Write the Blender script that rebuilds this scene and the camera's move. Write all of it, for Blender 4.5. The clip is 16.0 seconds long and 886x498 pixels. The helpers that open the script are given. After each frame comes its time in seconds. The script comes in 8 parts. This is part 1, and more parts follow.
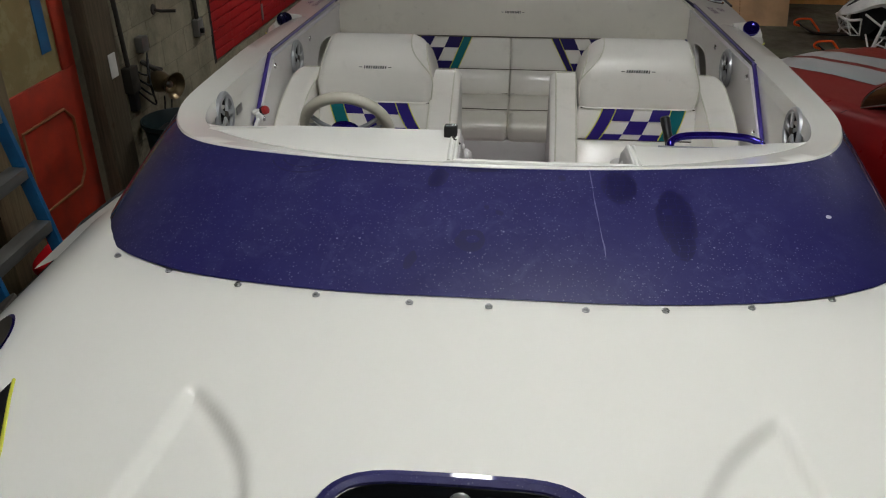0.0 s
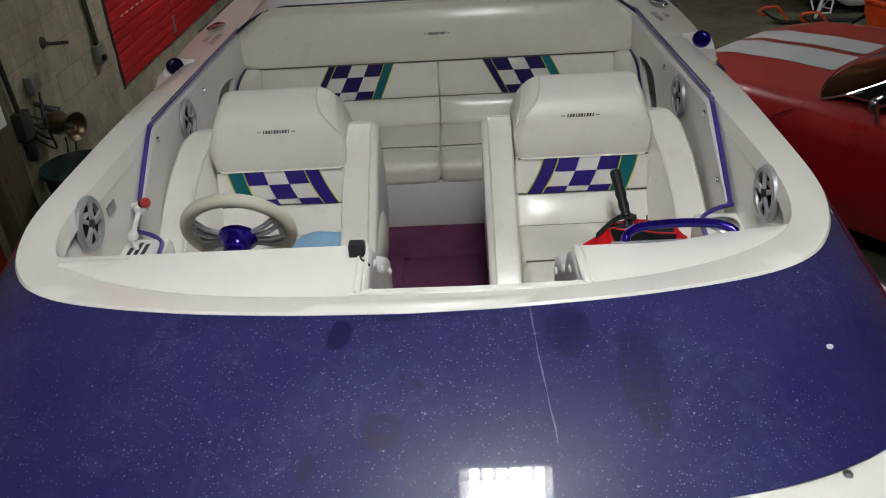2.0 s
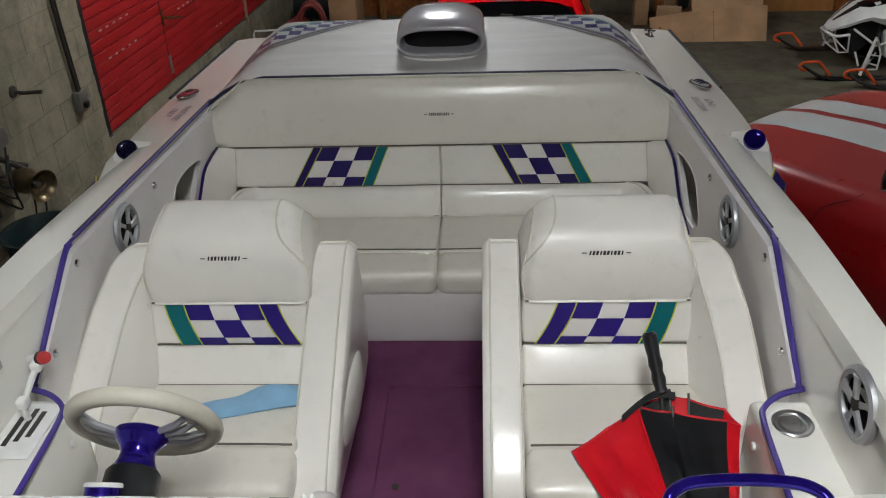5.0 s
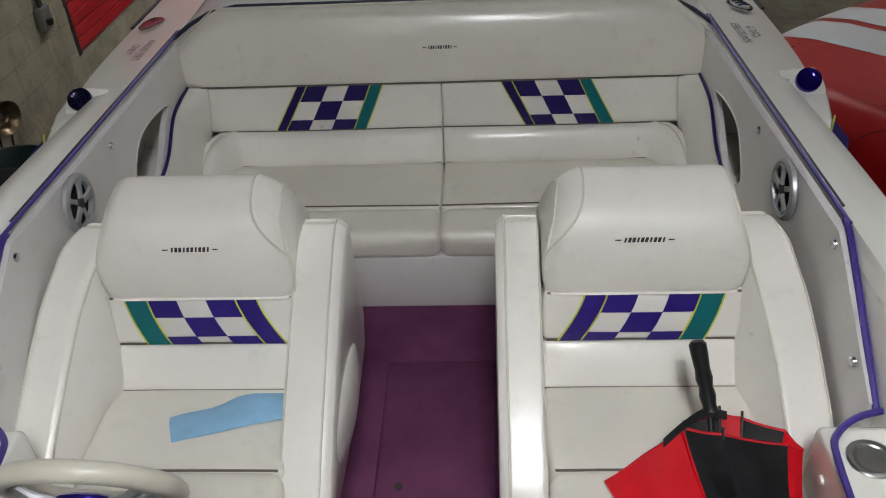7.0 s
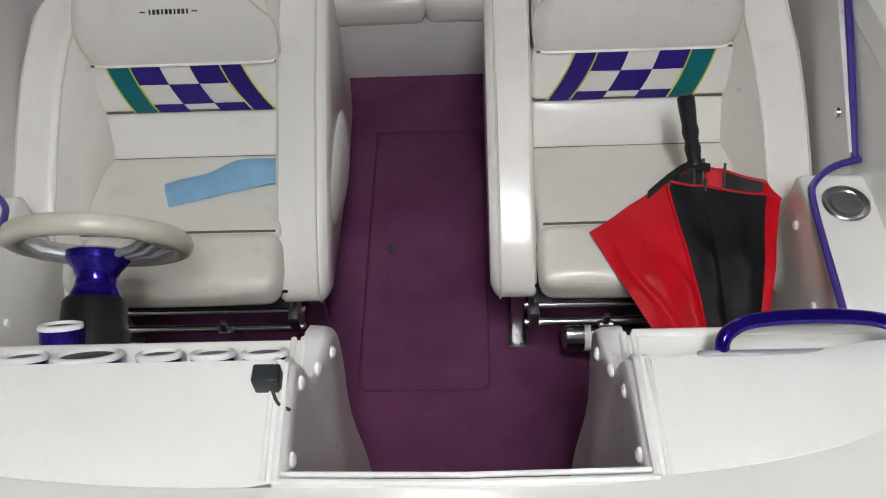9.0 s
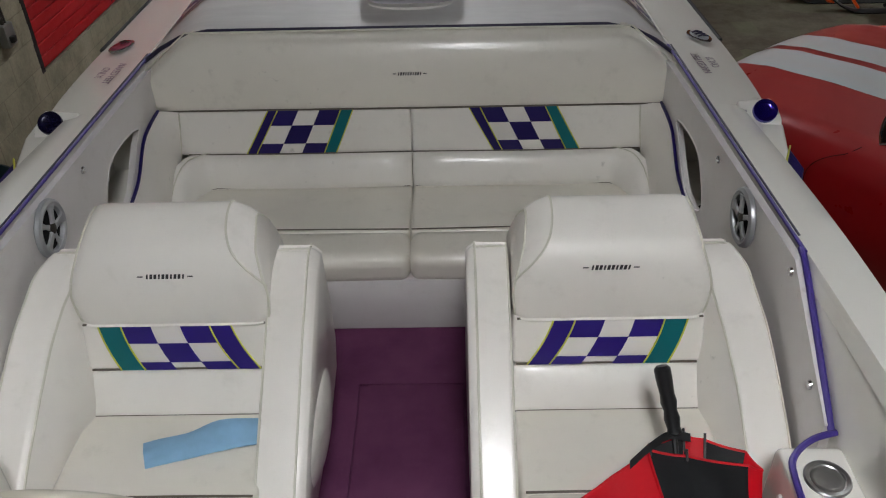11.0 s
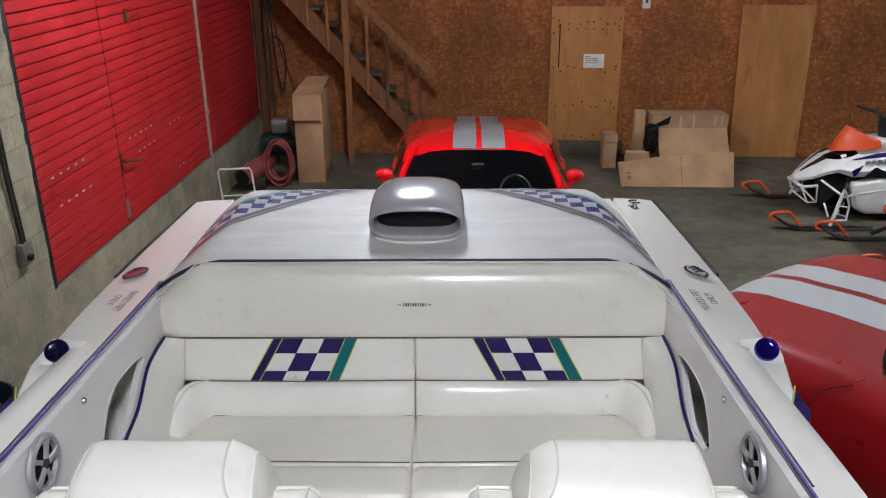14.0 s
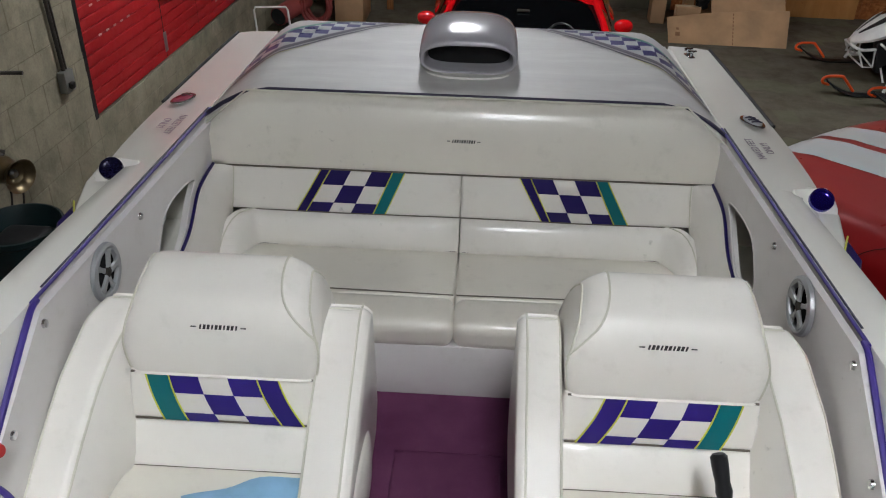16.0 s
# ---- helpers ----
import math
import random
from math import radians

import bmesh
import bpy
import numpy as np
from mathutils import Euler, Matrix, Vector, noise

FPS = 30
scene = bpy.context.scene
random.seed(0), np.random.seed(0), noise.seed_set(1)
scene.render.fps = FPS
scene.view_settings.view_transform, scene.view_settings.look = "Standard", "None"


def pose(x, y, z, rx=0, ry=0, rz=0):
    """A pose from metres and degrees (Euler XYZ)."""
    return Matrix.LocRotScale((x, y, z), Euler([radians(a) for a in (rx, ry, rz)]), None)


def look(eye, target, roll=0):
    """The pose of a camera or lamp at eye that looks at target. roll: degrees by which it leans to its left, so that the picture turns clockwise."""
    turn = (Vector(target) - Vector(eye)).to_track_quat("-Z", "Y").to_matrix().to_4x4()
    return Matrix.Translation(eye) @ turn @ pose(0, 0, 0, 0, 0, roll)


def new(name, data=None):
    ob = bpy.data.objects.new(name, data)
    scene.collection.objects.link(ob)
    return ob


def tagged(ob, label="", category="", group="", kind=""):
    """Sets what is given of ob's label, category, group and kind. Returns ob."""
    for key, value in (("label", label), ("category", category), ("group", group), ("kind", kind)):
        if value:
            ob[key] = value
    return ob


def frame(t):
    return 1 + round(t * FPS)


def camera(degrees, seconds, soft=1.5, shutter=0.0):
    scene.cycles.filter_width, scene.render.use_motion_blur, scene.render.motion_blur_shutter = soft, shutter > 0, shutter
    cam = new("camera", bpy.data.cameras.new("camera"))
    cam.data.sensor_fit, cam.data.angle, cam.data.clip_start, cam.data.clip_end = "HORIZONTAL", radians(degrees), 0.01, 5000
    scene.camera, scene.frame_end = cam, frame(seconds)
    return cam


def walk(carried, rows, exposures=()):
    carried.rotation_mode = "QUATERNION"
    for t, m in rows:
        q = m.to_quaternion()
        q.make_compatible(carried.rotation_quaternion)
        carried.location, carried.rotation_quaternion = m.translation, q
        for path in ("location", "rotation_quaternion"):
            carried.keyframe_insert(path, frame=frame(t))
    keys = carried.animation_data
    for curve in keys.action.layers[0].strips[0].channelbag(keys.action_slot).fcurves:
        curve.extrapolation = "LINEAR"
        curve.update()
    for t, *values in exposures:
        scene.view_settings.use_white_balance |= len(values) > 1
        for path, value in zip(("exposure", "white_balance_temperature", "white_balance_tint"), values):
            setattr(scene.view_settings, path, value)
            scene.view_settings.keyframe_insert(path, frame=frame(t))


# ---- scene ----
cam = camera(56.1, 16.0, 1.1)
PATH = [
    (0, (0.051, -0.003, 2.686), (-0.112, 1.738, 1.716), -0.2),
    (0.5, (0.156, 0.121, 2.769), (-0.025, 1.849, 1.779), -2.2),
    (1, (0.181, 0.233, 2.793), (-0.008, 1.947, 1.78), -5.0),
    (1.5, (0.095, 0.437, 2.806), (-0.076, 2.166, 1.816), -5.3),
    (2, (0.129, 0.595, 2.813), (0.061, 2.303, 1.775), -3.7),
    (2.5, (0.196, 0.712, 2.841), (0.075, 2.427, 1.82), -2.9),
    (3, (0.177, 0.791, 2.858), (0.055, 2.565, 1.941), -2.6),
    (3.5, (0.1, 0.861, 2.885), (-0.018, 2.633, 1.964), -2.7),
    (4, (0.071, 0.933, 2.886), (-0.032, 2.705, 1.965), -2.9),
    (4.5, (0.187, 1.105, 2.87), (0.074, 2.851, 1.901), -3.0),
    (4.7, (0.206, 1.185, 2.851), (0.096, 2.925, 1.871), -2.3),
    (6.8, (0.169, 1.734, 2.828), (0.064, 3.349, 1.654), -3.2),
    (7, (0.168, 1.733, 2.842), (0.059, 3.325, 1.636), -3.3),
    (7.5, (0.17, 1.7, 2.837), (0.055, 3.18, 1.497), -3.9),
    (8, (0.156, 1.664, 2.792), (0.046, 2.937, 1.255), -4.5),
    (8.2, (0.154, 1.659, 2.782), (0.044, 2.887, 1.208), -4.7),
    (10.3, (0.148, 1.715, 2.862), (0.139, 3.119, 1.438), -2.9),
    (10.5, (0.156, 1.701, 2.85), (0.135, 3.195, 1.519), -2.7),
    (11, (0.147, 1.712, 2.894), (0.128, 3.327, 1.714), -1.3),
    (11.5, (0.13, 1.724, 2.926), (0.114, 3.404, 1.84), -0.6),
    (12, (0.129, 1.735, 2.946), (0.114, 3.481, 1.97), -0.4),
    (12.5, (0.137, 1.741, 2.96), (0.119, 3.561, 2.132), -0.4),
    (13, (0.139, 1.743, 2.972), (0.121, 3.606, 2.246), -0.5),
    (13.5, (0.139, 1.746, 2.973), (0.119, 3.615, 2.26), -0.4),
    (14, (0.141, 1.744, 2.966), (0.123, 3.6, 2.222), -0.4),
    (14.5, (0.14, 1.742, 2.948), (0.118, 3.562, 2.119), -0.5),
    (15, (0.118, 1.741, 2.931), (0.091, 3.518, 2.013), -0.4),
    (15.5, (0.095, 1.732, 2.908), (0.06, 3.463, 1.908), 1.1),
    (16, (0.065, 1.718, 2.89), (-0.01, 3.42, 1.843), 1.4),
]
walk(cam, [(t, look(eye, target, roll)) for t, eye, target, roll in PATH],
     [(0, 0.2, 6750, 10), (1, 0.36, 6750, 10), (1.5, 0.48, 6750, 10), (2, 0.52, 6750, 10), (3.5, 0.63, 6850, 10), (4.5, 0.7, 6650, 10), (7, 0.73, 6600, 12), (8, 0.7, 6520, 14), (10.5, 0.57, 6600, 13), (11, 0.6, 6600, 13), (11.5, 0.77, 6600, 14), (12.5, 1.2, 6500, 14), (13.5, 1.52, 6350, 14), (14, 1.56, 6250, 14), (14.5, 1.38, 6320, 13), (15, 1.18, 6350, 13), (16, 1.0, 6450, 12)])

# ---- world and light levels ----
TUBE_POWER = 44.5      # emission of the fluorescent tubes
world = bpy.data.worlds.new("garage_air")
world.use_nodes = True
world.node_tree.nodes["Background"].inputs[0].default_value = (0.75, 0.8, 0.9, 1)
world.node_tree.nodes["Background"].inputs[1].default_value = 0.002
scene.world = world


# ---- materials ----
def srgb(r, g, b):
    return tuple(((c / 255) / 12.92 if c <= 10 else (((c / 255) + 0.055) / 1.055) ** 2.4) for c in (r, g, b)) + (1,)


class Mat:
    """A small node-graph writer round one Principled shader."""

    def __init__(self, name, rough=0.5, metal=0.0, coat=0.0, spec=0.5):
        self.m = bpy.data.materials.new(name)
        self.m.use_nodes = True
        self.t = self.m.node_tree
        self.p = self.t.nodes["Principled BSDF"]
        self.p.inputs["Roughness"].default_value = rough
        self.p.inputs["Metallic"].default_value = metal
        self.p.inputs["Coat Weight"].default_value = coat
        self.p.inputs["Coat Roughness"].default_value = 0.08
        self.p.inputs["Specular IOR Level"].default_value = spec
        self.co = self.t.nodes.new("ShaderNodeTexCoord").outputs["Object"]

    def node(self, kind, **values):
        n = self.t.nodes.new(kind)
        for key, value in values.items():
            n.inputs[key.replace("_", " ")].default_value = value
        return n

    def link(self, a, b):
        self.t.links.new(a, b)

    def scaled(self, sx, sy, sz):
        n = self.node("ShaderNodeMapping")
        n.inputs["Scale"].default_value = (sx, sy, sz)
        self.link(self.co, n.inputs["Vector"])
        return n.outputs[0]

    def noise(self, scale, detail=4.0, rough=0.55, vec=None, distort=0.0):
        n = self.node("ShaderNodeTexNoise", Scale=scale, Detail=detail, Roughness=rough, Distortion=distort)
        self.link(vec or self.co, n.inputs["Vector"])
        return n.outputs["Fac"]

    def voronoi(self, scale, vec=None, feature="F1"):
        n = self.t.nodes.new("ShaderNodeTexVoronoi")
        n.feature = feature
        n.inputs["Scale"].default_value = scale
        self.link(vec or self.co, n.inputs["Vector"])
        return n

    def ramp(self, fac, stops):
        n = self.t.nodes.new("ShaderNodeValToRGB")
        e = n.color_ramp.elements
        while len(e) < len(stops):
            e.new(0.5)
        for k, (at, col) in enumerate(stops):
            e[k].position = at
            e[k].color = col if len(col) == 4 else (*col, 1)
        self.link(fac, n.inputs[0])
        return n.outputs[0]

    def grey(self, fac, stops):
        return self.ramp(fac, [(a, (v, v, v, 1)) for a, v in stops])

    def mix(self, fac, a, b, mode="MIX"):
        n = self.t.nodes.new("ShaderNodeMix")
        n.data_type, n.blend_type = "RGBA", mode
        for value, socket in ((fac, n.inputs[0]), (a, n.inputs[6]), (b, n.inputs[7])):
            if isinstance(value, (int, float, tuple)):
                socket.default_value = value
            else:
                self.link(value, socket)
        return n.outputs[2]

    def math(self, op, a, b=0.0):
        n = self.t.nodes.new("ShaderNodeMath")
        n.operation = op
        for value, socket in ((a, n.inputs[0]), (b, n.inputs[1])):
            if isinstance(value, (int, float)):
                socket.default_value = value
            else:
                self.link(value, socket)
        return n.outputs[0]

    def color(self, c):
        if isinstance(c, tuple):
            self.p.inputs["Base Color"].default_value = c
        else:
            self.link(c, self.p.inputs["Base Color"])
        return self

    def rough(self, socket):
        self.link(socket, self.p.inputs["Roughness"])
        return self

    def bump(self, height, strength=0.2, dist=0.002):
        n = self.node("ShaderNodeBump", Strength=strength, Distance=dist)
        self.link(height, n.inputs["Height"])
        self.link(n.outputs[0], self.p.inputs["Normal"])
        return self


def tone(name, c, rough=0.5, metal=0.0, coat=0.0, vary=0.12, scale=9.0, grain=220.0, bump=0.12):
    """A painted or plain surface: base colour with blotches at two scales, fine relief and uneven gloss."""
    k = Mat(name, rough, metal, coat)
    big, fine = k.noise(scale, 5), k.noise(grain, 3)
    lo = tuple(v * (1 - vary) for v in c[:3]) + (1,)
    hi = tuple(min(1, v * (1 + vary * 0.6)) for v in c[:3]) + (1,)
    k.color(k.ramp(big, [(0.3, lo), (0.7, hi)]))
    k.rough(k.grey(k.math("ADD", k.math("MULTIPLY", big, 0.7), k.math("MULTIPLY", fine, 0.3)), [(0.25, max(0.02, rough - 0.07)), (0.75, min(1, rough + 0.09))]))
    k.bump(fine, bump, 0.0006)
    return k.m


def vinyl(name, c, dirt, shine=0.32):
    """Marine vinyl: fine pebble grain, soft sheen, faint grey scuffs."""
    k = Mat(name, 0.36, 0, shine, 0.5 if shine > 0.2 else 0.3)
    k.p.inputs["Coat Roughness"].default_value = 0.17
    soft, scuff = k.noise(3.5, 5, 0.6), k.noise(11, 6, 0.7)
    col = k.ramp(soft, [(0.25, tuple(v * 0.93 for v in c[:3]) + (1,)), (0.75, c)])
    col = k.mix(k.grey(scuff, [(0.56, 0.0), (0.8, dirt)]), col, srgb(170, 165, 150))
    smut = k.math("MULTIPLY", k.grey(k.noise(26, 3, 0.6), [(0.66, 0.0), (0.78, 1.0)]), k.grey(k.noise(2.1, 2, 0.5), [(0.5, 0.0), (0.62, dirt * 1.6)]))
    k.color(k.mix(smut, col, srgb(120, 114, 104)))
    k.rough(k.grey(k.math("ADD", k.math("MULTIPLY", soft, 0.7), k.math("MULTIPLY", scuff, 0.3)), [(0.3, 0.29), (0.7, 0.43)]))
    grain = k.voronoi(520).outputs["Distance"]
    crease = k.noise(5.5, 4, 0.55, k.scaled(1.0, 1.0, 2.2), 0.4)
    k.bump(k.math("ADD", k.math("MULTIPLY", grain, 0.22), k.math("ADD", k.math("MULTIPLY", k.noise(7, 3), 1.2), k.math("MULTIPLY", crease, 1.6))), 0.28, 0.004)
    return k.m


WHITE_VINYL = vinyl("white_vinyl", srgb(240, 236, 228), 0.22, 0.5)
DASH_VINYL = vinyl("dash_vinyl", srgb(236, 234, 227), 0.12)
CREAM_VINYL = vinyl("cream_vinyl", srgb(236, 231, 219), 0.28, 0.42)
GREY_VINYL = vinyl("grey_vinyl", srgb(217, 213, 211), 0.3)
DASH_PIPING = tone("white_dash_piping", srgb(228, 227, 220), 0.45)
PIPING = tone("white_piping", srgb(214, 211, 196), 0.5)
# Seam cord, coloured dark to paint the shade in cushion creases.
CREASE_SHADE = tone("crease_shade_cord", srgb(104, 97, 86), 0.8)
PURPLE_VINYL = vinyl("purple_vinyl", srgb(42, 26, 118), 0.0, 0.14)
DARK_PURPLE_VINYL = vinyl("dark_purple_vinyl", srgb(28, 16, 86), 0.0, 0.12)
TEAL_VINYL = vinyl("teal_vinyl", srgb(0, 104, 110), 0.0, 0.14)
YELLOW_THREAD = tone("yellow_thread", srgb(205, 205, 70), 0.6)
PURPLE_TRIM = tone("purple_trim_cord", srgb(60, 43, 130), 0.4)
DARK_TRIM = tone("dark_trim_cord", srgb(36, 32, 58), 0.4)
INK = tone("black_ink", srgb(48, 46, 46), 0.6)
FAINT_INK = tone("faded_marker", srgb(118, 104, 118), 0.6)


def gelcoat(name, c, spots, rough=0.2, coat=0.4):
    """Polished gelcoat or car paint: nearly even colour, wiped haze and fine dust."""
    k = Mat(name, rough, 0, coat)
    col = k.ramp(k.noise(1.1, 3, 0.5), [(0.3, tuple(v * 0.965 for v in c[:3]) + (1,)), (0.7, c)])
    speck = k.grey(k.noise(260, 2, 0.5), [(0.70, 0), (0.78, 1)])
    k.color(k.mix(k.math("MULTIPLY", speck, spots), col, srgb(150, 146, 138)))
    k.rough(k.grey(k.noise(0.9, 2, 0.4), [(0.3, rough - 0.01), (0.8, rough + 0.02)]))
    return k.m


def spotted_gelcoat(name, c, rough=0.42):
    """Deep blue gelcoat under dust: a clear coat, dried water drops of several sizes and wiped areas."""
    k = Mat(name, rough, 0, 1.0, 0.3)
    k.p.inputs["Coat Roughness"].default_value = 0.035
    wet = k.noise(2.4, 5, 0.65, distort=0.5)
    where = k.grey(wet, [(0.36, 0.16), (0.52, 1.0)])
    col = k.ramp(k.noise(1.6, 4, 0.6), [(0.3, tuple(v * 0.86 for v in c[:3]) + (1,)), (0.7, c)])
    haze = k.grey(k.noise(5, 6, 0.7), [(0.3, 0.02), (0.8, 0.15)])
    col = k.mix(haze, col, srgb(98, 102, 152))
    rub = k.grey(k.noise(13, 6, 0.75, distort=1.2), [(0.5, 0.0), (0.72, 0.16)])
    col = k.mix(k.math("MULTIPLY", rub, where), col, srgb(118, 120, 156))
    fac = None
    for scale, size, keep, amount in ((30, 0.10, 0.72, 0.6), (64, 0.15, 0.42, 0.45), (118, 0.22, 0.22, 0.36)):
        drop = k.voronoi(scale)
        ring = k.grey(drop.outputs["Distance"], [(0.0, 0.75), (size * 0.5, 1.0), (size, 0.0)])
        pick = k.math("GREATER_THAN", drop.outputs["Color"], keep)
        one = k.math("MULTIPLY", k.math("MULTIPLY", ring, pick), k.math("MULTIPLY", where, amount))
        fac = one if fac is None else k.math("MAXIMUM", fac, one)
    k.color(k.mix(fac, col, srgb(156, 156, 174)))
    k.rough(k.grey(k.math("ADD", k.math("MULTIPLY", wet, 0.5), fac), [(0.1, rough - 0.05), (0.8, rough + 0.2)]))
    coat = k.grey(fac, [(0.0, 1.0), (0.4, 0.3)])
    k.link(coat, k.p.inputs["Coat Weight"])
    return k.m


WHITE_GEL = gelcoat("white_gelcoat", srgb(234, 232, 224), 0.06, 0.24)


def dusty_gelcoat():
    """Pearl gelcoat under dust, wiped crosswise and sanded dull."""
    k = Mat("pearl_grey_gelcoat", 0.5, 0, 0.12)
    wipe = k.noise(3.0, 6, 0.65, k.scaled(0.7, 5.0, 2.0), 0.4)
    blot = k.noise(7.0, 5, 0.6, k.scaled(0.8, 2.6, 1.0))
    col = k.ramp(wipe, [(0.3, srgb(194, 191, 190)), (0.7, srgb(212, 210, 207))])
    k.color(k.mix(k.grey(blot, [(0.45, 0.0), (0.75, 0.25)]), col, srgb(178, 172, 170)))
    k.rough(k.grey(wipe, [(0.3, 0.42), (0.7, 0.66)]))
    k.bump(wipe, 0.12, 0.002)
    return k.m


PEARL_GEL = dusty_gelcoat()
SCOOP_GEL = gelcoat("scoop_grey_gelcoat", srgb(172, 169, 174), 0.06, 0.24, 0.5)
BLUE_GEL = spotted_gelcoat("violet_blue_gelcoat", srgb(31, 27, 84))
PRINT_BLUE = tone("clean_blue_gelcoat", srgb(9, 5, 66), 0.4, 0, 1.0, 0.1, 60, 220, 0.0)
PRINT_BLUE.node_tree.nodes["Principled BSDF"].inputs["Coat Roughness"].default_value = 0.035
DUST_MARK = tone("dried_dust", srgb(104, 102, 132), 0.7, 0, 0, 0.25, 80)
PURPLE_METAL = tone("purple_anodised_metal", srgb(42, 25, 146), 0.13, 0.7, 0.4, 0.1)
CHROME = tone("chrome", srgb(206, 206, 208), 0.17, 1.0, 0, 0.05)
STEEL = tone("brushed_steel", srgb(170, 170, 170), 0.3, 1.0, 0, 0.12)
ALLOY = tone("satin_alloy", srgb(176, 178, 180), 0.28, 0.9, 0, 0.1)
SATIN = tone("satin_silver_paint", srgb(168, 170, 172), 0.42, 0.55, 0, 0.1)
BLACK_PLASTIC = tone("black_plastic", srgb(22, 23, 25), 0.4)
DARK_RUBBER = tone("dark_rubber", srgb(16, 16, 17), 0.7)
# Near-black for the speaker cones, and as painted shade in openings and gaps.
DARK_VOID = tone("black_cone_and_void_shade", srgb(10, 10, 11), 0.9)
WHEEL_VINYL = vinyl("wheel_vinyl", srgb(205, 200, 184), 0.4)
WHITE_PLASTIC = tone("white_plastic", srgb(232, 232, 228), 0.35)
RED_PLASTIC = tone("red_plastic", srgb(190, 52, 52), 0.4)
ORANGE_PLASTIC = tone("orange_plastic", srgb(232, 84, 30), 0.4)
BLUE_PLASTIC = tone("blue_fibreglass", srgb(20, 92, 140), 0.5, vary=0.25)
GREEN_PLASTIC = tone("dark_green_plastic", srgb(14, 38, 40), 0.5, vary=0.25)
BLUE_CLOTH = tone("pale_blue_cloth", srgb(138, 182, 214), 0.9, 0, 0, 0.1, 20, 700, 0.5)
RED_NYLON = tone("red_nylon", srgb(198, 13, 28), 0.5, 0, 0, 0.1, 14, 900, 0.2)
BLACK_NYLON = tone("black_nylon", srgb(9, 11, 14), 0.62, 0, 0, 0.12, 14, 900, 0.2)
RED_NYLON.node_tree.nodes["Principled BSDF"].inputs["Specular IOR Level"].default_value = 0.2
BLACK_NYLON.node_tree.nodes["Principled BSDF"].inputs["Specular IOR Level"].default_value = 0.3


def carpet_material():
    k = Mat("purple_carpet", 0.95, 0, 0, 0.15)
    pile, wear = k.noise(380, 4, 0.7), k.noise(4, 5, 0.6)
    a = k.ramp(wear, [(0.3, srgb(100, 52, 86)), (0.7, srgb(130, 74, 110))])
    lint = k.grey(k.noise(120, 2, 0.5), [(0.71, 0), (0.78, 0.45)])
    k.color(k.mix(lint, k.mix(k.grey(pile, [(0.3, 0.0), (0.7, 0.5)]), a, srgb(58, 28, 54)), srgb(160, 130, 150)))
    k.bump(pile, 0.9, 0.004)
    return k.m


CARPET = carpet_material()


def concrete_material(name, light, dark, stain, blocks):
    k = Mat(name, 0.85, 0, 0, 0.25)
    if blocks:
        k.co = k.t.nodes.new("ShaderNodeNewGeometry").outputs["Position"]
    big, mid, fine = k.noise(0.8, 6, 0.65), k.noise(5, 6, 0.7), k.noise(70, 4, 0.6)
    col = k.ramp(big, [(0.3, dark), (0.7, light)])
    col = k.mix(k.grey(mid, [(0.45, 0.0), (0.75, 0.5)]), col, stain)
    col = k.mix(k.grey(fine, [(0.45, 0), (0.7, 0.22)]), col, tuple(v * 0.5 for v in dark[:3]) + (1,))
    k.color(col)
    k.rough(k.grey(mid, [(0.3, 0.62 if not blocks else 0.8), (0.7, 0.92)]))
    if blocks:
        damp = k.grey(k.noise(1.4, 6, 0.7, k.scaled(1.6, 1.6, 1.1)), [(0.48, 0.0), (0.72, 0.55)])
        bloom = k.grey(k.noise(2.6, 6, 0.75, distort=0.8), [(0.54, 0.0), (0.70, 0.45)])
        col = k.mix(bloom, col, tuple(min(1, v * 1.35) for v in light[:3]) + (1,))
        col = k.mix(damp, col, tuple(v * 0.45 for v in stain[:3]) + (1,))
        k.color(col)
    if not blocks:
        slabs = k.voronoi(1.7, k.scaled(1, 1.6, 0.01))
        slabs.distance = "CHEBYCHEV"
        col = k.mix(k.grey(slabs.outputs["Color"], [(0.4, 0.0), (0.9, 0.5)]), col, srgb(106, 108, 84))
        k.color(col)
    k.bump(k.math("ADD", k.math("MULTIPLY", fine, 0.4), mid), 0.5, 0.004)
    return k.m


BLOCK = concrete_material("painted_block", srgb(157, 149, 128), srgb(127, 120, 101), srgb(92, 85, 68), True)
MORTAR = concrete_material("mortar", srgb(140, 132, 112), srgb(112, 105, 88), srgb(80, 73, 58), True)
FLOOR = concrete_material("concrete_floor", srgb(106, 99, 86), srgb(74, 68, 58), srgb(54, 48, 40), False)


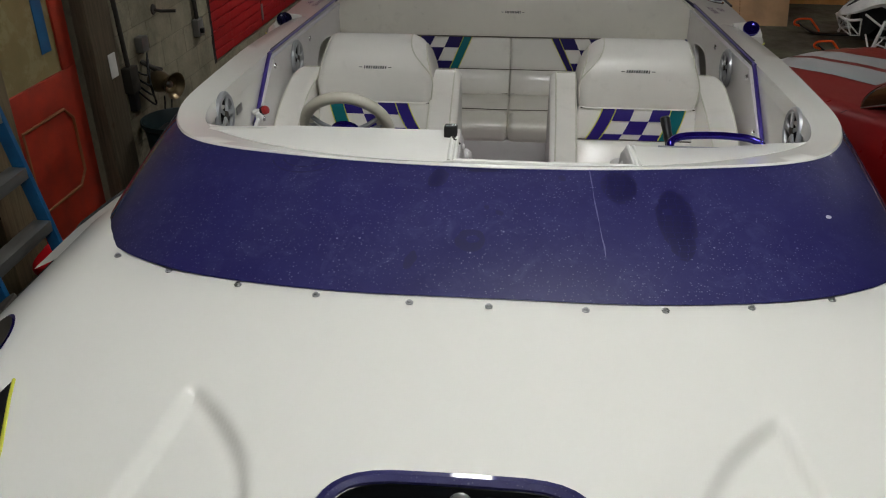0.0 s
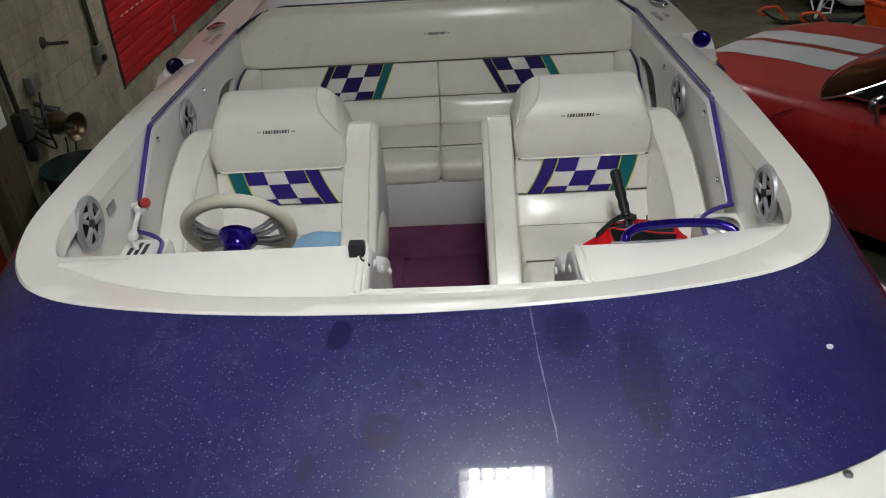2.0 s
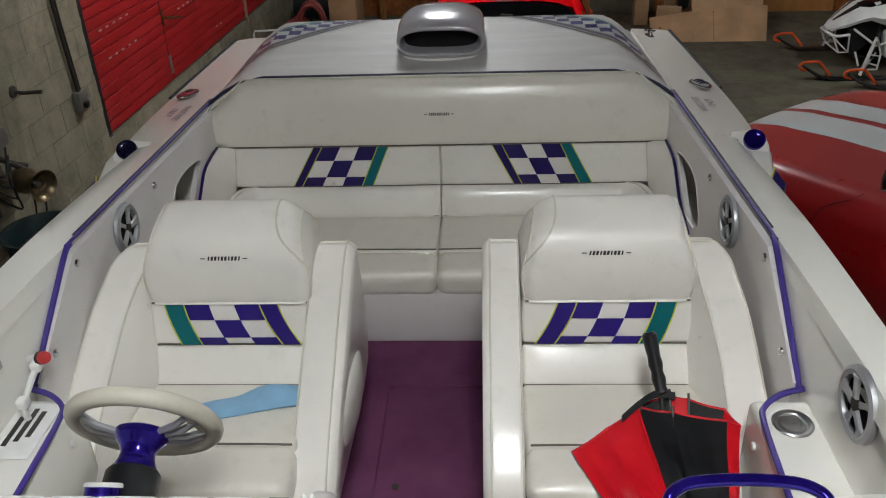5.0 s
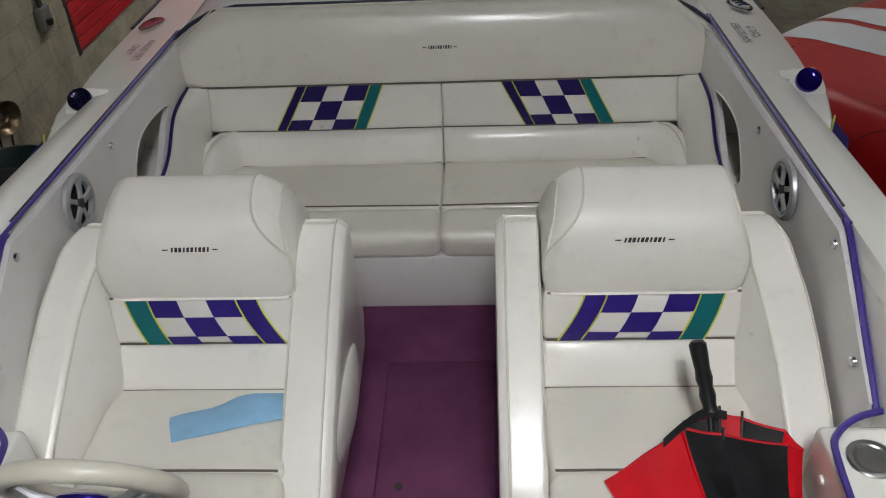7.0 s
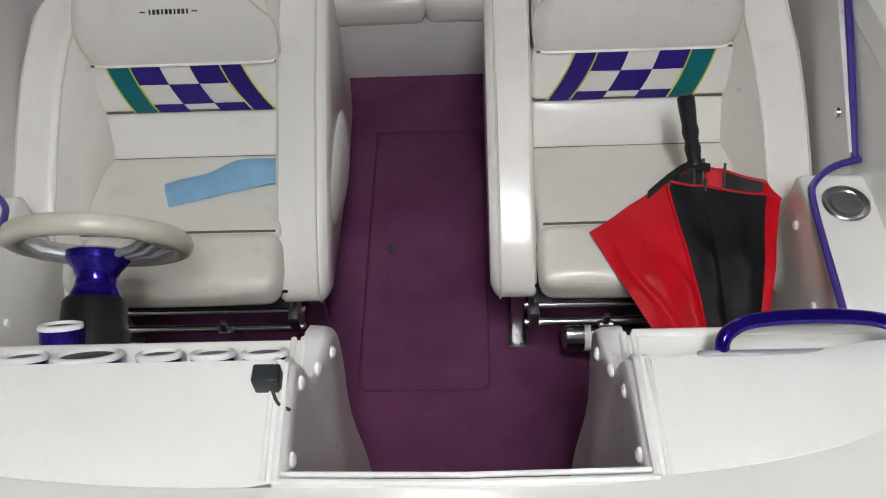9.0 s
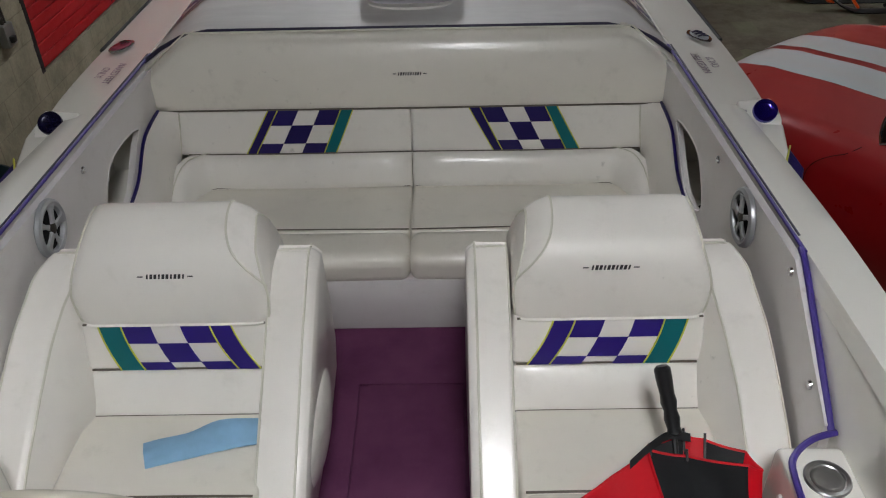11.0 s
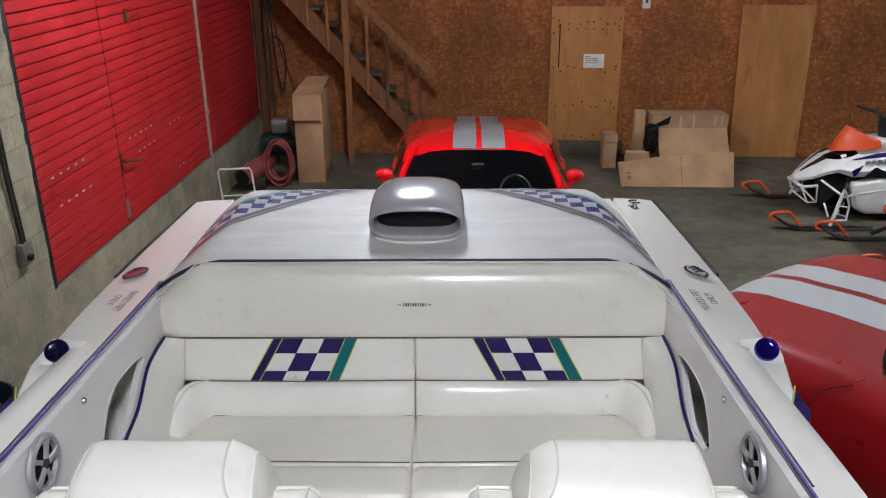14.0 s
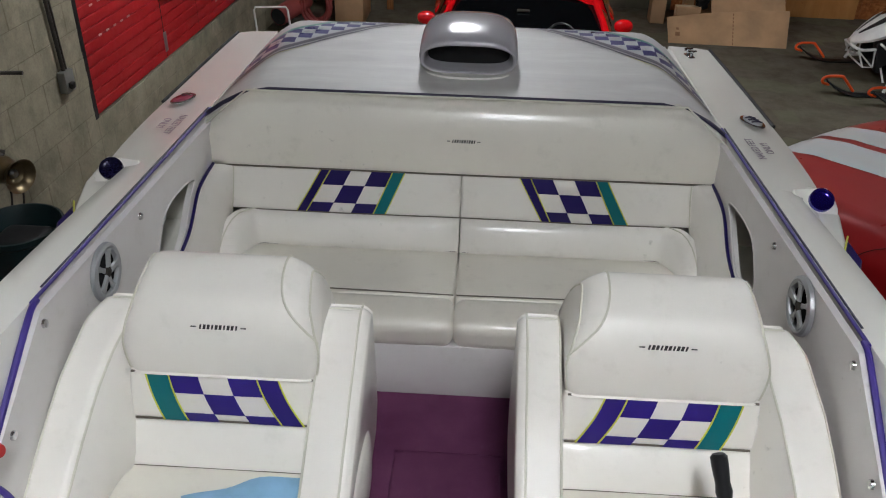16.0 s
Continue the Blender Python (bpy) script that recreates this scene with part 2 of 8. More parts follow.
def osb_material(name, a, b, c, dirt):
    """Strand board: small chips lying every way, brown, with damp stains."""
    k = Mat(name, 0.7, 0, 0, 0.3)
    v1, v2 = k.voronoi(30, k.scaled(1, 1, 0.55)), k.voronoi(38, k.scaled(0.5, 1, 1.2))
    tint = k.math("ADD", k.math("MULTIPLY", v1.outputs["Color"], 0.5), k.math("MULTIPLY", v2.outputs["Color"], 0.5))
    chips = k.ramp(tint, [(0.2, a), (0.5, b), (0.8, c)])
    big, mid = k.noise(0.8, 5, 0.6), k.noise(6, 6, 0.7)
    col = k.mix(k.grey(big, [(0.4, 0.0), (0.7, dirt)]), chips, srgb(62, 38, 24))
    soot = k.grey(k.noise(1.9, 6, 0.72, k.scaled(1.4, 1, 0.8), 0.6), [(0.55, 0.0), (0.8, dirt * 0.6)])
    col = k.mix(soot, col, srgb(58, 36, 24))
    k.color(k.mix(k.grey(mid, [(0.5, 0.0), (0.8, dirt)]), col, srgb(70, 44, 28)))
    k.bump(k.math("ADD", v1.outputs["Distance"], k.noise(90, 3)), 0.3, 0.002)
    return k.m


OSB = osb_material("strand_board", srgb(138, 78, 36), srgb(156, 92, 46), srgb(182, 114, 64), 0.62)
# Toned dark so the unseen ceiling returns little light.
DIM_BOARD = osb_material("bounce_damping_board", srgb(58, 46, 38), srgb(72, 58, 48), srgb(88, 72, 60), 0.4)
# Toned dark so the unseen right and front walls return little light.
DIM_BLOCK = concrete_material("bounce_damping_block", srgb(112, 106, 96), srgb(92, 86, 76), srgb(74, 68, 58), True)


def timber(name, a, b, knots=0.5):
    k = Mat(name, 0.62, 0, 0, 0.3)
    grain = k.noise(2.2, 6, 0.6, k.scaled(26, 26, 1.6), 0.5)
    col = k.ramp(grain, [(0.25, b), (0.7, a)])
    knot = k.grey(k.voronoi(3.2).outputs["Distance"], [(0.03, knots), (0.09, 0.0)])
    k.color(k.mix(knot, col, srgb(74, 42, 24)))
    k.bump(grain, 0.25, 0.002)
    return k.m




def plywood():
    """Rotary-cut veneer: broad soft figure, warm brown, water marks."""
    k = Mat("plywood", 0.6, 0, 0, 0.3)
    figure = k.noise(1.5, 5, 0.6, k.scaled(3, 3, 0.8), 0.6)
    col = k.ramp(figure, [(0.3, srgb(170, 114, 62)), (0.7, srgb(192, 136, 80))])
    stain = k.grey(k.noise(1.3, 5, 0.7), [(0.5, 0), (0.75, 0.45)])
    col = k.mix(stain, col, srgb(132, 82, 46))
    runs = k.grey(k.noise(5.0, 6, 0.7, k.scaled(2.2, 1, 0.5), 0.8), [(0.55, 0.0), (0.72, 0.5)])
    col = k.mix(runs, col, srgb(120, 66, 36))
    k.color(k.mix(k.grey(k.voronoi(2.4, k.scaled(1, 1, 0.5)).outputs["Distance"], [(0.02, 0.7), (0.06, 0)]), col, srgb(84, 48, 28)))
    k.bump(k.noise(120, 3), 0.15, 0.001)
    return k.m


PLY = plywood()
PINE = timber("pine_timber", srgb(160, 108, 64), srgb(122, 78, 44))
STAIR_TIMBER = timber("stair_timber", srgb(136, 90, 54), srgb(100, 64, 38))
BROWN_TIMBER = timber("brown_stair_timber", srgb(112, 72, 44), srgb(80, 50, 30))
TAN_TIMBER = timber("tan_old_timber", srgb(140, 124, 96), srgb(104, 90, 68))
OLD_TIMBER = timber("grey_old_timber", srgb(104, 92, 74), srgb(70, 62, 50))
CARD = tone("cardboard", srgb(172, 136, 100), 0.8, 0, 0, 0.25, 3.5, 160, 0.3)
CARD_EDGE = tone("cardboard_dark", srgb(128, 92, 62), 0.85)
TAPE = tone("packing_tape", srgb(196, 176, 148), 0.18)


def shutter_material():
    k = Mat("red_shutter_paint", 0.5, 0, 0, 0.4)
    fade, dust = k.noise(1.1, 5, 0.6), k.noise(16, 6, 0.7)
    col = k.ramp(fade, [(0.3, srgb(150, 20, 24)), (0.7, srgb(180, 30, 34))])
    k.color(k.mix(k.grey(dust, [(0.5, 0), (0.85, 0.4)]), col, srgb(192, 98, 96)))
    k.rough(k.grey(dust, [(0.3, 0.4), (0.7, 0.65)]))
    k.bump(dust, 0.15, 0.002)
    return k.m


RED_SHUTTER = shutter_material()
CAR_RED = gelcoat("bright_red_car_paint", srgb(222, 16, 22), 0.12, 0.18, 0.8)


def dusty_toplit_paint(name, c, dust):
    """Old dusty car paint; faces turned up are also paled for the light they catch."""
    k = Mat(name, 0.3, 0, 0.35)
    col = k.ramp(k.noise(1.1, 3, 0.5), [(0.3, tuple(v * 0.93 for v in c[:3]) + (1,)), (0.7, c)])
    up = k.t.nodes.new("ShaderNodeSeparateXYZ")
    k.link(k.t.nodes.new("ShaderNodeNewGeometry").outputs["Normal"], up.inputs[0])
    # Dust tint weighted to upward faces, which also paints them as lit.
    film = k.math("MULTIPLY", k.grey(up.outputs[2], [(0.55, 0.0), (0.98, 1.0)]), k.grey(k.noise(3.0, 6, 0.7), [(0.25, 0.10), (0.75, dust)]))
    k.color(k.mix(film, col, srgb(178, 150, 142)))
    k.rough(k.grey(k.noise(4.0, 4, 0.6), [(0.3, 0.26), (0.8, 0.42)]))
    return k.m


OLD_CAR_RED = dusty_toplit_paint("dark_red_car_paint", srgb(150, 18, 22), 0.12)
STRIPE_SILVER = gelcoat("silver_stripe", srgb(128, 132, 134), 0.15, 0.3)
STRIPE_WHITE = gelcoat("white_stripe", srgb(186, 190, 190), 0.25, 0.3, 0.2)
CAR_GLASS = tone("dark_tinted_glass", srgb(9, 11, 13), 0.06, 0.0, 0.15, 0.1)
DOOR_RED = tone("orange_red_door_paint", srgb(172, 50, 28), 0.55, vary=0.35, scale=6)
DOOR_PANEL_LINE = tone("weathered_ochre_line", srgb(150, 92, 56), 0.6)
PAPER = tone("white_paper", srgb(226, 224, 218), 0.7)
SIGN_RED = tone("sign_red", srgb(150, 30, 44), 0.6)
BRASS_LAMP = tone("tarnished_lamp_metal", srgb(120, 104, 78), 0.35, 0.8, 0, 0.25)
CONDUIT = tone("grey_conduit", srgb(56, 52, 46), 0.6, 0.3)
GALV = tone("galvanised_steel", srgb(150, 150, 146), 0.45, 0.7)
HOSE_RED = tone("faded_red_hose", srgb(140, 64, 60), 0.6)


def glow(name, c, power):
    m = bpy.data.materials.new(name)
    m.use_nodes = True
    p = m.node_tree.nodes["Principled BSDF"]
    p.inputs["Base Color"].default_value = (0.9, 0.9, 0.9, 1)
    p.inputs["Emission Color"].default_value = c
    p.inputs["Emission Strength"].default_value = power
    return m


TUBE = glow("fluorescent_tube", (0.93, 0.97, 1.0, 1), TUBE_POWER)


# ---- mesh tools ----
def thing(name, label, category, group="", kind=""):
    ob = new(name)
    ob.empty_display_size = 0.05
    return tagged(ob, label, category, group, kind)


def finish(name, bm, material, angle=38):
    bmesh.ops.recalc_face_normals(bm, faces=bm.faces)
    mesh = bpy.data.meshes.new(name)
    bm.to_mesh(mesh)
    bm.free()
    for f in mesh.polygons:
        f.use_smooth = True
    mesh.set_sharp_from_angle(angle=radians(angle))
    for m in material if isinstance(material, (list, tuple)) else (material,):
        mesh.materials.append(m)
    return new(name, mesh)


def part(name, bm, material, parent, label="", angle=38):
    ob = finish(name, bm, material, angle)
    ob.parent = parent
    return tagged(ob, label)


def single(name, bm, material, label, category, group="", kind="", angle=38):
    return tagged(finish(name, bm, material, angle), label, category, group, kind)


def box(lo, hi, bevel=0.004, seg=2, m=None):
    bm = bmesh.new()
    bmesh.ops.create_cube(bm, size=1)
    c = [(a + b) / 2 for a, b in zip(lo, hi)]
    for v in bm.verts:
        v.co = Vector([c[i] + v.co[i] * (hi[i] - lo[i]) for i in range(3)])
    if bevel:
        bmesh.ops.bevel(bm, geom=bm.edges[:], offset=bevel, segments=seg, profile=0.5, affect="EDGES")
    if m:
        bm.transform(m)
    return bm


def join(*bms):
    out = bmesh.new()
    for b in bms:
        me = bpy.data.meshes.new("tmp")
        b.to_mesh(me)
        b.free()
        out.from_mesh(me)
        bpy.data.meshes.remove(me)
    return out


def pillow(lo, hi, r=0.03, n=4, warp=None, puff=0.0, mid=3):
    """A rounded, slightly stuffed block, optionally bent by warp(point)."""
    half = [(b - a) / 2 for a, b in zip(lo, hi)]
    cen = Vector([(b + a) / 2 for a, b in zip(lo, hi)])
    r = min(r, *half)
    axis = []
    for h in half:
        arc = [h - r + r * math.sin(math.pi / 2 * k / n) for k in range(n + 1)]
        inner = [(h - r) * (2 * k / (mid + 1) - 1) for k in range(1, mid + 1)]
        axis.append([-a for a in reversed(arc)] + inner + arc)
    bm = bmesh.new()
    cache = {}

    def vert(i, j, k):
        if (i, j, k) not in cache:
            p = Vector((axis[0][i], axis[1][j], axis[2][k]))
            inn = Vector([max(-(half[a] - r), min(half[a] - r, p[a])) for a in range(3)])
            d = p - inn
            q = inn + d.normalized() * r if d.length > 1e-9 else p
            if puff:
                u = [q[a] / half[a] for a in range(3)]
                for a in range(3):
                    o = [b for b in range(3) if b != a]
                    q[a] += puff * u[a] * max(0, 1 - u[o[0]] ** 2) * max(0, 1 - u[o[1]] ** 2)
            q += cen
            cache[(i, j, k)] = bm.verts.new(warp(q) if warp else q)
        return cache[(i, j, k)]

    m = [len(a) - 1 for a in axis]
    for a in range(3):
        b, c = [x for x in range(3) if x != a]
        for end in (0, m[a]):
            for i in range(m[b]):
                for j in range(m[c]):
                    quad = []
                    for di, dj in ((0, 0), (1, 0), (1, 1), (0, 1)):
                        idx = [0, 0, 0]
                        idx[a], idx[b], idx[c] = end, i + di, j + dj
                        quad.append(vert(*idx))
                    bm.faces.new(quad)
    return bm


def slab(poly, x0, x1, bevel=0.02, seg=3, axis="x"):
    """A polygon given in the other two axes (in xyz order), extruded along one axis, with rounded edges."""
    bm = bmesh.new()

    def at(u, v, w):
        return {"x": (w, u, v), "y": (u, w, v), "z": (u, v, w)}[axis]

    a = [bm.verts.new(at(u, v, x0)) for u, v in poly]
    b = [bm.verts.new(at(u, v, x1)) for u, v in poly]
    bm.faces.new(a)
    bm.faces.new(b)
    for k in range(len(poly)):
        bm.faces.new((a[k], a[(k + 1) % len(poly)], b[(k + 1) % len(poly)], b[k]))
    bmesh.ops.recalc_face_normals(bm, faces=bm.faces)
    if bevel:
        bmesh.ops.bevel(bm, geom=bm.edges[:], offset=bevel, segments=seg, profile=0.5, affect="EDGES", clamp_overlap=True)
    return bm


def loft(rows, closed=False, caps=False):
    """A skin over rows of points; closed: each row is a ring."""
    bm = bmesh.new()
    vs = [[bm.verts.new(p) for p in row] for row in rows]
    for a, b in zip(vs, vs[1:]):
        for k in range(len(a) if closed else len(a) - 1):
            n = (k + 1) % len(a)
            quad = [a[k], a[n], b[n], b[k]]
            if len({tuple(round(c, 6) for c in v.co) for v in quad}) > 2:
                bm.faces.new(quad)
    if caps:
        bm.faces.new(vs[0])
        bm.faces.new(list(reversed(vs[-1])))
    return bm


def thick(bm, t):
    """Gives a skin a thickness t against its normals."""
    bmesh.ops.recalc_face_normals(bm, faces=bm.faces)
    bmesh.ops.solidify(bm, geom=bm.faces[:], thickness=t)
    return bm


def tube(pts, r, seg=8, closed=False):
    """A round cord along points; r a number or one for each point."""
    pts = [Vector(p) for p in pts]
    n = len(pts)
    rr = r if isinstance(r, (list, tuple)) else [r] * n
    rows, up = [], None
    for k, p in enumerate(pts):
        if closed:
            d = pts[(k + 1) % n] - pts[k - 1]
        else:
            d = pts[min(k + 1, n - 1)] - pts[max(k - 1, 0)]
        d.normalize()
        if up is None:
            up = d.orthogonal().normalized()
        up = (up - d * up.dot(d)).normalized()
        s = d.cross(up)
        rows.append([p + (up * math.cos(2 * math.pi * j / seg) + s * math.sin(2 * math.pi * j / seg)) * rr[k] for j in range(seg)])
    if closed:
        rows.append(rows[0])
        bm = loft(rows, True)
        bmesh.ops.remove_doubles(bm, verts=bm.verts, dist=1e-6)
        return bm
    return loft(rows, True, True)


def smooth_line(pts, n=6, closed=False):
    """Points on a Catmull-Rom curve through pts."""
    p = [Vector(q) for q in pts]
    out = []
    m = len(p)
    for k in range(m if closed else m - 1):
        a = p[k - 1] if closed or k else p[0]
        b, c = p[k], p[(k + 1) % m]
        d = p[(k + 2) % m] if closed else p[min(k + 2, m - 1)]
        for j in range(n):
            t = j / n
            out.append(0.5 * ((2 * b) + (c - a) * t + (2 * a - 5 * b + 4 * c - d) * t * t + (3 * b - a - 3 * c + d) * t ** 3))
    if not closed:
        out.append(p[-1])
    return out


def lathe(profile, m=None, seg=24):
    """A turned body: (radius, height) pairs round z, then placed by m."""
    rows = [[Vector((r * math.cos(2 * math.pi * k / seg), r * math.sin(2 * math.pi * k / seg), z)) for k in range(seg)] for r, z in profile]
    bm = loft(rows, True, True)
    bmesh.ops.remove_doubles(bm, verts=bm.verts, dist=1e-6)
    if m:
        bm.transform(m)
    return bm


def hoop(profile, m=None, seg=24):
    """A turned ring, open through the middle: its profile closes on itself."""
    rows = [[Vector((r * math.cos(2 * math.pi * k / seg), r * math.sin(2 * math.pi * k / seg), z)) for k in range(seg)] for r, z in [*profile, profile[0]]]
    bm = loft(rows, True)
    bmesh.ops.remove_doubles(bm, verts=bm.verts, dist=1e-6)
    if m:
        bm.transform(m)
    return bm


def between(a, b):
    """A pose at a whose z axis runs to b."""
    a, b = Vector(a), Vector(b)
    return Matrix.Translation(a) @ (b - a).to_track_quat("Z", "Y").to_matrix().to_4x4()


def rod(a, b, r, seg=10, bevel=0.0):
    h = (Vector(b) - Vector(a)).length
    c = min(bevel or r * 0.2, h / 3)
    return lathe([(0, 0), (r - c, 0), (r, c), (r, h - c), (r - c, h), (0, h)], between(a, b), seg)


def mirrored(bm):
    bm.transform(Matrix.Scale(-1, 4, (1, 0, 0)))
    bmesh.ops.reverse_faces(bm, faces=bm.faces)
    return bm


# ---- the garage shell ----
WALL = pose(-2.63, 7.05, 0, 0, 0, -2.86)      # left wall: x into the room, y along it
BACK = 12.37
single("floor", box((-4.2, -5.2, -0.2), (9.2, 13.1, 0.0), 0), FLOOR, "stained grey concrete garage floor", "floor", kind="structure")
# Ceiling, right and front walls are unseen, kept dark to hold down bounce.
single("ceiling", box((-4.2, -5.2, 4.6), (9.2, 13.1, 4.75), 0), DIM_BOARD, "unseen dark board ceiling that limits bounced light", "ceiling", kind="structure")
single("wall_right", box((8.6, -5.2, 0), (8.9, 13.1, 4.6), 0), DIM_BLOCK, "unseen dark block wall that limits bounced light", "wall", kind="structure")
single("wall_front", box((-4.2, -5.2, 0), (8.6, -5.0, 4.6), 0), DIM_BLOCK, "unseen dark block wall that limits bounced light", "wall", kind="structure")


def left_wall():
    """Block wall with a door opening and two shutter openings; all pieces in the wall's own frame."""
    wall = thing("wall_left", "bare grey concrete block wall with stains and conduit", "wall", kind="structure")
    wall.matrix_world = WALL
    # mortar backing: (v0, v1, z0, z1)
    core = [(-12, -2.98, 0, 4.6), (-2.98, -2.05, 2.15, 4.6), (-2.05, 0.0, 0, 4.6), (0.0, 5.75, 0, 0.55), (0.0, 5.75, 3.0, 4.6), (5.54, 5.75, 0.55, 3.0)]
    part("backing", join(*[box((-0.3, a, c), (-0.0010, b, d), 0) for a, b, c, d in core]), MORTAR, wall)
    meshes = {}
    spans = [(-1.75, 0.0, 0, 13), (0.0, 5.6, 0, 3)]
    rng = random.Random(4)
    for v0, v1, c0, c1 in spans:
        for row in range(c0, c1):
            top = min(row * 0.2 + 0.1965, 0.545) if v0 == 0.0 else row * 0.2 + 0.1965
            v = v0 - (0.2 if row % 2 else 0.0)
            while v < v1 - 0.02:
                a, b = max(v, v0) + 0.0028, min(v + 0.4, v1) - 0.0028
                v += 0.4
                if b - a < 0.04:
                    continue
                key = (round(b - a, 2), round(top - row * 0.2, 2))
                if key not in meshes:
                    bm = box((-0.05, 0, 0), (0.0, b - a, top - row * 0.2), 0.0025, 1)
                    ob = part("block", bm, BLOCK, wall)
                    meshes[key] = ob.data
                else:
                    ob = new("block", meshes[key])
                    ob.parent = wall
                ob.location = (rng.uniform(-0.0002, 0.0012), a, row * 0.2 + 0.003)


def shutter(v0, v1, label):
    ob = thing("roller_shutter", label, "shutter", "red shutters in the block wall", "structure")
    ob.matrix_world = WALL
    mesh = None
    for k in range(29):
        z = 0.56 + 0.084 * k
        if mesh is None:
            rows = []
            for y in (v0, v1):
                rows.append([(-0.03, y, 0), (-0.014, y, 0.003), (-0.007, y, 0.009), (-0.006, y, 0.04), (-0.007, y, 0.077), (-0.012, y, 0.0805), (-0.03, y, 0.0812)])
            s = part("slat", thick(loft(rows), 0.004), RED_SHUTTER, ob)
            mesh = s.data
        else:
            s = new("slat", mesh)
            s.parent = ob
        s.location = (0, 0, z)
    part("backing", box((-0.06, v0, 0.55), (-0.034, v1, 3.0), 0), DARK_VOID, ob)
    return ob


left_wall()
main_shutter = shutter(0.02, 3.44, "red painted ribbed roller shutter with handle")
shutter(3.52, 5.52, "red painted ribbed roller shutter beside a track")
track = single("shutter_track", join(box((-0.05, 3.462, 0.5), (0.010, 3.494, 3.0), 0.004), *[box((-0.02, 3.494, 0.75 + 0.11 * k), (0.006, 3.508, 0.79 + 0.11 * k), 0) for k in range(20)], *[box((0.010, 3.466, z), (0.024, 3.490, z + 0.05), 0.004) for z in (1.02, 1.62, 2.3)]), tone("pale_track_paint", srgb(158, 138, 118), 0.6), "slotted pale steel track between red shutters", "track", kind="structure")
track.matrix_world = WALL
rng = random.Random(12)
# Dark strips laid over the edge paint the shade of a gap.
part("edge_gap", join(*[box((-0.01, -0.016 - rng.uniform(0, 0.014), 0.55 + 0.07 * k), (0.002, 0.024, 0.62 + 0.07 * k), 0) for k in range(35)]), DARK_RUBBER, main_shutter, "dark ragged strips painted as the edge gap's shade")
for v, lead in ((1.29, "dark seam"), (2.05, "faint seam")):
    ob = part("seam", box((-0.008, v, 0.58), (-0.0035 if v < 2 else -0.0055, v + (0.007 if v < 2 else 0.002), 2.98), 0), CONDUIT, main_shutter)
# Pale plates paint the daylight that shows through the vent slots.
SLOT_LIGHT = tone("slot_daylight_tint", srgb(208, 176, 166), 0.6)
for z, v0, n in ((1.285, 0.2, 5), (1.065, 0.25, 5), (1.235, 1.51, 5), (1.085, 1.66, 4), (1.15, 2.42, 3), (0.70, 2.52, 2)):
    for k in range(n):
        part("vent_slot", box((-0.007, v0 + 0.115 * k, z), (-0.001, v0 + 0.115 * k + 0.042, z + 0.013), 0.002, 1), SLOT_LIGHT, main_shutter, "small pale plate standing for daylight in a slot")
part("handle", join(box((-0.006, 1.285, 1.04), (0.010, 1.308, 1.18), 0.004), rod((0.0, 1.30, 1.11), (0.05, 1.30, 1.11), 0.011), rod((0.05, 1.26, 1.115), (0.06, 1.58, 1.045), 0.011)), BROWN_TIMBER, main_shutter, "dark T-shaped handle")
part("latch", join(box((-0.006, 1.758, 2.161), (0.022, 1.782, 2.271), 0.004), rod((0.01, 1.770, 2.191), (0.03, 1.930, 2.206), 0.005)), BROWN_TIMBER, main_shutter, "small upper latch")
part("lock_plate", box((-0.004, 1.27, 0.62), (0.004, 1.32, 0.78), 0.002), GALV, main_shutter)


def door_and_posts():
    door = thing("door_1", "orange-red painted panel door with window pane", "door", kind="structure")
    door.matrix_world = WALL
    part("leaf", join(box((-0.06, -2.95, 0.02), (-0.02, -2.1, 1.16), 0.004), box((-0.06, -2.95, 1.9), (-0.02, -2.1, 2.12), 0.004), box((-0.06, -2.95, 1.16), (-0.02, -2.86, 1.9), 0.004), box((-0.06, -2.24, 1.16), (-0.02, -2.1, 1.9), 0.004)), DOOR_RED, door)
    part("pane", box((-0.045, -2.86, 1.16), (-0.035, -2.24, 1.9), 0), tone("dusty_yellowed_glass", srgb(150, 138, 96), 0.25), door, "dusty yellowed glass pane")
    oct_pts = [(0.0, -2.78, 0.42), (0.0, -2.34, 0.42), (0.0, -2.26, 0.5), (0.0, -2.26, 0.86), (0.0, -2.34, 0.94), (0.0, -2.78, 0.94)]
    part("moulding", tube([(-0.018, v, z) for _, v, z in oct_pts], 0.012, 6, True), DOOR_PANEL_LINE, door, "ochre octagonal moulding")
    part("blue_blind", box((-0.034, -2.4, 1.3), (-0.03, -2.3, 1.75), 0), BLUE_PLASTIC, door, "strip of blue behind the pane")
    for a, b, w in ((-2.05, -1.76, 0.03), (-3.3, -2.98, 0.05), (-3.75, -3.42, 0.03)):
        ob = single("wall_post", box((-0.02, a, 0), (w + 0.06, b, 3.2), 0.012), TAN_TIMBER if a < -2.9 else OLD_TIMBER, "weathered grey timber post by the door", "post", kind="structure")
        ob.matrix_world = WALL
    single("door_head", box((-0.05, -2.98, 2.12), (0.05, -2.05, 2.3), 0.01), OLD_TIMBER, "weathered timber door head", "trim", kind="structure").matrix_world = WALL


door_and_posts()


TURN = pose(4.65, BACK, 0, 0, 0, -2.86) @ pose(-4.65, -BACK, 0)      # the back wall stands square to the left wall


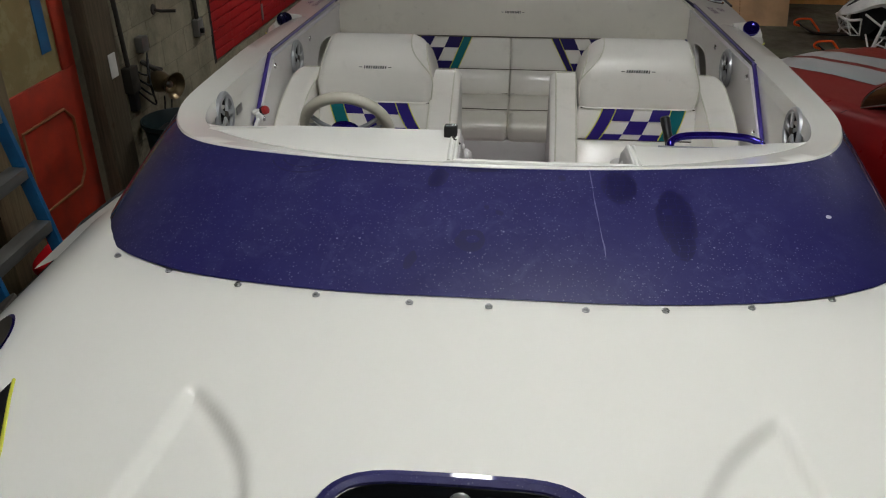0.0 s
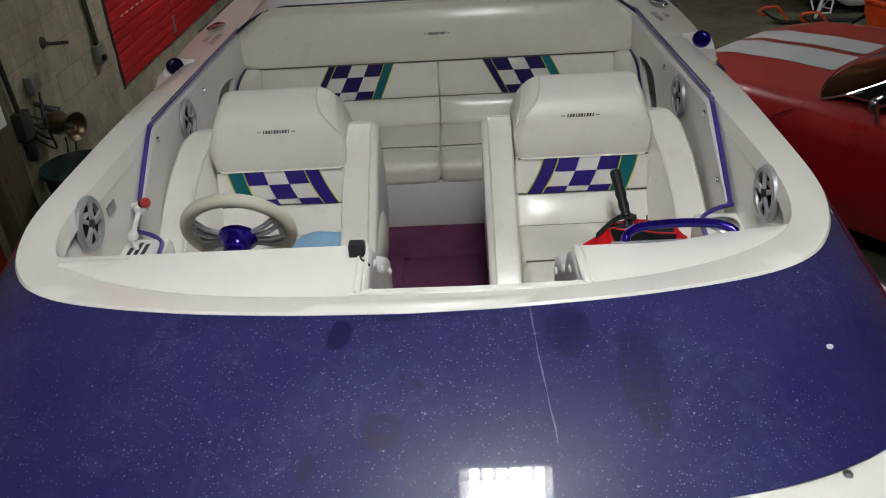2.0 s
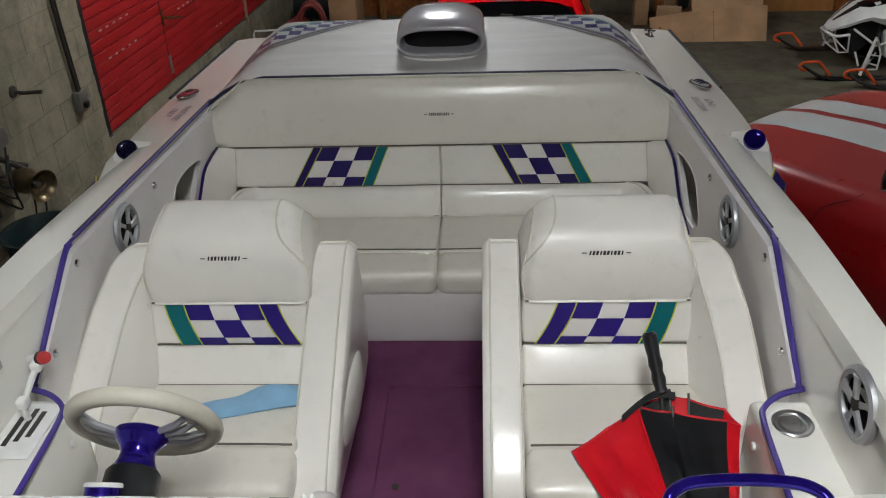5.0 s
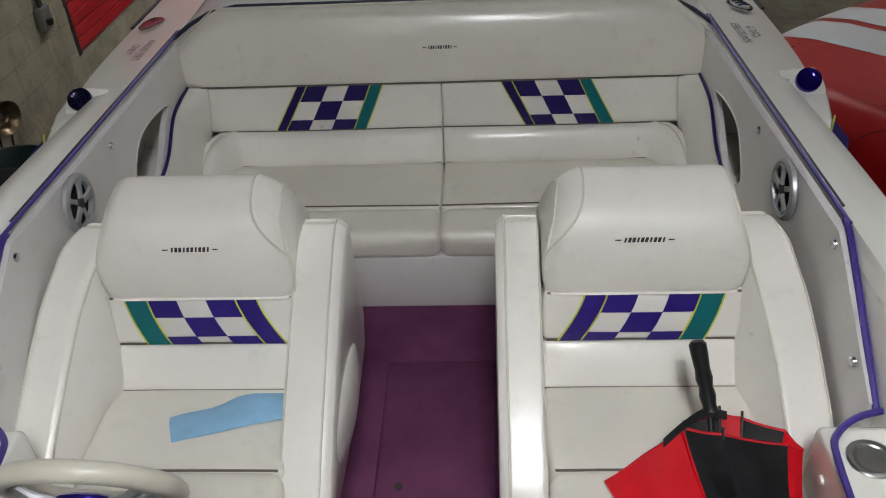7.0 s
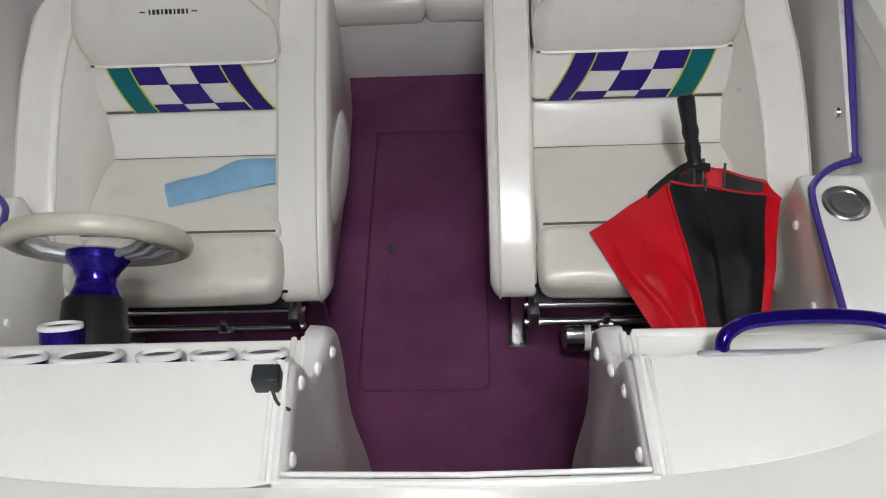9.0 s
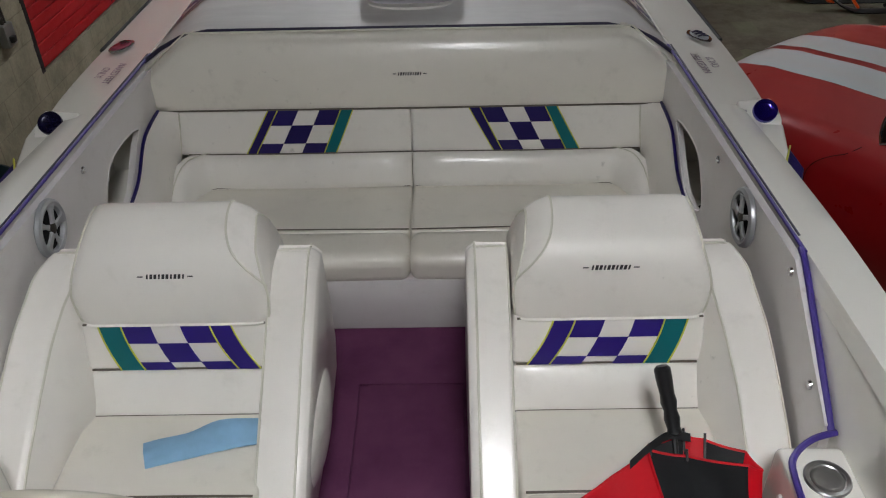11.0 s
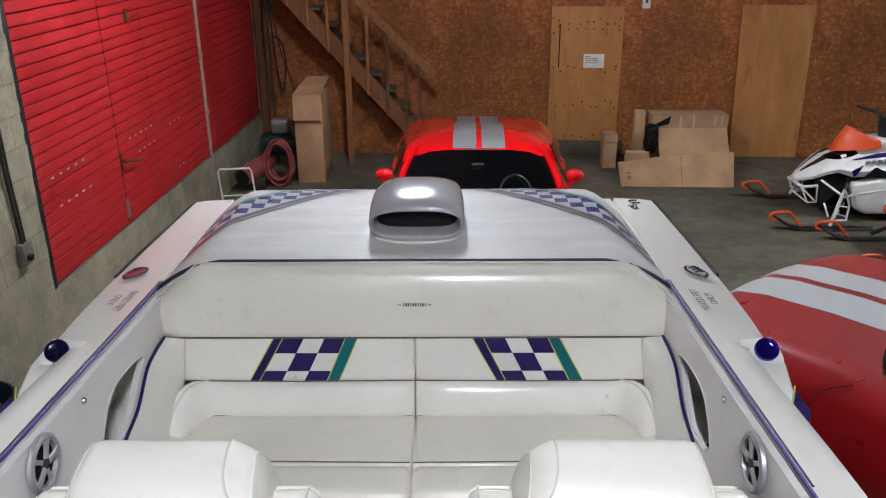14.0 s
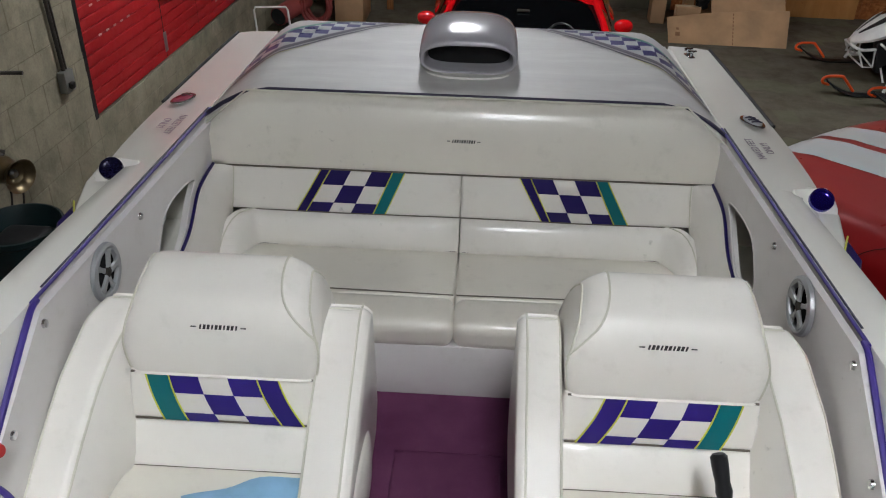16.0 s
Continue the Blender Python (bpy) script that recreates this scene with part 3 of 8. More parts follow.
def back_wall():
    wall = thing("wall_back", "brown strand-board clad wall, dusty and dark", "wall", kind="structure")
    wall.matrix_world = TURN
    part("backing", box((-4.2, BACK + 0.03, 0), (9.2, BACK + 0.3, 4.6), 0), OSB, wall)
    x = -2.6
    mesh = None
    for k in range(9):
        for z0, z1 in ((0.0, 2.43), (2.436, 4.58)):
            bm = box((0, 0, 0), (1.2185, 0.02, z1 - z0), 0.001, 1)
            ob = part("board", bm, OSB, wall)
            ob.location = (x + 1.22 * k, BACK, z0)
    part("kerb", box((-0.2, BACK - 0.03, 0), (2.4, BACK + 0.01, 0.197), 0.01), FLOOR, wall, "low concrete kerb")


back_wall()


def wall_boards():
    p1 = thing("plywood_door", "warm brown plywood door panel with screw marks", "panel")
    p1.matrix_world = TURN
    part("board", box((1.42, BACK - 0.03, 0.20), (2.315, BACK - 0.006, 1.905), 0.003), PLY, p1)
    rng = random.Random(8)
    for z in (1.72, 1.62, 1.13, 0.68, 0.27):
        for x in (1.46, 1.53, 1.66, 1.75, 1.86, 1.95, 2.04, 2.14, 2.24, 2.28):
            bm = lathe([(0, 0), (0.013, 0.0005), (0.011, 0.0015), (0, 0.002)], pose(x + rng.uniform(-0.03, 0.03), BACK - 0.03, z + rng.uniform(-0.05, 0.05), 90), 8)
            part("screw", bm, BROWN_TIMBER, p1)
    part("slot", box((1.52, BACK - 0.034, 1.15), (1.535, BACK - 0.029, 1.7), 0), DARK_VOID, p1, "dark vertical slot")
    single("notice", box((1.84, BACK - 0.04, 1.15), (2.10, BACK - 0.032, 1.325), 0.002), PAPER, "small white notice on plywood panel", "notice").matrix_world = TURN
    for k, w in enumerate((0.07, 0.16, 0.17, 0.15)):
        single("notice_line", box((1.86, BACK - 0.0425, 1.29 - 0.026 * k), (1.86 + w, BACK - 0.0405, 1.297 - 0.026 * k), 0), INK, "faint printed line on white notice", "print", "printed lines").matrix_world = TURN
    p2 = thing("plywood_sheet", "tall plain plywood sheet leaning on the wall", "panel")
    p2.matrix_world = TURN
    part("board", slab([(3.80, 0.0), (4.66, 0.0), (4.64, 1.915), (3.75, 1.925)], BACK - 0.04, BACK - 0.012, 0.002, 1, "y"), PLY, p2)
    s = thing("exit_sign", "white exit sign with dark red letters", "sign")
    s.matrix_world = TURN
    part("plate", box((1.715, BACK - 0.02, 2.035), (2.055, BACK - 0.006, 2.315), 0.004), PAPER, s)
    t = bpy.data.curves.new("exit_letters", "FONT")
    t.body, t.size, t.align_x, t.align_y, t.extrude = "EXIT", 0.15, "CENTER", "CENTER", 0.001
    t.materials.append(SIGN_RED)
    w = new("letters", t)
    w.matrix_basis = pose(1.885, BACK - 0.0225, 2.135, 90, 0, 0)
    part("bar", box((1.74, BACK - 0.0225, 2.25), (2.03, BACK - 0.0195, 2.262), 0), SIGN_RED, s, "thin red printed bar")
    w.scale = (0.92, 1, 1)
    w.parent = s
    g = thing("wall_gauge", "white narrow thermometer strip on board wall", "thermometer")
    g.matrix_world = TURN
    n = thing("fire_notice", "small dark red notice with a pale bar", "notice")
    n.matrix_world = TURN
    part("plate", box((2.23, BACK - 0.014, 2.175), (2.41, BACK - 0.006, 2.27), 0.002), SIGN_RED, n)
    part("bar", box((2.25, BACK - 0.016, 2.19), (2.39, BACK - 0.0135, 2.205), 0), PAPER, n, "pale printed bar")
    part("strip", box((2.53, BACK - 0.03, 1.88), (2.63, BACK - 0.006, 2.5), 0.01), PAPER, g)
    part("scale", box((2.565, BACK - 0.034, 1.95), (2.595, BACK - 0.0305, 2.45), 0.002), CONDUIT, g)


wall_boards()


def staircase():
    st = thing("staircase", "rough timber staircase with open balusters and rail", "staircase", kind="structure")
    y0, y1 = 12.12, 12.58
    a, b = Vector((0.016, 0.0)), Vector((-3.45, 3.978))
    d = (b - a).normalized()
    n = Vector((d.y, -d.x))
    for name, y in (("stringer", y0), ("stringer", y1 - 0.04)):
        lo = [a + n * -0.13, a + n * 0.10, b + n * 0.10, b + n * -0.13]
        part(name, slab([(p.x, max(p.y, 0.0)) for p in lo], y, y + 0.04, 0.004, 1, "y"), BROWN_TIMBER if y > y0 else STAIR_TIMBER, st)
    for k in range(1, 19):
        z = 0.2 * k + 0.02
        x = a.x + (z / d.y) * d.x
        part("tread", box((x - 0.10, y0 + 0.045, z + 0.09), (x + 0.15, y1 - 0.04, z + 0.12), 0.006), OLD_TIMBER, st)
    rail0, rail1 = Vector((-0.057, 1.138)), Vector((-2.35, 3.40))
    rd = (rail1 - rail0).normalized()
    rn = Vector((-rd.y, rd.x))
    part("handrail", slab([tuple(rail0 + rn * 0.045), tuple(rail0 - rn * 0.045), tuple(rail1 - rn * 0.045), tuple(rail1 + rn * 0.045)], y0 - 0.045, y0 - 0.005, 0.004, 1, "y"), PINE, st)
    for k in range(8):
        x = -0.235 * k - (0.25 if k == 0 else 0.165)
        zb = (a.x - x) / -d.x * d.y + 0.02
        zt = rail0.y + (rail0.x - x) / -rd.x * rd.y - 0.02
        if k == 0:
            zb = 0.0
        part("baluster", box((x - 0.02, y0 - 0.04, zb - 0.15 if k else 0), (x + 0.02, y0 - 0.002, zt), 0.003, 1), PINE if k > 2 else BROWN_TIMBER, st)
    single("timber_post", box((-1.158, 12.03, 0), (-1.078, 12.07, 3.6), 0.004), PINE, "upright pale timber post by the stairs", "post", kind="structure")
    single("corner_stud", box((-2.33, 12.55, 0), (-2.24, 12.66, 4.6), 0.006), BROWN_TIMBER, "dark upright timber stud in the corner", "post", kind="structure")


staircase()


# ---- lamps: fluorescent high-bay fixtures ----
def high_bay(x, y, turn, label, tubes=6):
    ob = thing("ceiling_light", label, "ceiling light", "fluorescent garage lights")
    ob.matrix_world = pose(x, y, 4.2, 0, 0, turn)
    rows = []
    for v in (-0.63, 0.63):
        rows.append([(-0.25, v, -0.03), (-0.21, v, 0.07), (0.21, v, 0.07), (0.25, v, -0.03)])
    part("housing", thick(loft(rows), 0.006), STEEL, ob)
    for k in range((6 - tubes) // 2, 6 - (6 - tubes) // 2):
        part("tube", rod((-0.175 + 0.07 * k, -0.58, 0.0), (-0.175 + 0.07 * k, 0.58, 0.0), 0.0235, 10), TUBE, ob)
    for k in range(4):
        part("guard_wire", tube([(-0.25, -0.5 + 0.333 * k, -0.03), (-0.23, -0.5 + 0.333 * k, -0.06), (0.23, -0.5 + 0.333 * k, -0.06), (0.25, -0.5 + 0.333 * k, -0.03)], 0.006, 6), STEEL, ob)
    part("hanger", join(box((-0.02, -0.53, 0.07), (0.02, -0.47, 0.085), 0), rod((0, -0.5, 0.07), (0, -0.5, 0.4), 0.006, 6)), STEEL, ob)
    part("hanger", join(box((-0.02, 0.47, 0.07), (0.02, 0.53, 0.085), 0), rod((0, 0.5, 0.07), (0, 0.5, 0.4), 0.006, 6)), STEEL, ob)


high_bay(0.315, 1.12, 0, "lit six-tube fluorescent fixture with wire guard over the boat")
high_bay(-0.2, 7.8, 0, "lit six-tube fluorescent fixture with wire guard over the cars")
high_bay(5.4, 8.2, 0, "four-tube fluorescent fixture with wire guard over the snowmobiles", 4)


# ---- the speedboat ----
boat = thing("speedboat", "white and violet-blue open speedboat on a trailer", "boat")


def sheer(y):
    """Height of the gunwale's inner edge."""
    return 1.93 - 0.057 * y


RIM_HALF = [(0, 1.966, 1.835), (0.25, 1.974, 1.836), (0.5, 1.998, 1.838), (0.72, 2.05, 1.834), (0.85, 2.12, 1.828), (0.93, 2.22, 1.82), (0.985, 2.35, 1.812), (1.025, 2.53, 1.80), (1.05, 2.85, 1.778), (1.07, 3.3, 1.75), (1.077, 3.74, 1.714), (1.085, 4.2, 1.664)]
BASE_HALF = [(0, 1.546, 1.703), (0.33, 1.553, 1.70), (0.62, 1.597, 1.693), (0.82, 1.672, 1.683), (0.955, 1.77, 1.668), (1.045, 1.89, 1.642), (1.11, 2.05, 1.605), (1.155, 2.32, 1.56), (1.175, 2.75, 1.54), (1.17, 3.25, 1.52), (1.155, 3.7, 1.51), (1.16, 4.2, 1.50)]
INNER_HALF = [(0, 2.100, 1.787), (0.27, 2.100, 1.789), (0.5, 2.118, 1.797), (0.66, 2.155, 1.803), (0.78, 2.215, 1.802), (0.865, 2.29, 1.797), (0.92, 2.4, 1.789), (0.955, 2.58, 1.778), (0.965, 2.88, 1.762), (0.967, 3.3, 1.742), (0.970, 3.74, 1.716), (0.975, 4.2, 1.684)]


def both(half, n=5):
    right = smooth_line(half, n)
    return [Vector((-p.x, p.y, p.z)) for p in reversed(right[1:])] + right


rim_line, base_line, inner_line = both(RIM_HALF), both(BASE_HALF), both(INNER_HALF)


def skin(a, b, n=8, bulge=0.0, cut=None):
    """A surface from line a to line b, swelling by bulge on the way."""
    rows = []
    for k in range(n + 1):
        t = k / n
        row = []
        for p, q in zip(a, b):
            m = p.lerp(q, t)
            m.z += bulge * 4 * t * (1 - t)
            row.append(m)
        rows.append(row)
    return loft(rows)


def half_beam(y):
    return 1.255 if y > 1.2 else 1.255 * math.sqrt(max(0.0, 1 - ((1.2 - y) / 2.65) ** 2.2))


def step(v):
    v = max(0.0, min(1.0, v))
    return v * v * (3 - 2 * v)


def pocket_depth(x, y):
    """Sunken arrow-shaped pockets, their points towards the cockpit: 1 on the floor of a pocket, 0 outside."""
    if not 0.3 < x < 0.72 or not 0.5 < y < 1.28:
        return 0.0
    outer = 0.566 + 0.16 * (1.2 - y)
    q = min(1.235 - y, 0.28)
    inner = 0.550 - 1.18 * q + 2.06 * q * q
    return step((outer - x) / 0.028 + 0.5) * step((x - inner) * 0.82 / 0.03 + 0.5) * step((1.272 - y) / 0.055) * step((y - 0.55) / 0.25)


def deck_z(x, y):
    s = abs(x) / max(half_beam(y), 0.05)
    z = 1.70 - 0.02 * (x / 0.9) ** 2 - 0.1 * max(0.0, 1.53 - y) * (1 + 0.12 * max(0, 1.53 - y))
    z -= 0.022 * pocket_depth(abs(x), y)
    return z - 0.17 * max(0.0, (s - 0.76) / 0.24) ** 2.0


def foredeck():
    ys = [-1.42 + 0.076 * k for k in range(28)] + [0.70 + 0.0085 * k for k in range(70)] + [1.295 + 0.0755 * k for k in range(11)]
    half = [0.0, 0.06, 0.12, 0.18, 0.24] + [0.29 + 0.0085 * k for k in range(50)] + [0.73, 0.79, 0.85, 0.91, 0.95, 0.99, 1.03, 1.07, 1.11, 1.14, 1.17, 1.2, 1.23, 1.255]
    cols = [-v / 1.255 for v in reversed(half[1:])] + [v / 1.255 for v in half]
    rows = []
    for y in ys:
        w = half_beam(y)
        row = []
        for s in cols:
            z = deck_z(s * w, y)
            if y > 1.62:
                z = min(z, 1.69 - 0.02 * min(1, (y - 1.62) / 0.1))
            row.append((s * w, y, z))
        rows.append(row)
    part("foredeck", loft(rows), WHITE_GEL, boat, "glossy white foredeck with two sunken arrow pockets")

    def laid(outline, lift, name, mat, label):
        bm = bmesh.new()
        bm.faces.new([bm.verts.new((x, y, deck_z(x, y) + lift)) for x, y in outline])
        bmesh.ops.triangulate(bm, faces=bm.faces[:])
        part(name, bm, mat, boat, label)

    edge = [(-0.932, 1.245), (-0.912, 1.19), (-0.885, 1.125), (-0.859, 1.061), (-0.835, 0.98), (-0.81, 0.88)]
    laid(edge + [(-0.95, 0.88), (-0.96, 0.98), (-0.957, 1.08), (-0.947, 1.18)], 0.0015, "deck_graphic", BLACK_PLASTIC, "black painted graphic edged yellow")
    part("graphic_edge", tube([(x, y, deck_z(x, y) + 0.001) for x, y in edge], 0.0035, 6), YELLOW_THREAD, boat, "yellow pinstripe")
    for name, k, lift, mat, label in (("deck_light_rim", 1.0, 0.003, PURPLE_METAL, "violet rim of the oval deck light"), ("deck_light_lens", 0.9, 0.006, CONDUIT, "dark oval lens")):
        laid([(-1.062 + 0.042 * k * math.cos(a) - 0.02 * math.sin(a), 1.385 + 0.098 * k * math.sin(a)) for a in [2 * math.pi * q / 32 for q in range(32)]], lift, name, mat, label)
    frame_pts = []
    for k in range(40):
        a = 2 * math.pi * k / 40
        x = 0.235 * math.copysign(abs(math.cos(a)) ** 0.4, math.cos(a)) - 0.02
        y = 0.80 + 0.235 * math.copysign(abs(math.sin(a)) ** 0.4, math.sin(a))
        frame_pts.append((x, y, deck_z(x, y) + 0.008))
    part("hatch_gasket", tube([(p[0] * 1.03, 0.80 + (p[1] - 0.80) * 1.03, p[2] - 0.004) for p in frame_pts], 0.012, 8, True), STEEL, boat, "grey metal hatch gasket")
    part("hatch_frame", tube(frame_pts, 0.016, 8, True), BLUE_GEL, boat, "dark blue hatch frame")
    lid = bmesh.new()
    lid.faces.new([lid.verts.new((p[0] * 0.98, 0.80 + (p[1] - 0.80) * 0.98, p[2] + 0.006)) for p in frame_pts])
    part("hatch_lid", thick(lid, 0.01), CAR_GLASS, boat, "dark tinted hatch lid")
    part("hatch_latch", lathe([(0, 0), (0.02, 0), (0.018, 0.012), (0, 0.016)], pose(-0.015, 0.985, deck_z(0, 0.985) + 0.012), 14), STEEL, boat, "round grey latch")


foredeck()
part("cowl_band", skin(base_line, rim_line, 10, 0.012), BLUE_GEL, boat, "glossy violet-blue cowl with dried water spots and footprints")


def band_point(x, y, lift=0.0014):
    """The cowl's surface over (x, y)."""
    last = None
    for p, q in zip(base_line, rim_line):
        if q.y - p.y < 0.2:
            continue
        t = (y - p.y) / (q.y - p.y)
        m = p.lerp(q, t)
        m.z += 0.048 * t * (1 - t)
        if last is not None and last.x <= x <= m.x:
            return Vector((x, y, last.z + (m.z - last.z) * (x - last.x) / max(1e-6, m.x - last.x) + lift))
        last = m
    return Vector((x, y, last.z + lift))


def smear(name, outline, mat, label, lift=0.0014):
    """A flat mark lying on the cowl, cut fine enough to follow it."""
    c = Vector((sum(x for x, y in outline) / len(outline), sum(y for x, y in outline) / len(outline)))
    rows = []
    for k in range(4):
        f = 0.02 + 0.98 * k / 3
        rows.append([band_point(c.x + (x - c.x) * f, c.y + (y - c.y) * f, lift) for x, y in outline])
    part(name, loft(rows, True), mat, boat, label)


def streak(name, pts, width, mat, label):
    left, right = [], []
    for k, (x, y) in enumerate(pts):
        a, b = Vector(pts[max(k - 1, 0)]), Vector(pts[min(k + 1, len(pts) - 1)])
        d = (b - a).normalized()
        w = width * (0.6 + 0.4 * math.sin(k * 2.1)) / 2
        left.append(band_point(x - d.y * w, y + d.x * w))
        right.append(band_point(x + d.y * w, y - d.x * w))
    part(name, loft([left, right]), mat, boat, label)


def cowl_marks():
    blob = lambda cx, cy, rx, ry, turn, seed: [(cx + math.cos(turn) * rx * u * math.cos(a) - math.sin(turn) * ry * u * math.sin(a), cy + math.sin(turn) * rx * u * math.cos(a) + math.cos(turn) * ry * u * math.sin(a)) for a, u in [(2 * math.pi * k / 24, 1 + 0.22 * noise.noise(Vector((math.cos(math.pi * k / 12) * 1.5, math.sin(math.pi * k / 12) * 1.5, seed)))) for k in range(24)]]
    ring = blob(-0.044, 1.70, 0.036, 0.034, 0, 1.0)
    inner = blob(-0.040, 1.704, 0.015, 0.012, 0, 4.0)
    part("smudge", loft([[band_point(x, y) for x, y in ring], [band_point(x, y) for x, y in inner]], True), PRINT_BLUE, boat, "clean wiped smudge")
    smear("smudge", blob(-0.179, 1.637, 0.013, 0.026, -0.3, 2.0), PRINT_BLUE, "clean wiped smudge")
    smear("smudge", blob(0.171, 1.928, 0.009, 0.012, 0.4, 3.0), PRINT_BLUE, "clean wiped smudge")
    smear("smudge", blob(-0.14, 1.912, 0.026, 0.036, -0.3, 8.0), PRINT_BLUE, "clean wiped smudge")
    smear("smudge", blob(-0.03, 1.948, 0.035, 0.008, 0.05, 9.0), PRINT_BLUE, "clean wiped smudge")
    smear("smudge", blob(0.02, 1.79, 0.012, 0.007, -0.6, 6.0), PRINT_BLUE, "clean wiped smudge")
    smear("smudge", blob(-0.012, 1.808, 0.006, 0.008, 0.3, 7.0), PRINT_BLUE, "clean wiped smudge")
    streak("scratch", [(0.241, 1.968), (0.243, 1.93), (0.246, 1.89), (0.247, 1.859), (0.252, 1.81), (0.257, 1.765), (0.260, 1.73), (0.265, 1.70), (0.267, 1.666)], 0.004, DUST_MARK, "pale dried run")
    for r in (0.048, 0.07):
        streak("swirl", [(-0.495 + 1.3 * r * math.cos(a), 1.995 + r * math.sin(a)) for a in [math.pi * (1.08 + 0.84 * k / 14) for k in range(15)] if 1.995 + r * math.sin(a) < 1.985], 0.006, PRINT_BLUE, "clean wiped swirl")
    smear("paint_chip", blob(0.818, 1.884, 0.009, 0.005, 0.5, 5.0), PAPER, "small white chip")
    # waffle-soled shoe prints, each a lattice of thin lines in the outline of a sole
    for cx, cy, half_l, half_w, turn in ((0.311, 1.900, 0.060, 0.045, 0.0), (0.440, 1.787, 0.112, 0.046, 0.06)):
        c, s = math.cos(turn), math.sin(turn)
        lugs = []
        for a in range(-3, 4):
            for b in range(-7, 8):
                u, v = a * 0.0205 + 0.004 * math.sin(b * 1.3), b * 0.0185
                wide = half_w * (1 + 0.15 * v / half_l)
                if (v / half_l) ** 2 + (u / wide) ** 2 > 1.2 or noise.noise(Vector((u * 40, v * 40, cx * 9))) < -0.45:
                    continue
                quad = []
                for du, dv in ((-1, -1), (1, -1), (1, 1), (-1, 1)):
                    p, q = u + du * 0.0094, v + dv * 0.0084 + du * 0.001
                    out = max(1.0, math.hypot(p / wide, q / half_l))
                    p, q = p / out, q / out
                    quad.append(band_point(cx + c * p - s * q, cy + s * p + c * q))
                lugs.append(loft([quad[:2], [quad[3], quad[2]]]))
        part("shoe_print", join(*lugs), PRINT_BLUE, boat, "waffle-soled shoe print in the dust")


cowl_marks()


def rim():
    """The white coaming round the cockpit, a band with a rolled outer edge."""
    top_out = [p + Vector((0, 0, 0.004)) for p in rim_line]
    low = [p + Vector((0, 0, -0.012)) for p in rim_line]
    mid = [p.lerp(q, 0.5) + Vector((0, 0, 0.0045)) for p, q in zip(rim_line, inner_line)]
    edge = [p + Vector((0, 0, 0.0)) for p in inner_line]
    down = [Vector((p.x * 0.992, p.y, p.z - 0.05)) for p in inner_line]
    o = [p.lerp(q, -0.05) + Vector((0, 0, -0.002)) for p, q in zip(rim_line, inner_line)]
    part("coaming", loft([low, o, top_out, mid, edge, down]), WHITE_GEL, boat, "white coaming round the cockpit", 50)


rim()
SNAPS = [-0.913, -0.755, -0.568, -0.378, -0.166, 0.008, 0.217, 0.389, 0.579, 0.768, 0.927]
for x in SNAPS:
    ax = abs(x)
    y = 1.518 + 0.185 * (ax / 0.92) ** 2.6
    part("snap_stud", lathe([(0, 0), (0.0085, 0.0), (0.009, 0.0025), (0.0055, 0.0035), (0.005, 0.007), (0.0, 0.0075)], pose(x, y, deck_z(x, y)), 12), STEEL, boat, "small metal snap stud")


def hull():
    rows = []
    for k in range(46):
        y = -1.45 + 7.35 * k / 45
        if y < 2.05:
            w, zs = half_beam(max(y, -1.42)), deck_z(half_beam(max(y, -1.42)), y)
        elif y < 3.85:
            w, zs = 1.255 - 0.075 * step((y - 2.05) / 0.7) + 0.015 * step((y - 2.75) / 1.1), 1.525
        else:
            w, zs = 1.195, 1.56 - 0.02 * (y - 3.85)
        keel = 0.55 + 0.35 * max(0, (0.8 - y) / 2.25) ** 2
        pts = [(w, zs), (w * 1.01, zs - 0.06), (w * 0.94, zs - 0.42), (w * 0.86, keel + 0.22), (w * 0.4, keel + 0.1), (0, keel)]
        ring = [(x, y, z) for x, z in pts] + [(-x, y, z) for x, z in reversed(pts[:-1])]
        rows.append(ring)
    bm = loft(rows)
    part("hull", bm, WHITE_GEL, boat, "white hull with coloured side graphic")
    part("transom", slab([(x, z) for x, _, z in rows[-1]], 5.86, 5.9, 0.004, 1, "y"), WHITE_GEL, boat)
    part("rub_rail", tube([Vector((r[0][0] * s + 0.0, r[0][1], r[0][2])) for s in (1,) for r in rows if r[0][1] > -1.2], 0.012, 6), DARK_RUBBER, boat)
    part("rub_rail", tube([Vector((-r[0][0], r[0][1], r[0][2])) for r in rows if r[0][1] > -1.2], 0.012, 6), DARK_RUBBER, boat)


hull()


def gunwale(sx):
    """White ledge between the cowl's foot and the hull's edge."""
    inner, outer = [], []
    foot = [p for p in base_line if p.x > 0.9]
    for k in range(24):
        y = 1.86 + 2.1 * k / 23
        a, b = next(((p, q) for p, q in zip(foot, foot[1:]) if p.y <= y <= q.y), (foot[-2], foot[-1]))
        m = a.lerp(b, (y - a.y) / max(1e-6, b.y - a.y))
        w = half_beam(y) if y < 2.05 else 1.255 - 0.075 * step((y - 2.05) / 0.7) + 0.015 * step((y - 2.75) / 1.1)
        inner.append((sx * (m.x - 0.01), y, m.z + 0.001))
        outer.append((sx * w, y, min(1.53, m.z - 0.004)))
    part("gunwale", loft([inner, outer]), WHITE_GEL, boat, "white gunwale ledge")


gunwale(-1)
gunwale(1)


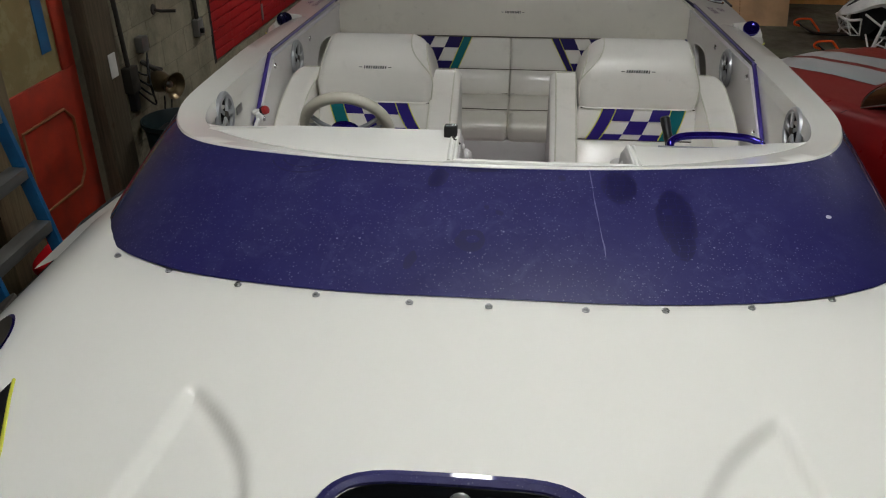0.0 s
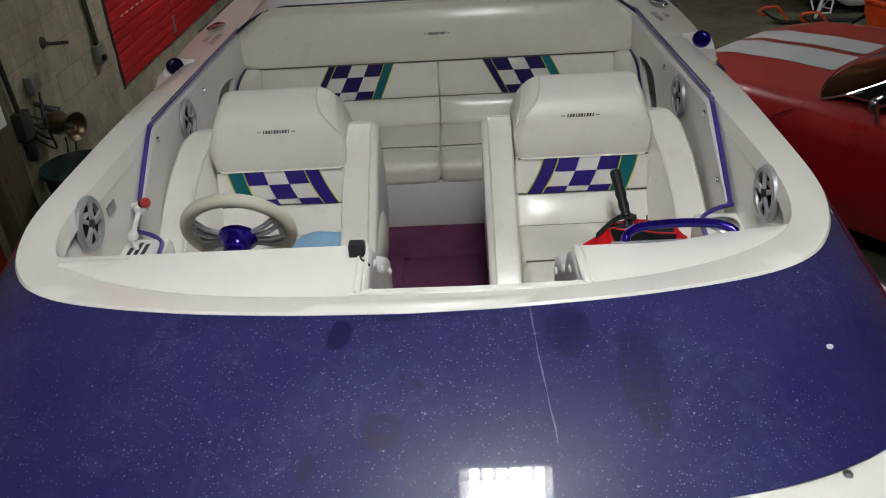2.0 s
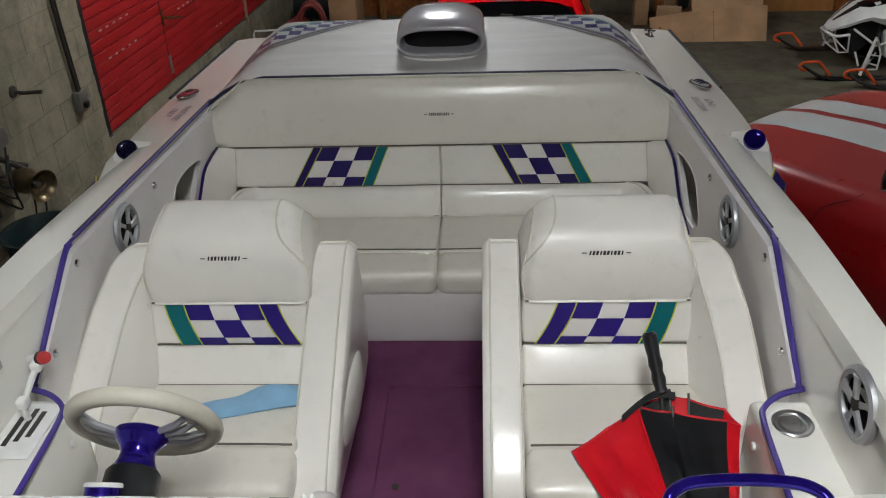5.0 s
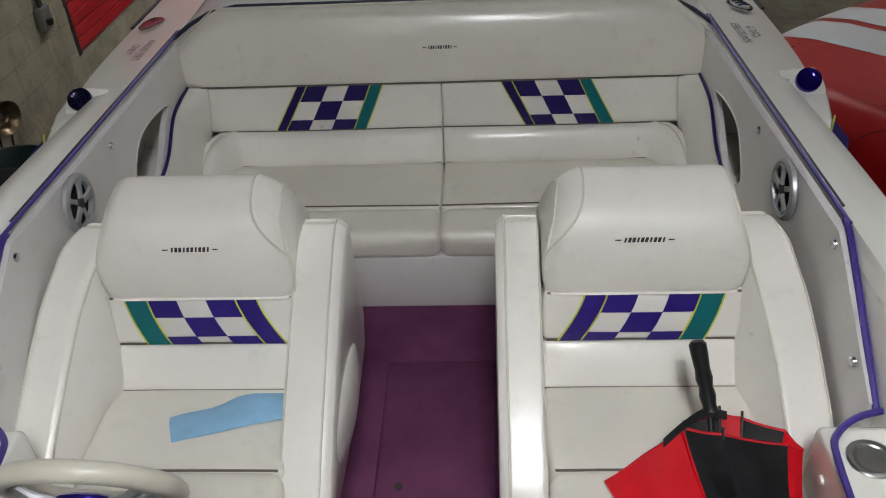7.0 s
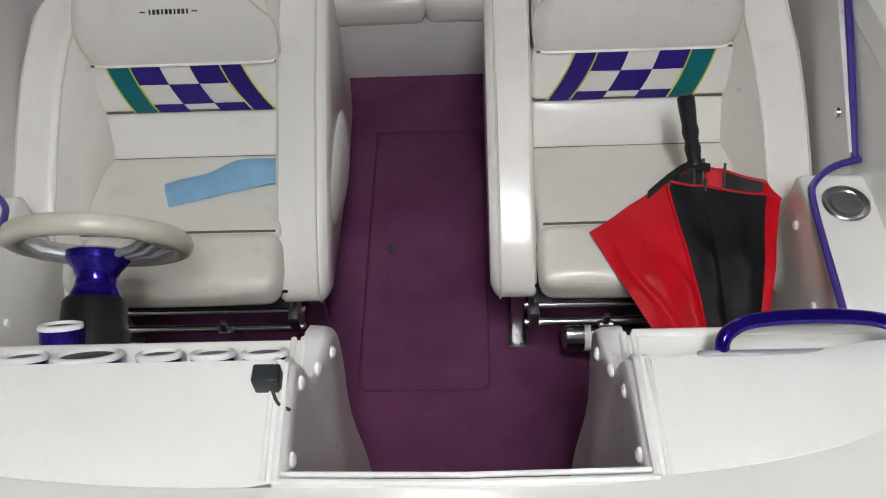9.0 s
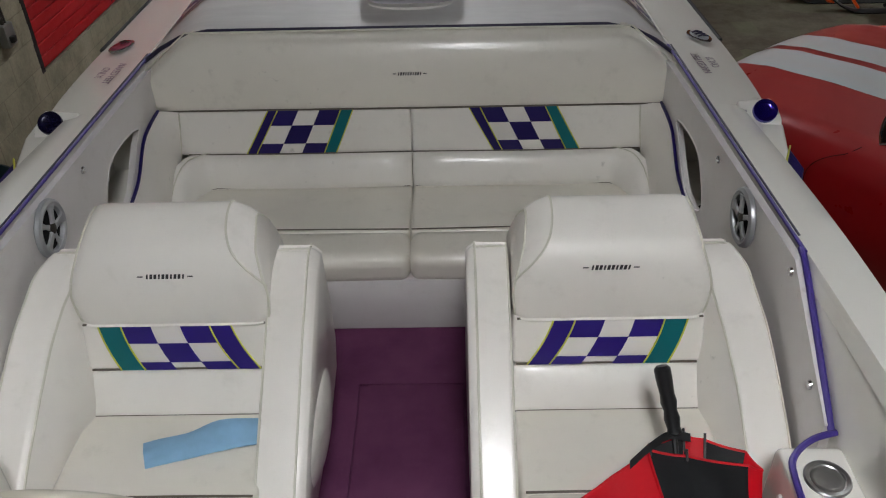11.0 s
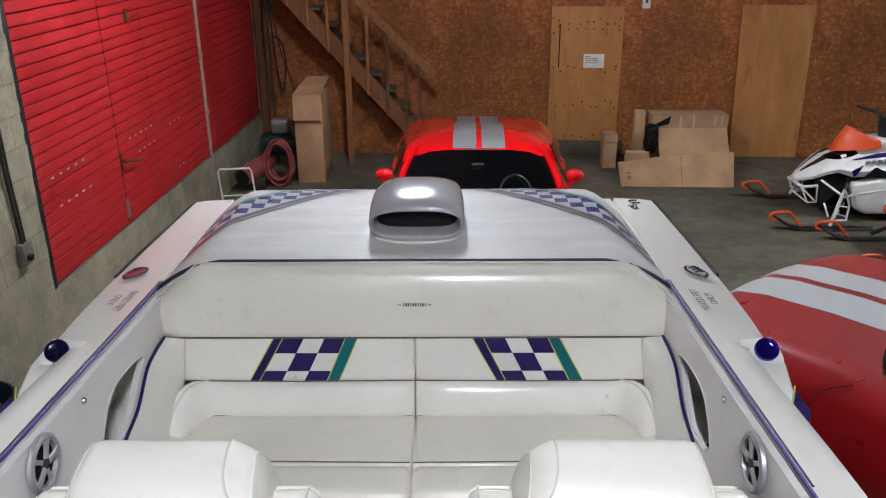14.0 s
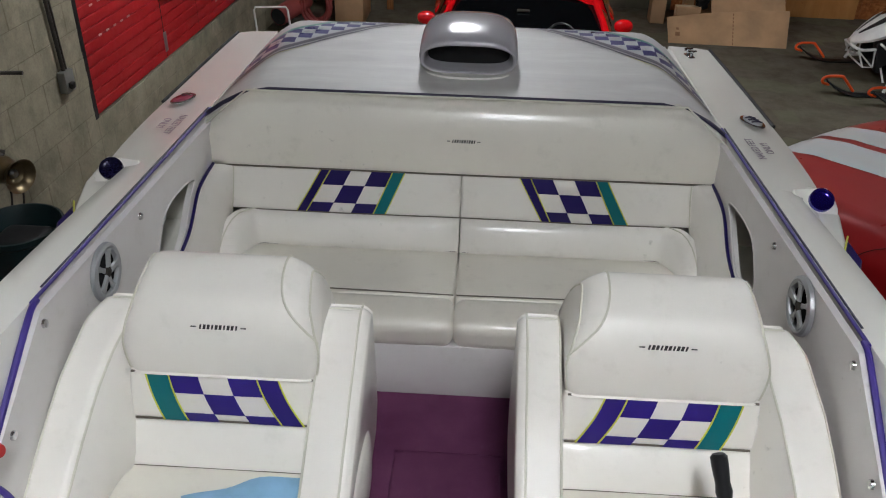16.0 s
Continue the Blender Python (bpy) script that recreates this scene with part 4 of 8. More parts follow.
def aft_deck(sx):
    """Wide gunwale aft of the side pod."""
    out = [(1.088, 3.62, 1.60), (1.10, 3.72, 1.605), (1.145, 3.87, 1.615), (1.185, 4.02, 1.622), (1.204, 4.35, 1.632), (1.205, 4.8, 1.622), (1.20, 5.4, 1.60), (1.192, 5.86, 1.582)]
    up = [(1.072, 3.62, sheer(3.62) - 0.006), (1.09, 3.78, sheer(3.78) - 0.02), (1.085, 4.0, 1.676), (1.09, 4.2, 1.674), (1.115, 4.4, 1.664), (1.135, 4.8, 1.64), (1.13, 5.4, 1.614), (1.125, 5.86, 1.592)]
    inn = [(0.97, 3.62, sheer(3.62)), (0.97, 3.78, sheer(3.78)), (0.97, 4.0, sheer(4.0)), (0.972, 4.2, sheer(4.2)), (0.973, 4.4, sheer(4.4)), (0.975, 4.8, sheer(4.8)), (0.98, 5.4, sheer(5.4) + 0.003), (0.99, 5.86, 1.598)]
    low = [(x * 1.0, y, 1.50) for x, y, z in out]
    drop = [(x - 0.012, y, z - 0.05) for x, y, z in inn]
    rows = [smooth_line([(sx * x, y, z) for x, y, z in line], 4) for line in (low, out, up, inn, drop)]
    part("side_deck", loft(rows), WHITE_GEL, boat, "white side deck", 30)
    # wedge-shaped pod with the blue vent
    m = pose(sx * (1.146 if sx > 0 else 1.122), 4.085, 1.682, 42, sx * -6, 0)
    face = slab([(sx * x, y) for x, y in ((-0.078, 0.046), (0.026, 0.044), (0.044, 0.012), (0.050, -0.03), (0.040, -0.085), (0.018, -0.10), (-0.062, -0.06))], -0.07, -0.012, 0.006, 2, "z")
    face.transform(m)
    part("pod_face", face, WHITE_GEL, boat, "white sloping face of the side pod")
    part("pod_plate", slab([(sx * 1.09, 4.25), (sx * 1.145, 4.262), (sx * 1.186, 4.262), (sx * 1.208, 4.15), (sx * 1.205, 4.06), (sx * 1.168, 3.90), (sx * 1.10, 3.70), (sx * 1.085, 3.95)], 1.58, 1.645, 0.014, 3, "z"), WHITE_GEL, boat, "white side pod with a vent")
    # Left vent's dark colour paints the shade of an open hole.
    part("vent", lathe([(0.0, -0.006), (0.020, -0.004), (0.030, -0.001), (0.034, 0.003), (0.037, 0.003), (0.0378, 0.0), (0.0378, -0.04), (0, -0.05)], m, 28), tone("vent_hole_shade", srgb(17, 14, 52), 0.25, 0.3) if sx < 0 else PURPLE_METAL, boat, "round vent coloured dark as an open hole's shade" if sx < 0 else "round violet anodised vent")
    for dx, dy in ((0.0, 0.042), (-0.058, 0.012)):
        part("rivet", lathe([(0, 0), (0.005, 0), (0.004, 0.003), (0, 0.004)], m @ pose(sx * dx, dy - 0.003, -0.012), 8), STEEL, boat)
    tri = slab([(sx * 1.166, 3.895), (sx * 1.098, 3.745), (sx * 1.125, 3.68), (sx * 1.168, 3.78)], 1.58, 1.652, 0.004, 1, "z")
    part("side_graphic", tri, DARK_PURPLE_VINYL, boat, "dark blue painted graphic edged yellow")
    part("graphic_edge", tube([(sx * 1.163, 3.892, 1.6615), (sx * 1.13, 3.82, 1.6615), (sx * 1.10, 3.752, 1.655)], 0.003, 6), YELLOW_THREAD, boat)
    # navigation light: an oval lens in a chrome ring
    nav = [(math.copysign(abs(math.cos(2 * math.pi * k / 24)) ** 1.25, math.cos(2 * math.pi * k / 24)) * 0.042, math.sin(2 * math.pi * k / 24) * 0.070) for k in range(24)]
    lm = pose(sx * 1.110, 4.765, sheer(4.765) - 0.008, -3, sx * 6, sx * 15)
    base = slab(nav, 0, 0.008, 0.003, 2, "z")
    base.transform(lm)
    part("light_base", base, CHROME, boat, "chrome navigation light ring")
    lens = slab([(x * (0.78 if sx < 0 else 0.7), y * (0.82 if sx < 0 else 0.8)) for x, y in nav], 0.004, 0.013, 0.004, 3, "z")
    lens.transform(lm)
    part("light_lens", lens, tone("red_lens", srgb(150, 70, 88), 0.15) if sx < 0 else SATIN, boat, "red navigation lens" if sx < 0 else "bright metal navigation lamp cap")
    for dy in (-0.030, -0.006, 0.018) if sx > 0 else (0.022,):
        part("light_bar", tube([Vector(lm @ Vector((-0.022, dy, 0.013))), Vector(lm @ Vector((0.0, dy + 0.010, 0.016))), Vector(lm @ Vector((0.022, dy, 0.013)))], 0.0045, 6), CHROME if sx < 0 else DARK_TRIM, boat)
    part("deck_edge", tube(smooth_line([(sx * (x + 0.003), y, z + 0.002) for x, y, z in out[5:]], 4), 0.008, 6), DARK_RUBBER, boat, "dark rubber edge")
    if sx > 0:
        cm = pose(1.058, 5.69, 1.604, 0, 0, 14)
        cleat = join(box((-0.016, -0.036, 0), (0.016, 0.036, 0.005), 0.003, 1, cm), *[lathe([(0, 0.004), (0.011, 0.004), (0.007, 0.012), (0.007, 0.022), (0.012, 0.027), (0.012, 0.033), (0, 0.036)], cm @ pose(0, y, 0), 12) for y in (-0.020, 0.020)], rod(cm @ Vector((-0.022, -0.02, 0.029)), cm @ Vector((0.022, -0.02, 0.029)), 0.006), rod(cm @ Vector((-0.022, 0.02, 0.029)), cm @ Vector((0.022, 0.02, 0.029)), 0.006))
        part("cleat", cleat, CHROME, boat, "chrome stern cleat")


aft_deck(-1)
aft_deck(1)


def marker_note(sx):
    """Faded handwriting on the side deck."""
    t = bpy.data.curves.new("handwriting", "FONT")
    t.body, t.size, t.align_x, t.align_y, t.extrude, t.space_line = "NAKED FEET\nONLY!", 0.036, "CENTER", "CENTER", 0.0003, 1.15
    t.materials.append(FAINT_INK)
    ob = new("handwriting", t)
    ob.matrix_world = pose(sx * 1.062, 4.47, sheer(4.47) + 0.0015, -3.2, sx * 4, sx * 90)
    ob.parent = boat
    tagged(ob, "faded handwritten marker words")


marker_note(-1)
marker_note(1)


def cockpit():
    part("cockpit_sole", box((-0.96, 2.02, 0.84), (0.96, 4.6, 0.875), 0), WHITE_GEL, boat)
    part("front_bulkhead", box((-0.9, 1.98, 0.87), (0.9, 2.02, 1.7), 0), WHITE_GEL, boat)
    for sx in (-1, 1):
        rows = []
        line = [(0.955, 2.30), (0.958, 2.6), (0.957, 3.0), (0.957, 3.6), (0.958, 3.85), (0.9615, 4.35), (0.972, 4.66)]
        for z in (0.87, 1.3, 1.6):
            rows.append([(sx * (x - 0.0 - 0.02 * (1.5 - z)), y, z) for x, y in line])
        rows.append([(sx * (x + 0.004), y, sheer(y) - 0.05) for x, y in line])
        rows.append([(sx * (x + 0.008), y, sheer(y) - 0.004) for x, y in line])
        liner = loft(rows)
        bmesh.ops.delete(liner, geom=[f for f in liner.faces if 3.85 < f.calc_center_median().y < 4.35 and 1.3 < f.calc_center_median().z < 1.6], context="FACES")
        part("side_liner", liner, WHITE_GEL, boat, "white moulded side liner")
        # rounded front corner of the recess
        rows = []
        corner = [(0.958, 2.62), (0.955, 2.52), (0.945, 2.45), (0.925, 2.385), (0.90, 2.335), (0.865, 2.295), (0.82, 2.27), (0.72, 2.24)]
        for z, k in ((1.3, 1.0), (1.6, 1.0), (1.74, 1.003), (1.768, 1.007)):
            rows.append([(sx * x * k, y - (k - 1) * 2, z) for x, y in corner])
        part("corner_liner", loft(rows), WHITE_GEL, boat)
    hx0, hx1, hy0, hy1 = -0.163, 0.182, 2.728, 3.692
    field = join(box((-0.84, 2.03, 0.872), (hx0 - 0.003, 3.985, 0.89), 0), box((hx1 + 0.003, 2.03, 0.872), (0.84, 3.985, 0.89), 0), box((hx0 - 0.003, 2.03, 0.872), (hx1 + 0.003, hy0 - 0.003, 0.89), 0), box((hx0 - 0.003, hy1 + 0.003, 0.872), (hx1 + 0.003, 3.985, 0.89), 0))
    part("carpet", field, CARPET, boat, "worn purple carpet")
    part("carpet_panel", slab([(hx0 + 0.03, hy0), (hx1 - 0.03, hy0), (hx1 - 0.008, hy0 + 0.008), (hx1, hy0 + 0.03), (hx1, hy1 - 0.03), (hx1 - 0.03, hy1), (hx0 + 0.03, hy1), (hx0, hy1 - 0.03), (hx0, hy0 + 0.03), (hx0 + 0.008, hy0 + 0.008)], 0.874, 0.8925, 0.006, 3, "z"), CARPET, boat, "carpeted lift-out floor hatch")
    part("panel_seat", box((hx0 - 0.02, hy0 - 0.02, 0.8755), (hx1 + 0.02, hy1 + 0.02, 0.8795), 0), CARPET, boat, "dark gap round the hatch")
    part("floor_ring", lathe([(0, 0), (0.012, 0), (0.012, 0.004), (0.006, 0.005), (0, 0.003)], pose(-0.097, 3.196, 0.892), 12), CONDUIT, boat, "small metal lifting ring")


cockpit()


def dash(side):
    """Upholstered dash top, fascia and the piece beside the walk-through."""
    if side == "left":
        x_in, aft, za, zl, yl, name = -0.118, 2.273, 1.813, 1.724, 2.362, "cream vinyl dash top before the wheel"
    else:
        x_in, aft, za, zl, yl, name = 0.378, 2.291, 1.774, 1.704, 2.372, "white vinyl dash top before the passenger"
    sx = -1 if side == "left" else 1
    inner = [p for p in inner_line if p.x * sx >= abs(x_in) - 1e-6] if sx > 0 else [p for p in inner_line if p.x <= x_in]
    inner = sorted([p for p in inner if p.y < 2.42], key=lambda p: abs(p.x))
    inner = [Vector((x_in, 2.104, 1.788))] + [p for p in inner if abs(p.x) > abs(x_in) + 0.01 and p.y < 2.312]
    rows = []
    for k in range(7):
        t = k / 6
        row = []
        for p in inner:
            out = step((abs(p.x) - 0.55) / 0.3)
            q = Vector((p.x, max(aft + (2.315 - aft) * out, p.y + 0.004), za + (1.789 - za) * out))
            m = p.lerp(q, t)
            m.z += 0.0015 + 0.004 * math.sin(math.pi * t)
            row.append(m)
        rows.append(row)
    part("dash_top", thick(loft(rows), 0.02), DASH_VINYL, boat, name)
    x_end = 0.86 * sx
    lo, hi = min(x_in, x_end), max(x_in, x_end)
    prof = [(aft - 0.02, za - 0.008), (aft + 0.002, za - 0.006), (aft + 0.014, za - 0.04), (aft + 0.022, zl), (yl, zl), (yl + 0.012, zl - 0.02), (2.40, 1.3), (2.2, 1.3), (2.15, 1.7)]
    part("fascia", slab(prof, lo, hi, 0.006, 3), WHITE_GEL, boat, "white instrument fascia with a lower ledge")
    if side == "right":
        part("ledge_bead", rod((lo + 0.012, yl + 0.002, zl + 0.001), (hi, yl + 0.002, zl + 0.001), 0.007), WHITE_GEL, boat, "rounded white ledge bead")
    inward = 1 if side == "left" else -1
    # soft padded end beside the walk-through: stepped top, billowing towards the aisle
    crest = [(2.106, 1.788), (2.15, 1.788 + (za - 1.788) * 0.3), (2.21, 1.788 + (za - 1.788) * 0.65), (aft - 0.008, za), (aft + 0.006, za - 0.014), (aft + 0.013, za - 0.045), (aft + 0.017, zl + 0.012), (aft + 0.028, zl + 0.003), (yl - 0.02, zl + 0.002), (yl, zl + 0.001), (yl + 0.022, zl - 0.010), (2.412, zl - 0.035), (2.426, zl - 0.075)]

    def billow(y, z):
        soft = step((1.76 - z) / 0.35)
        fold = 0.006 * math.sin(31 * y + 4 * z) * math.sin(9 * z + 1.3) * soft
        return 0.014 + 0.004 * step((1.77 - z) / 0.5) + 0.021 * step((y - 2.25) / 0.13) * (1 - 0.9 * step((1.68 - z) / 0.45)) + fold

    rows = []
    for k in range(17):
        t = max(0, k - 2) / 14
        row = []
        for y, top in crest:
            z = top - (0.0, 0.003, 0.012)[min(k, 2)] - (top - 0.012 - 0.89) * t ** 1.3
            row.append((x_in + inward * billow(y, z) * (0.0, 0.7, 1.0)[min(k, 2)], y + 0.02 * t, z))
        y, z = row[-1][1] + 0.004, row[-1][2]
        rows.append(row + [(x_in, y, z)])
    part("dash_side", loft(rows), GREY_VINYL, boat, "pale grey billowing vinyl panel with buttons by the walk-through", 60)
    seam = [(y, z) for y, z in crest[:10]]
    for dx, r, lift in ((0.003 * inward, 0.0062, 0.003), (-0.013 * inward, 0.0048, 0.0035)):
        part("dash_welt", tube([(x_in + dx, y, z + lift) for y, z in seam], r, 8), DASH_PIPING, boat, "white double piping")
    for y, z in ((2.148, 1.762), (2.262, za - 0.045), (2.314, zl - 0.006), (2.368, zl - 0.048)):
        b = lathe([(0, -0.004), (0.011, 0), (0.010, 0.004), (0.006, 0.007), (0, 0.008)], pose(x_in + inward * billow(y, z), y, z, 0, 90 if side == "left" else -90, 0), 12)
        part("button", b, WHITE_PLASTIC, boat, "covered upholstery button")


dash("left")
dash("right")
part("walkthrough_welt", tube([(-0.118, 2.104, 1.790), (0.13, 2.100, 1.790), (0.378, 2.104, 1.790)], 0.006, 8), DASH_PIPING, boat)
part("walkthrough_welt", tube([(-0.112, 2.116, 1.789), (0.13, 2.112, 1.789), (0.372, 2.116, 1.789)], 0.004, 8), DASH_PIPING, boat)


def gauges():
    top = [(-0.626, 2.306, 1.774, 0.048), (-0.522, 2.306, 1.774, 0.0345), (-0.426, 2.306, 1.774, 0.051), (-0.318, 2.306, 1.774, 0.0335), (-0.238, 2.306, 1.774, 0.0335), (-0.161, 2.306, 1.774, 0.0335), (-0.526, 2.408, 1.702, 0.035)]
    for x, y, z, r in top:
        g = thing("gauge", "violet-rimmed dash gauge with white bezel", "gauge", "dash gauges")
        m = pose(x, y, z - 0.010, -47)
        part("body", lathe([(0, -0.022), (r * 0.96, -0.022), (r * 0.96, 0.004), (0, 0.004)], m, 24), PURPLE_METAL, g)
        part("bezel", hoop([(r * 0.8, 0.004), (r, 0.004), (r * 1.02, 0.008), (r * 0.97, 0.012), (r * 0.84, 0.013), (r * 0.76, 0.008)], m, 24), WHITE_PLASTIC, g)
        part("face", lathe([(0, 0.006), (r * 0.8, 0.006), (r * 0.8, 0.008), (0, 0.009)], m, 24), BLACK_PLASTIC, g)


gauges()


def side_ledges():
    for sx in (-1, 1):
        prof = [(2.40, 0.9), (2.87, 0.9), (2.885, 1.50), (2.865, 1.521), (2.40, 1.52)]
        part("side_ledge", slab(prof, min(sx * 0.825, sx * 0.96), max(sx * 0.825, sx * 0.96), 0.012, 3), WHITE_GEL, boat, "white moulded side ledge")
        cord = [(sx * 0.955, 2.90, 1.53), (sx * 0.90, 2.885, 1.526), (sx * 0.85, 2.845, 1.523), (sx * 0.832, 2.79, 1.523), (sx * 0.82, 2.6, 1.523), (sx * 0.81, 2.42, 1.523)]
        part("ledge_cord", tube(smooth_line(cord, 4), 0.0075, 8), PURPLE_TRIM, boat, "violet trim cord")
        for y, z in ((2.8, 1.44), (2.62, 1.4)):
            part("button", lathe([(0, 0), (0.011, 0), (0.009, 0.006), (0, 0.008)], pose(sx * 0.825, y, z, 0, -90 * sx, 0), 12), WHITE_PLASTIC, boat)
        # upholstered side panel with its cord
        poly = [(2.915, 1.535), (3.235, sheer(3.235) - 0.01), (3.9, sheer(3.9) - 0.012), (4.62, sheer(4.62) - 0.014), (4.52, 1.49), (4.33, 1.36), (4.0, 1.3), (3.9, 0.93), (2.92, 0.93)]
        hole = [(p.x, p.y) for p in smooth_line([(y, z, 0) for y, z in [(4.30, 1.542), (4.16, 1.572), (4.02, 1.568), (3.935, 1.505), (3.897, 1.44), (3.96, 1.395), (4.08, 1.388), (4.15, 1.425), (4.24, 1.495)]], 4, True)]
        bm = bmesh.new()
        edges = []
        for loop in (poly, hole):
            vs = [bm.verts.new((sx * 0.935, y, z)) for y, z in loop]
            edges += [bm.edges.new((vs[k], vs[(k + 1) % len(vs)])) for k in range(len(vs))]
        bmesh.ops.triangle_fill(bm, edges=edges, use_beauty=True)
        ring = bmesh.ops.extrude_face_region(bm, geom=bm.faces[:])
        for v in ring["geom"]:
            if isinstance(v, bmesh.types.BMVert):
                v.co.x += sx * 0.021
        part("side_panel", bm, GREY_VINYL, boat, "pale grey vinyl side panel with a cubby hole", 30)
        cord = [(sx * 0.948, 2.905, 1.525), (sx * 0.952, 3.07, 1.635), (sx * 0.955, 3.22, sheer(3.22) - 0.014), (sx * 0.96, 3.27, sheer(3.27) - 0.004)]
        part("panel_cord", tube(smooth_line(cord, 4), 0.008, 8), PURPLE_TRIM, boat, "violet trim cord")
        part("gunwale_cord", tube([(sx * (0.962 + 0.004 * (y - 3.2)), y, sheer(y) + 0.001) for y in (3.25, 3.6, 4.0, 4.4, 4.66)], 0.005, 8), PURPLE_TRIM, boat, "violet trim cord")
        part("gunwale_cord", tube([(sx * (0.9725 + 0.004 * (y - 3.2)), y, sheer(y) + 0.002) for y in (3.32, 3.6, 4.0, 4.4, 4.66)], 0.003, 8), DARK_TRIM, boat)
        for y, z in ((3.235, 1.70), (3.015, 1.555), (3.83, 1.655)):
            part("button", lathe([(0, 0), (0.012, 0), (0.01, 0.006), (0, 0.009)], pose(sx * 0.935, y, z, 0, -90 * sx, 0), 12), CHROME, boat, "chrome panel screw")
        # storage cubby behind the hole, with a cup holder in its floor
        y0, y1, z0, z1, x0, x1 = 3.86, 4.34, 1.352, 1.592, 0.957, 1.075
        walls = join(box((x1, y0, z0), (x1 + 0.01, y1, z1), 0), box((x0, y0 - 0.008, z0), (x1, y0, z1), 0), box((x0, y1, z0), (x1, y1 + 0.008, z1), 0), box((x0, y0, z1), (x1, y1, z1 + 0.008), 0), box((x0, y0, z0 - 0.008), (x1, y1, z0), 0))
        part("cubby", walls if sx > 0 else mirrored(walls), WHITE_GEL, boat, "white storage cubby in the side")
        part("cubby_lip", tube([(sx * 0.937, y, z) for y, z in hole], 0.0042, 6, True), GREY_VINYL, boat)
        part("cubby_cup", lathe([(0, 0.0), (0.034, 0.0), (0.04, 0.004), (0.043, 0.006), (0.043, 0), (0, -0.003)], pose(sx * 1.0, 4.0, 1.3525), 24), DARK_RUBBER, boat, "dark cup recess")


side_ledges()


# ---- seats ----
def cushion(x0, x1, p0, p1, depth, r=0.02, puff=0.006, shape=None, n=4, mid=5):
    """A stuffed pad whose face runs from p0 to p1 in (y, z), lying depth deep behind it."""
    a, b = Vector((0, *p0)), Vector((0, *p1))
    d = (b - a).normalized()
    nrm = Vector((0, -d.z, d.y))

    def warp(q):
        w = a + d * q.y + nrm * q.z
        w.x = q.x
        return shape(w) if shape else w

    return pillow((x0, 0, -depth), (x1, (b - a).length, 0), r, n, warp, puff, mid)


def patch(at, x_top, x_bot, v0, v1, curve=0.0, lift=0.0025, n=4):
    """A thin appliqué between two slanting edges: x_top and x_bot are (left, right) at the panel's top and foot."""
    rows = []
    for k in range(n + 1):
        v = v0 + (v1 - v0) * k / n
        w = v + curve * v * (v - 1)
        l = x_top[0] + (x_bot[0] - x_top[0]) * w
        r = x_top[1] + (x_bot[1] - x_top[1]) * w
        rows.append([at(l + (r - l) * j / 3, v) + Vector((0, -lift, lift * 0.3)) for j in range(4)])
    bm = loft(rows)
    return thick(bm, 0.0015)


def thread(at, xt, xb, curve=0.0, lift=0.004, r=0.0022):
    pts = []
    for k in range(9):
        v = k / 8
        w = v + curve * v * (v - 1)
        pts.append(at(xt + (xb - xt) * w, v) + Vector((0, -lift, lift * 0.3)))
    return tube(pts, r, 6)


def checker(owner, at, band, field, band2, rows, first, second, curve, check=None):
    """Two slanting bands with a checkered field between them. Each of band, field, band2 is ((top l, r), (foot l, r))."""
    part("stripe", patch(at, band[0], band[1], 0.0, 1.0, curve), first, owner, "slanting vinyl stripe")
    part("stripe", patch(at, band2[0], band2[1], 0.0, 1.0, curve), second, owner, "slanting vinyl stripe")
    v = 0.0
    for r, h in enumerate(rows):
        for c in range(3):
            if (r + c) % 2 == 0:
                tl = [field[0][0] + (field[0][1] - field[0][0]) * (c + e) / 3 for e in (0, 1)]
                bl = [field[1][0] + (field[1][1] - field[1][0]) * (c + e) / 3 for e in (0, 1)]
                part("check", patch(at, tl, bl, v, v + h, curve), check or PURPLE_VINYL, owner)
        v += h
    for b in (band, band2):
        for s in (0, 1):
            part("edging", thread(at, b[0][s], b[1][s], curve), YELLOW_THREAD, owner, "yellow edging thread")


def mark(owner, cx, y, z, width, height, tilt=0.0):
    """The maker's mark as a plain row of small slanting bars between two dashes."""
    def put(x0, x1, h):
        bm = box((x0, -0.001, -h), (x1, 0.001, h), 0)
        bm.transform(pose(0, y, z, -tilt, 0, 0))
        for v in bm.verts:
            v.co.x += (v.co.z - z) * 0.2
        part("mark_bar", bm, INK, owner, "small dark printed bar")

    n = 10
    for k in range(n):
        x = cx + width * (-0.36 + 0.72 * (k + 0.5) / n)
        w = width * 0.72 / n * (0.66 if k % 3 else 0.42)
        put(x - w / 2, x + w / 2, height / 2)
    for s in (-1, 1):
        put(cx + s * width * 0.45 - width * 0.05, cx + s * width * 0.45 + width * 0.05, height * 0.1)


def lerp_pairs(table, y):
    for a, b in zip(table, table[1:]):
        if y <= b[0]:
            t = max(0.0, (y - a[0]) / (b[0] - a[0]))
            return a[1] + (b[1] - a[1]) * t
    return table[-1][1]


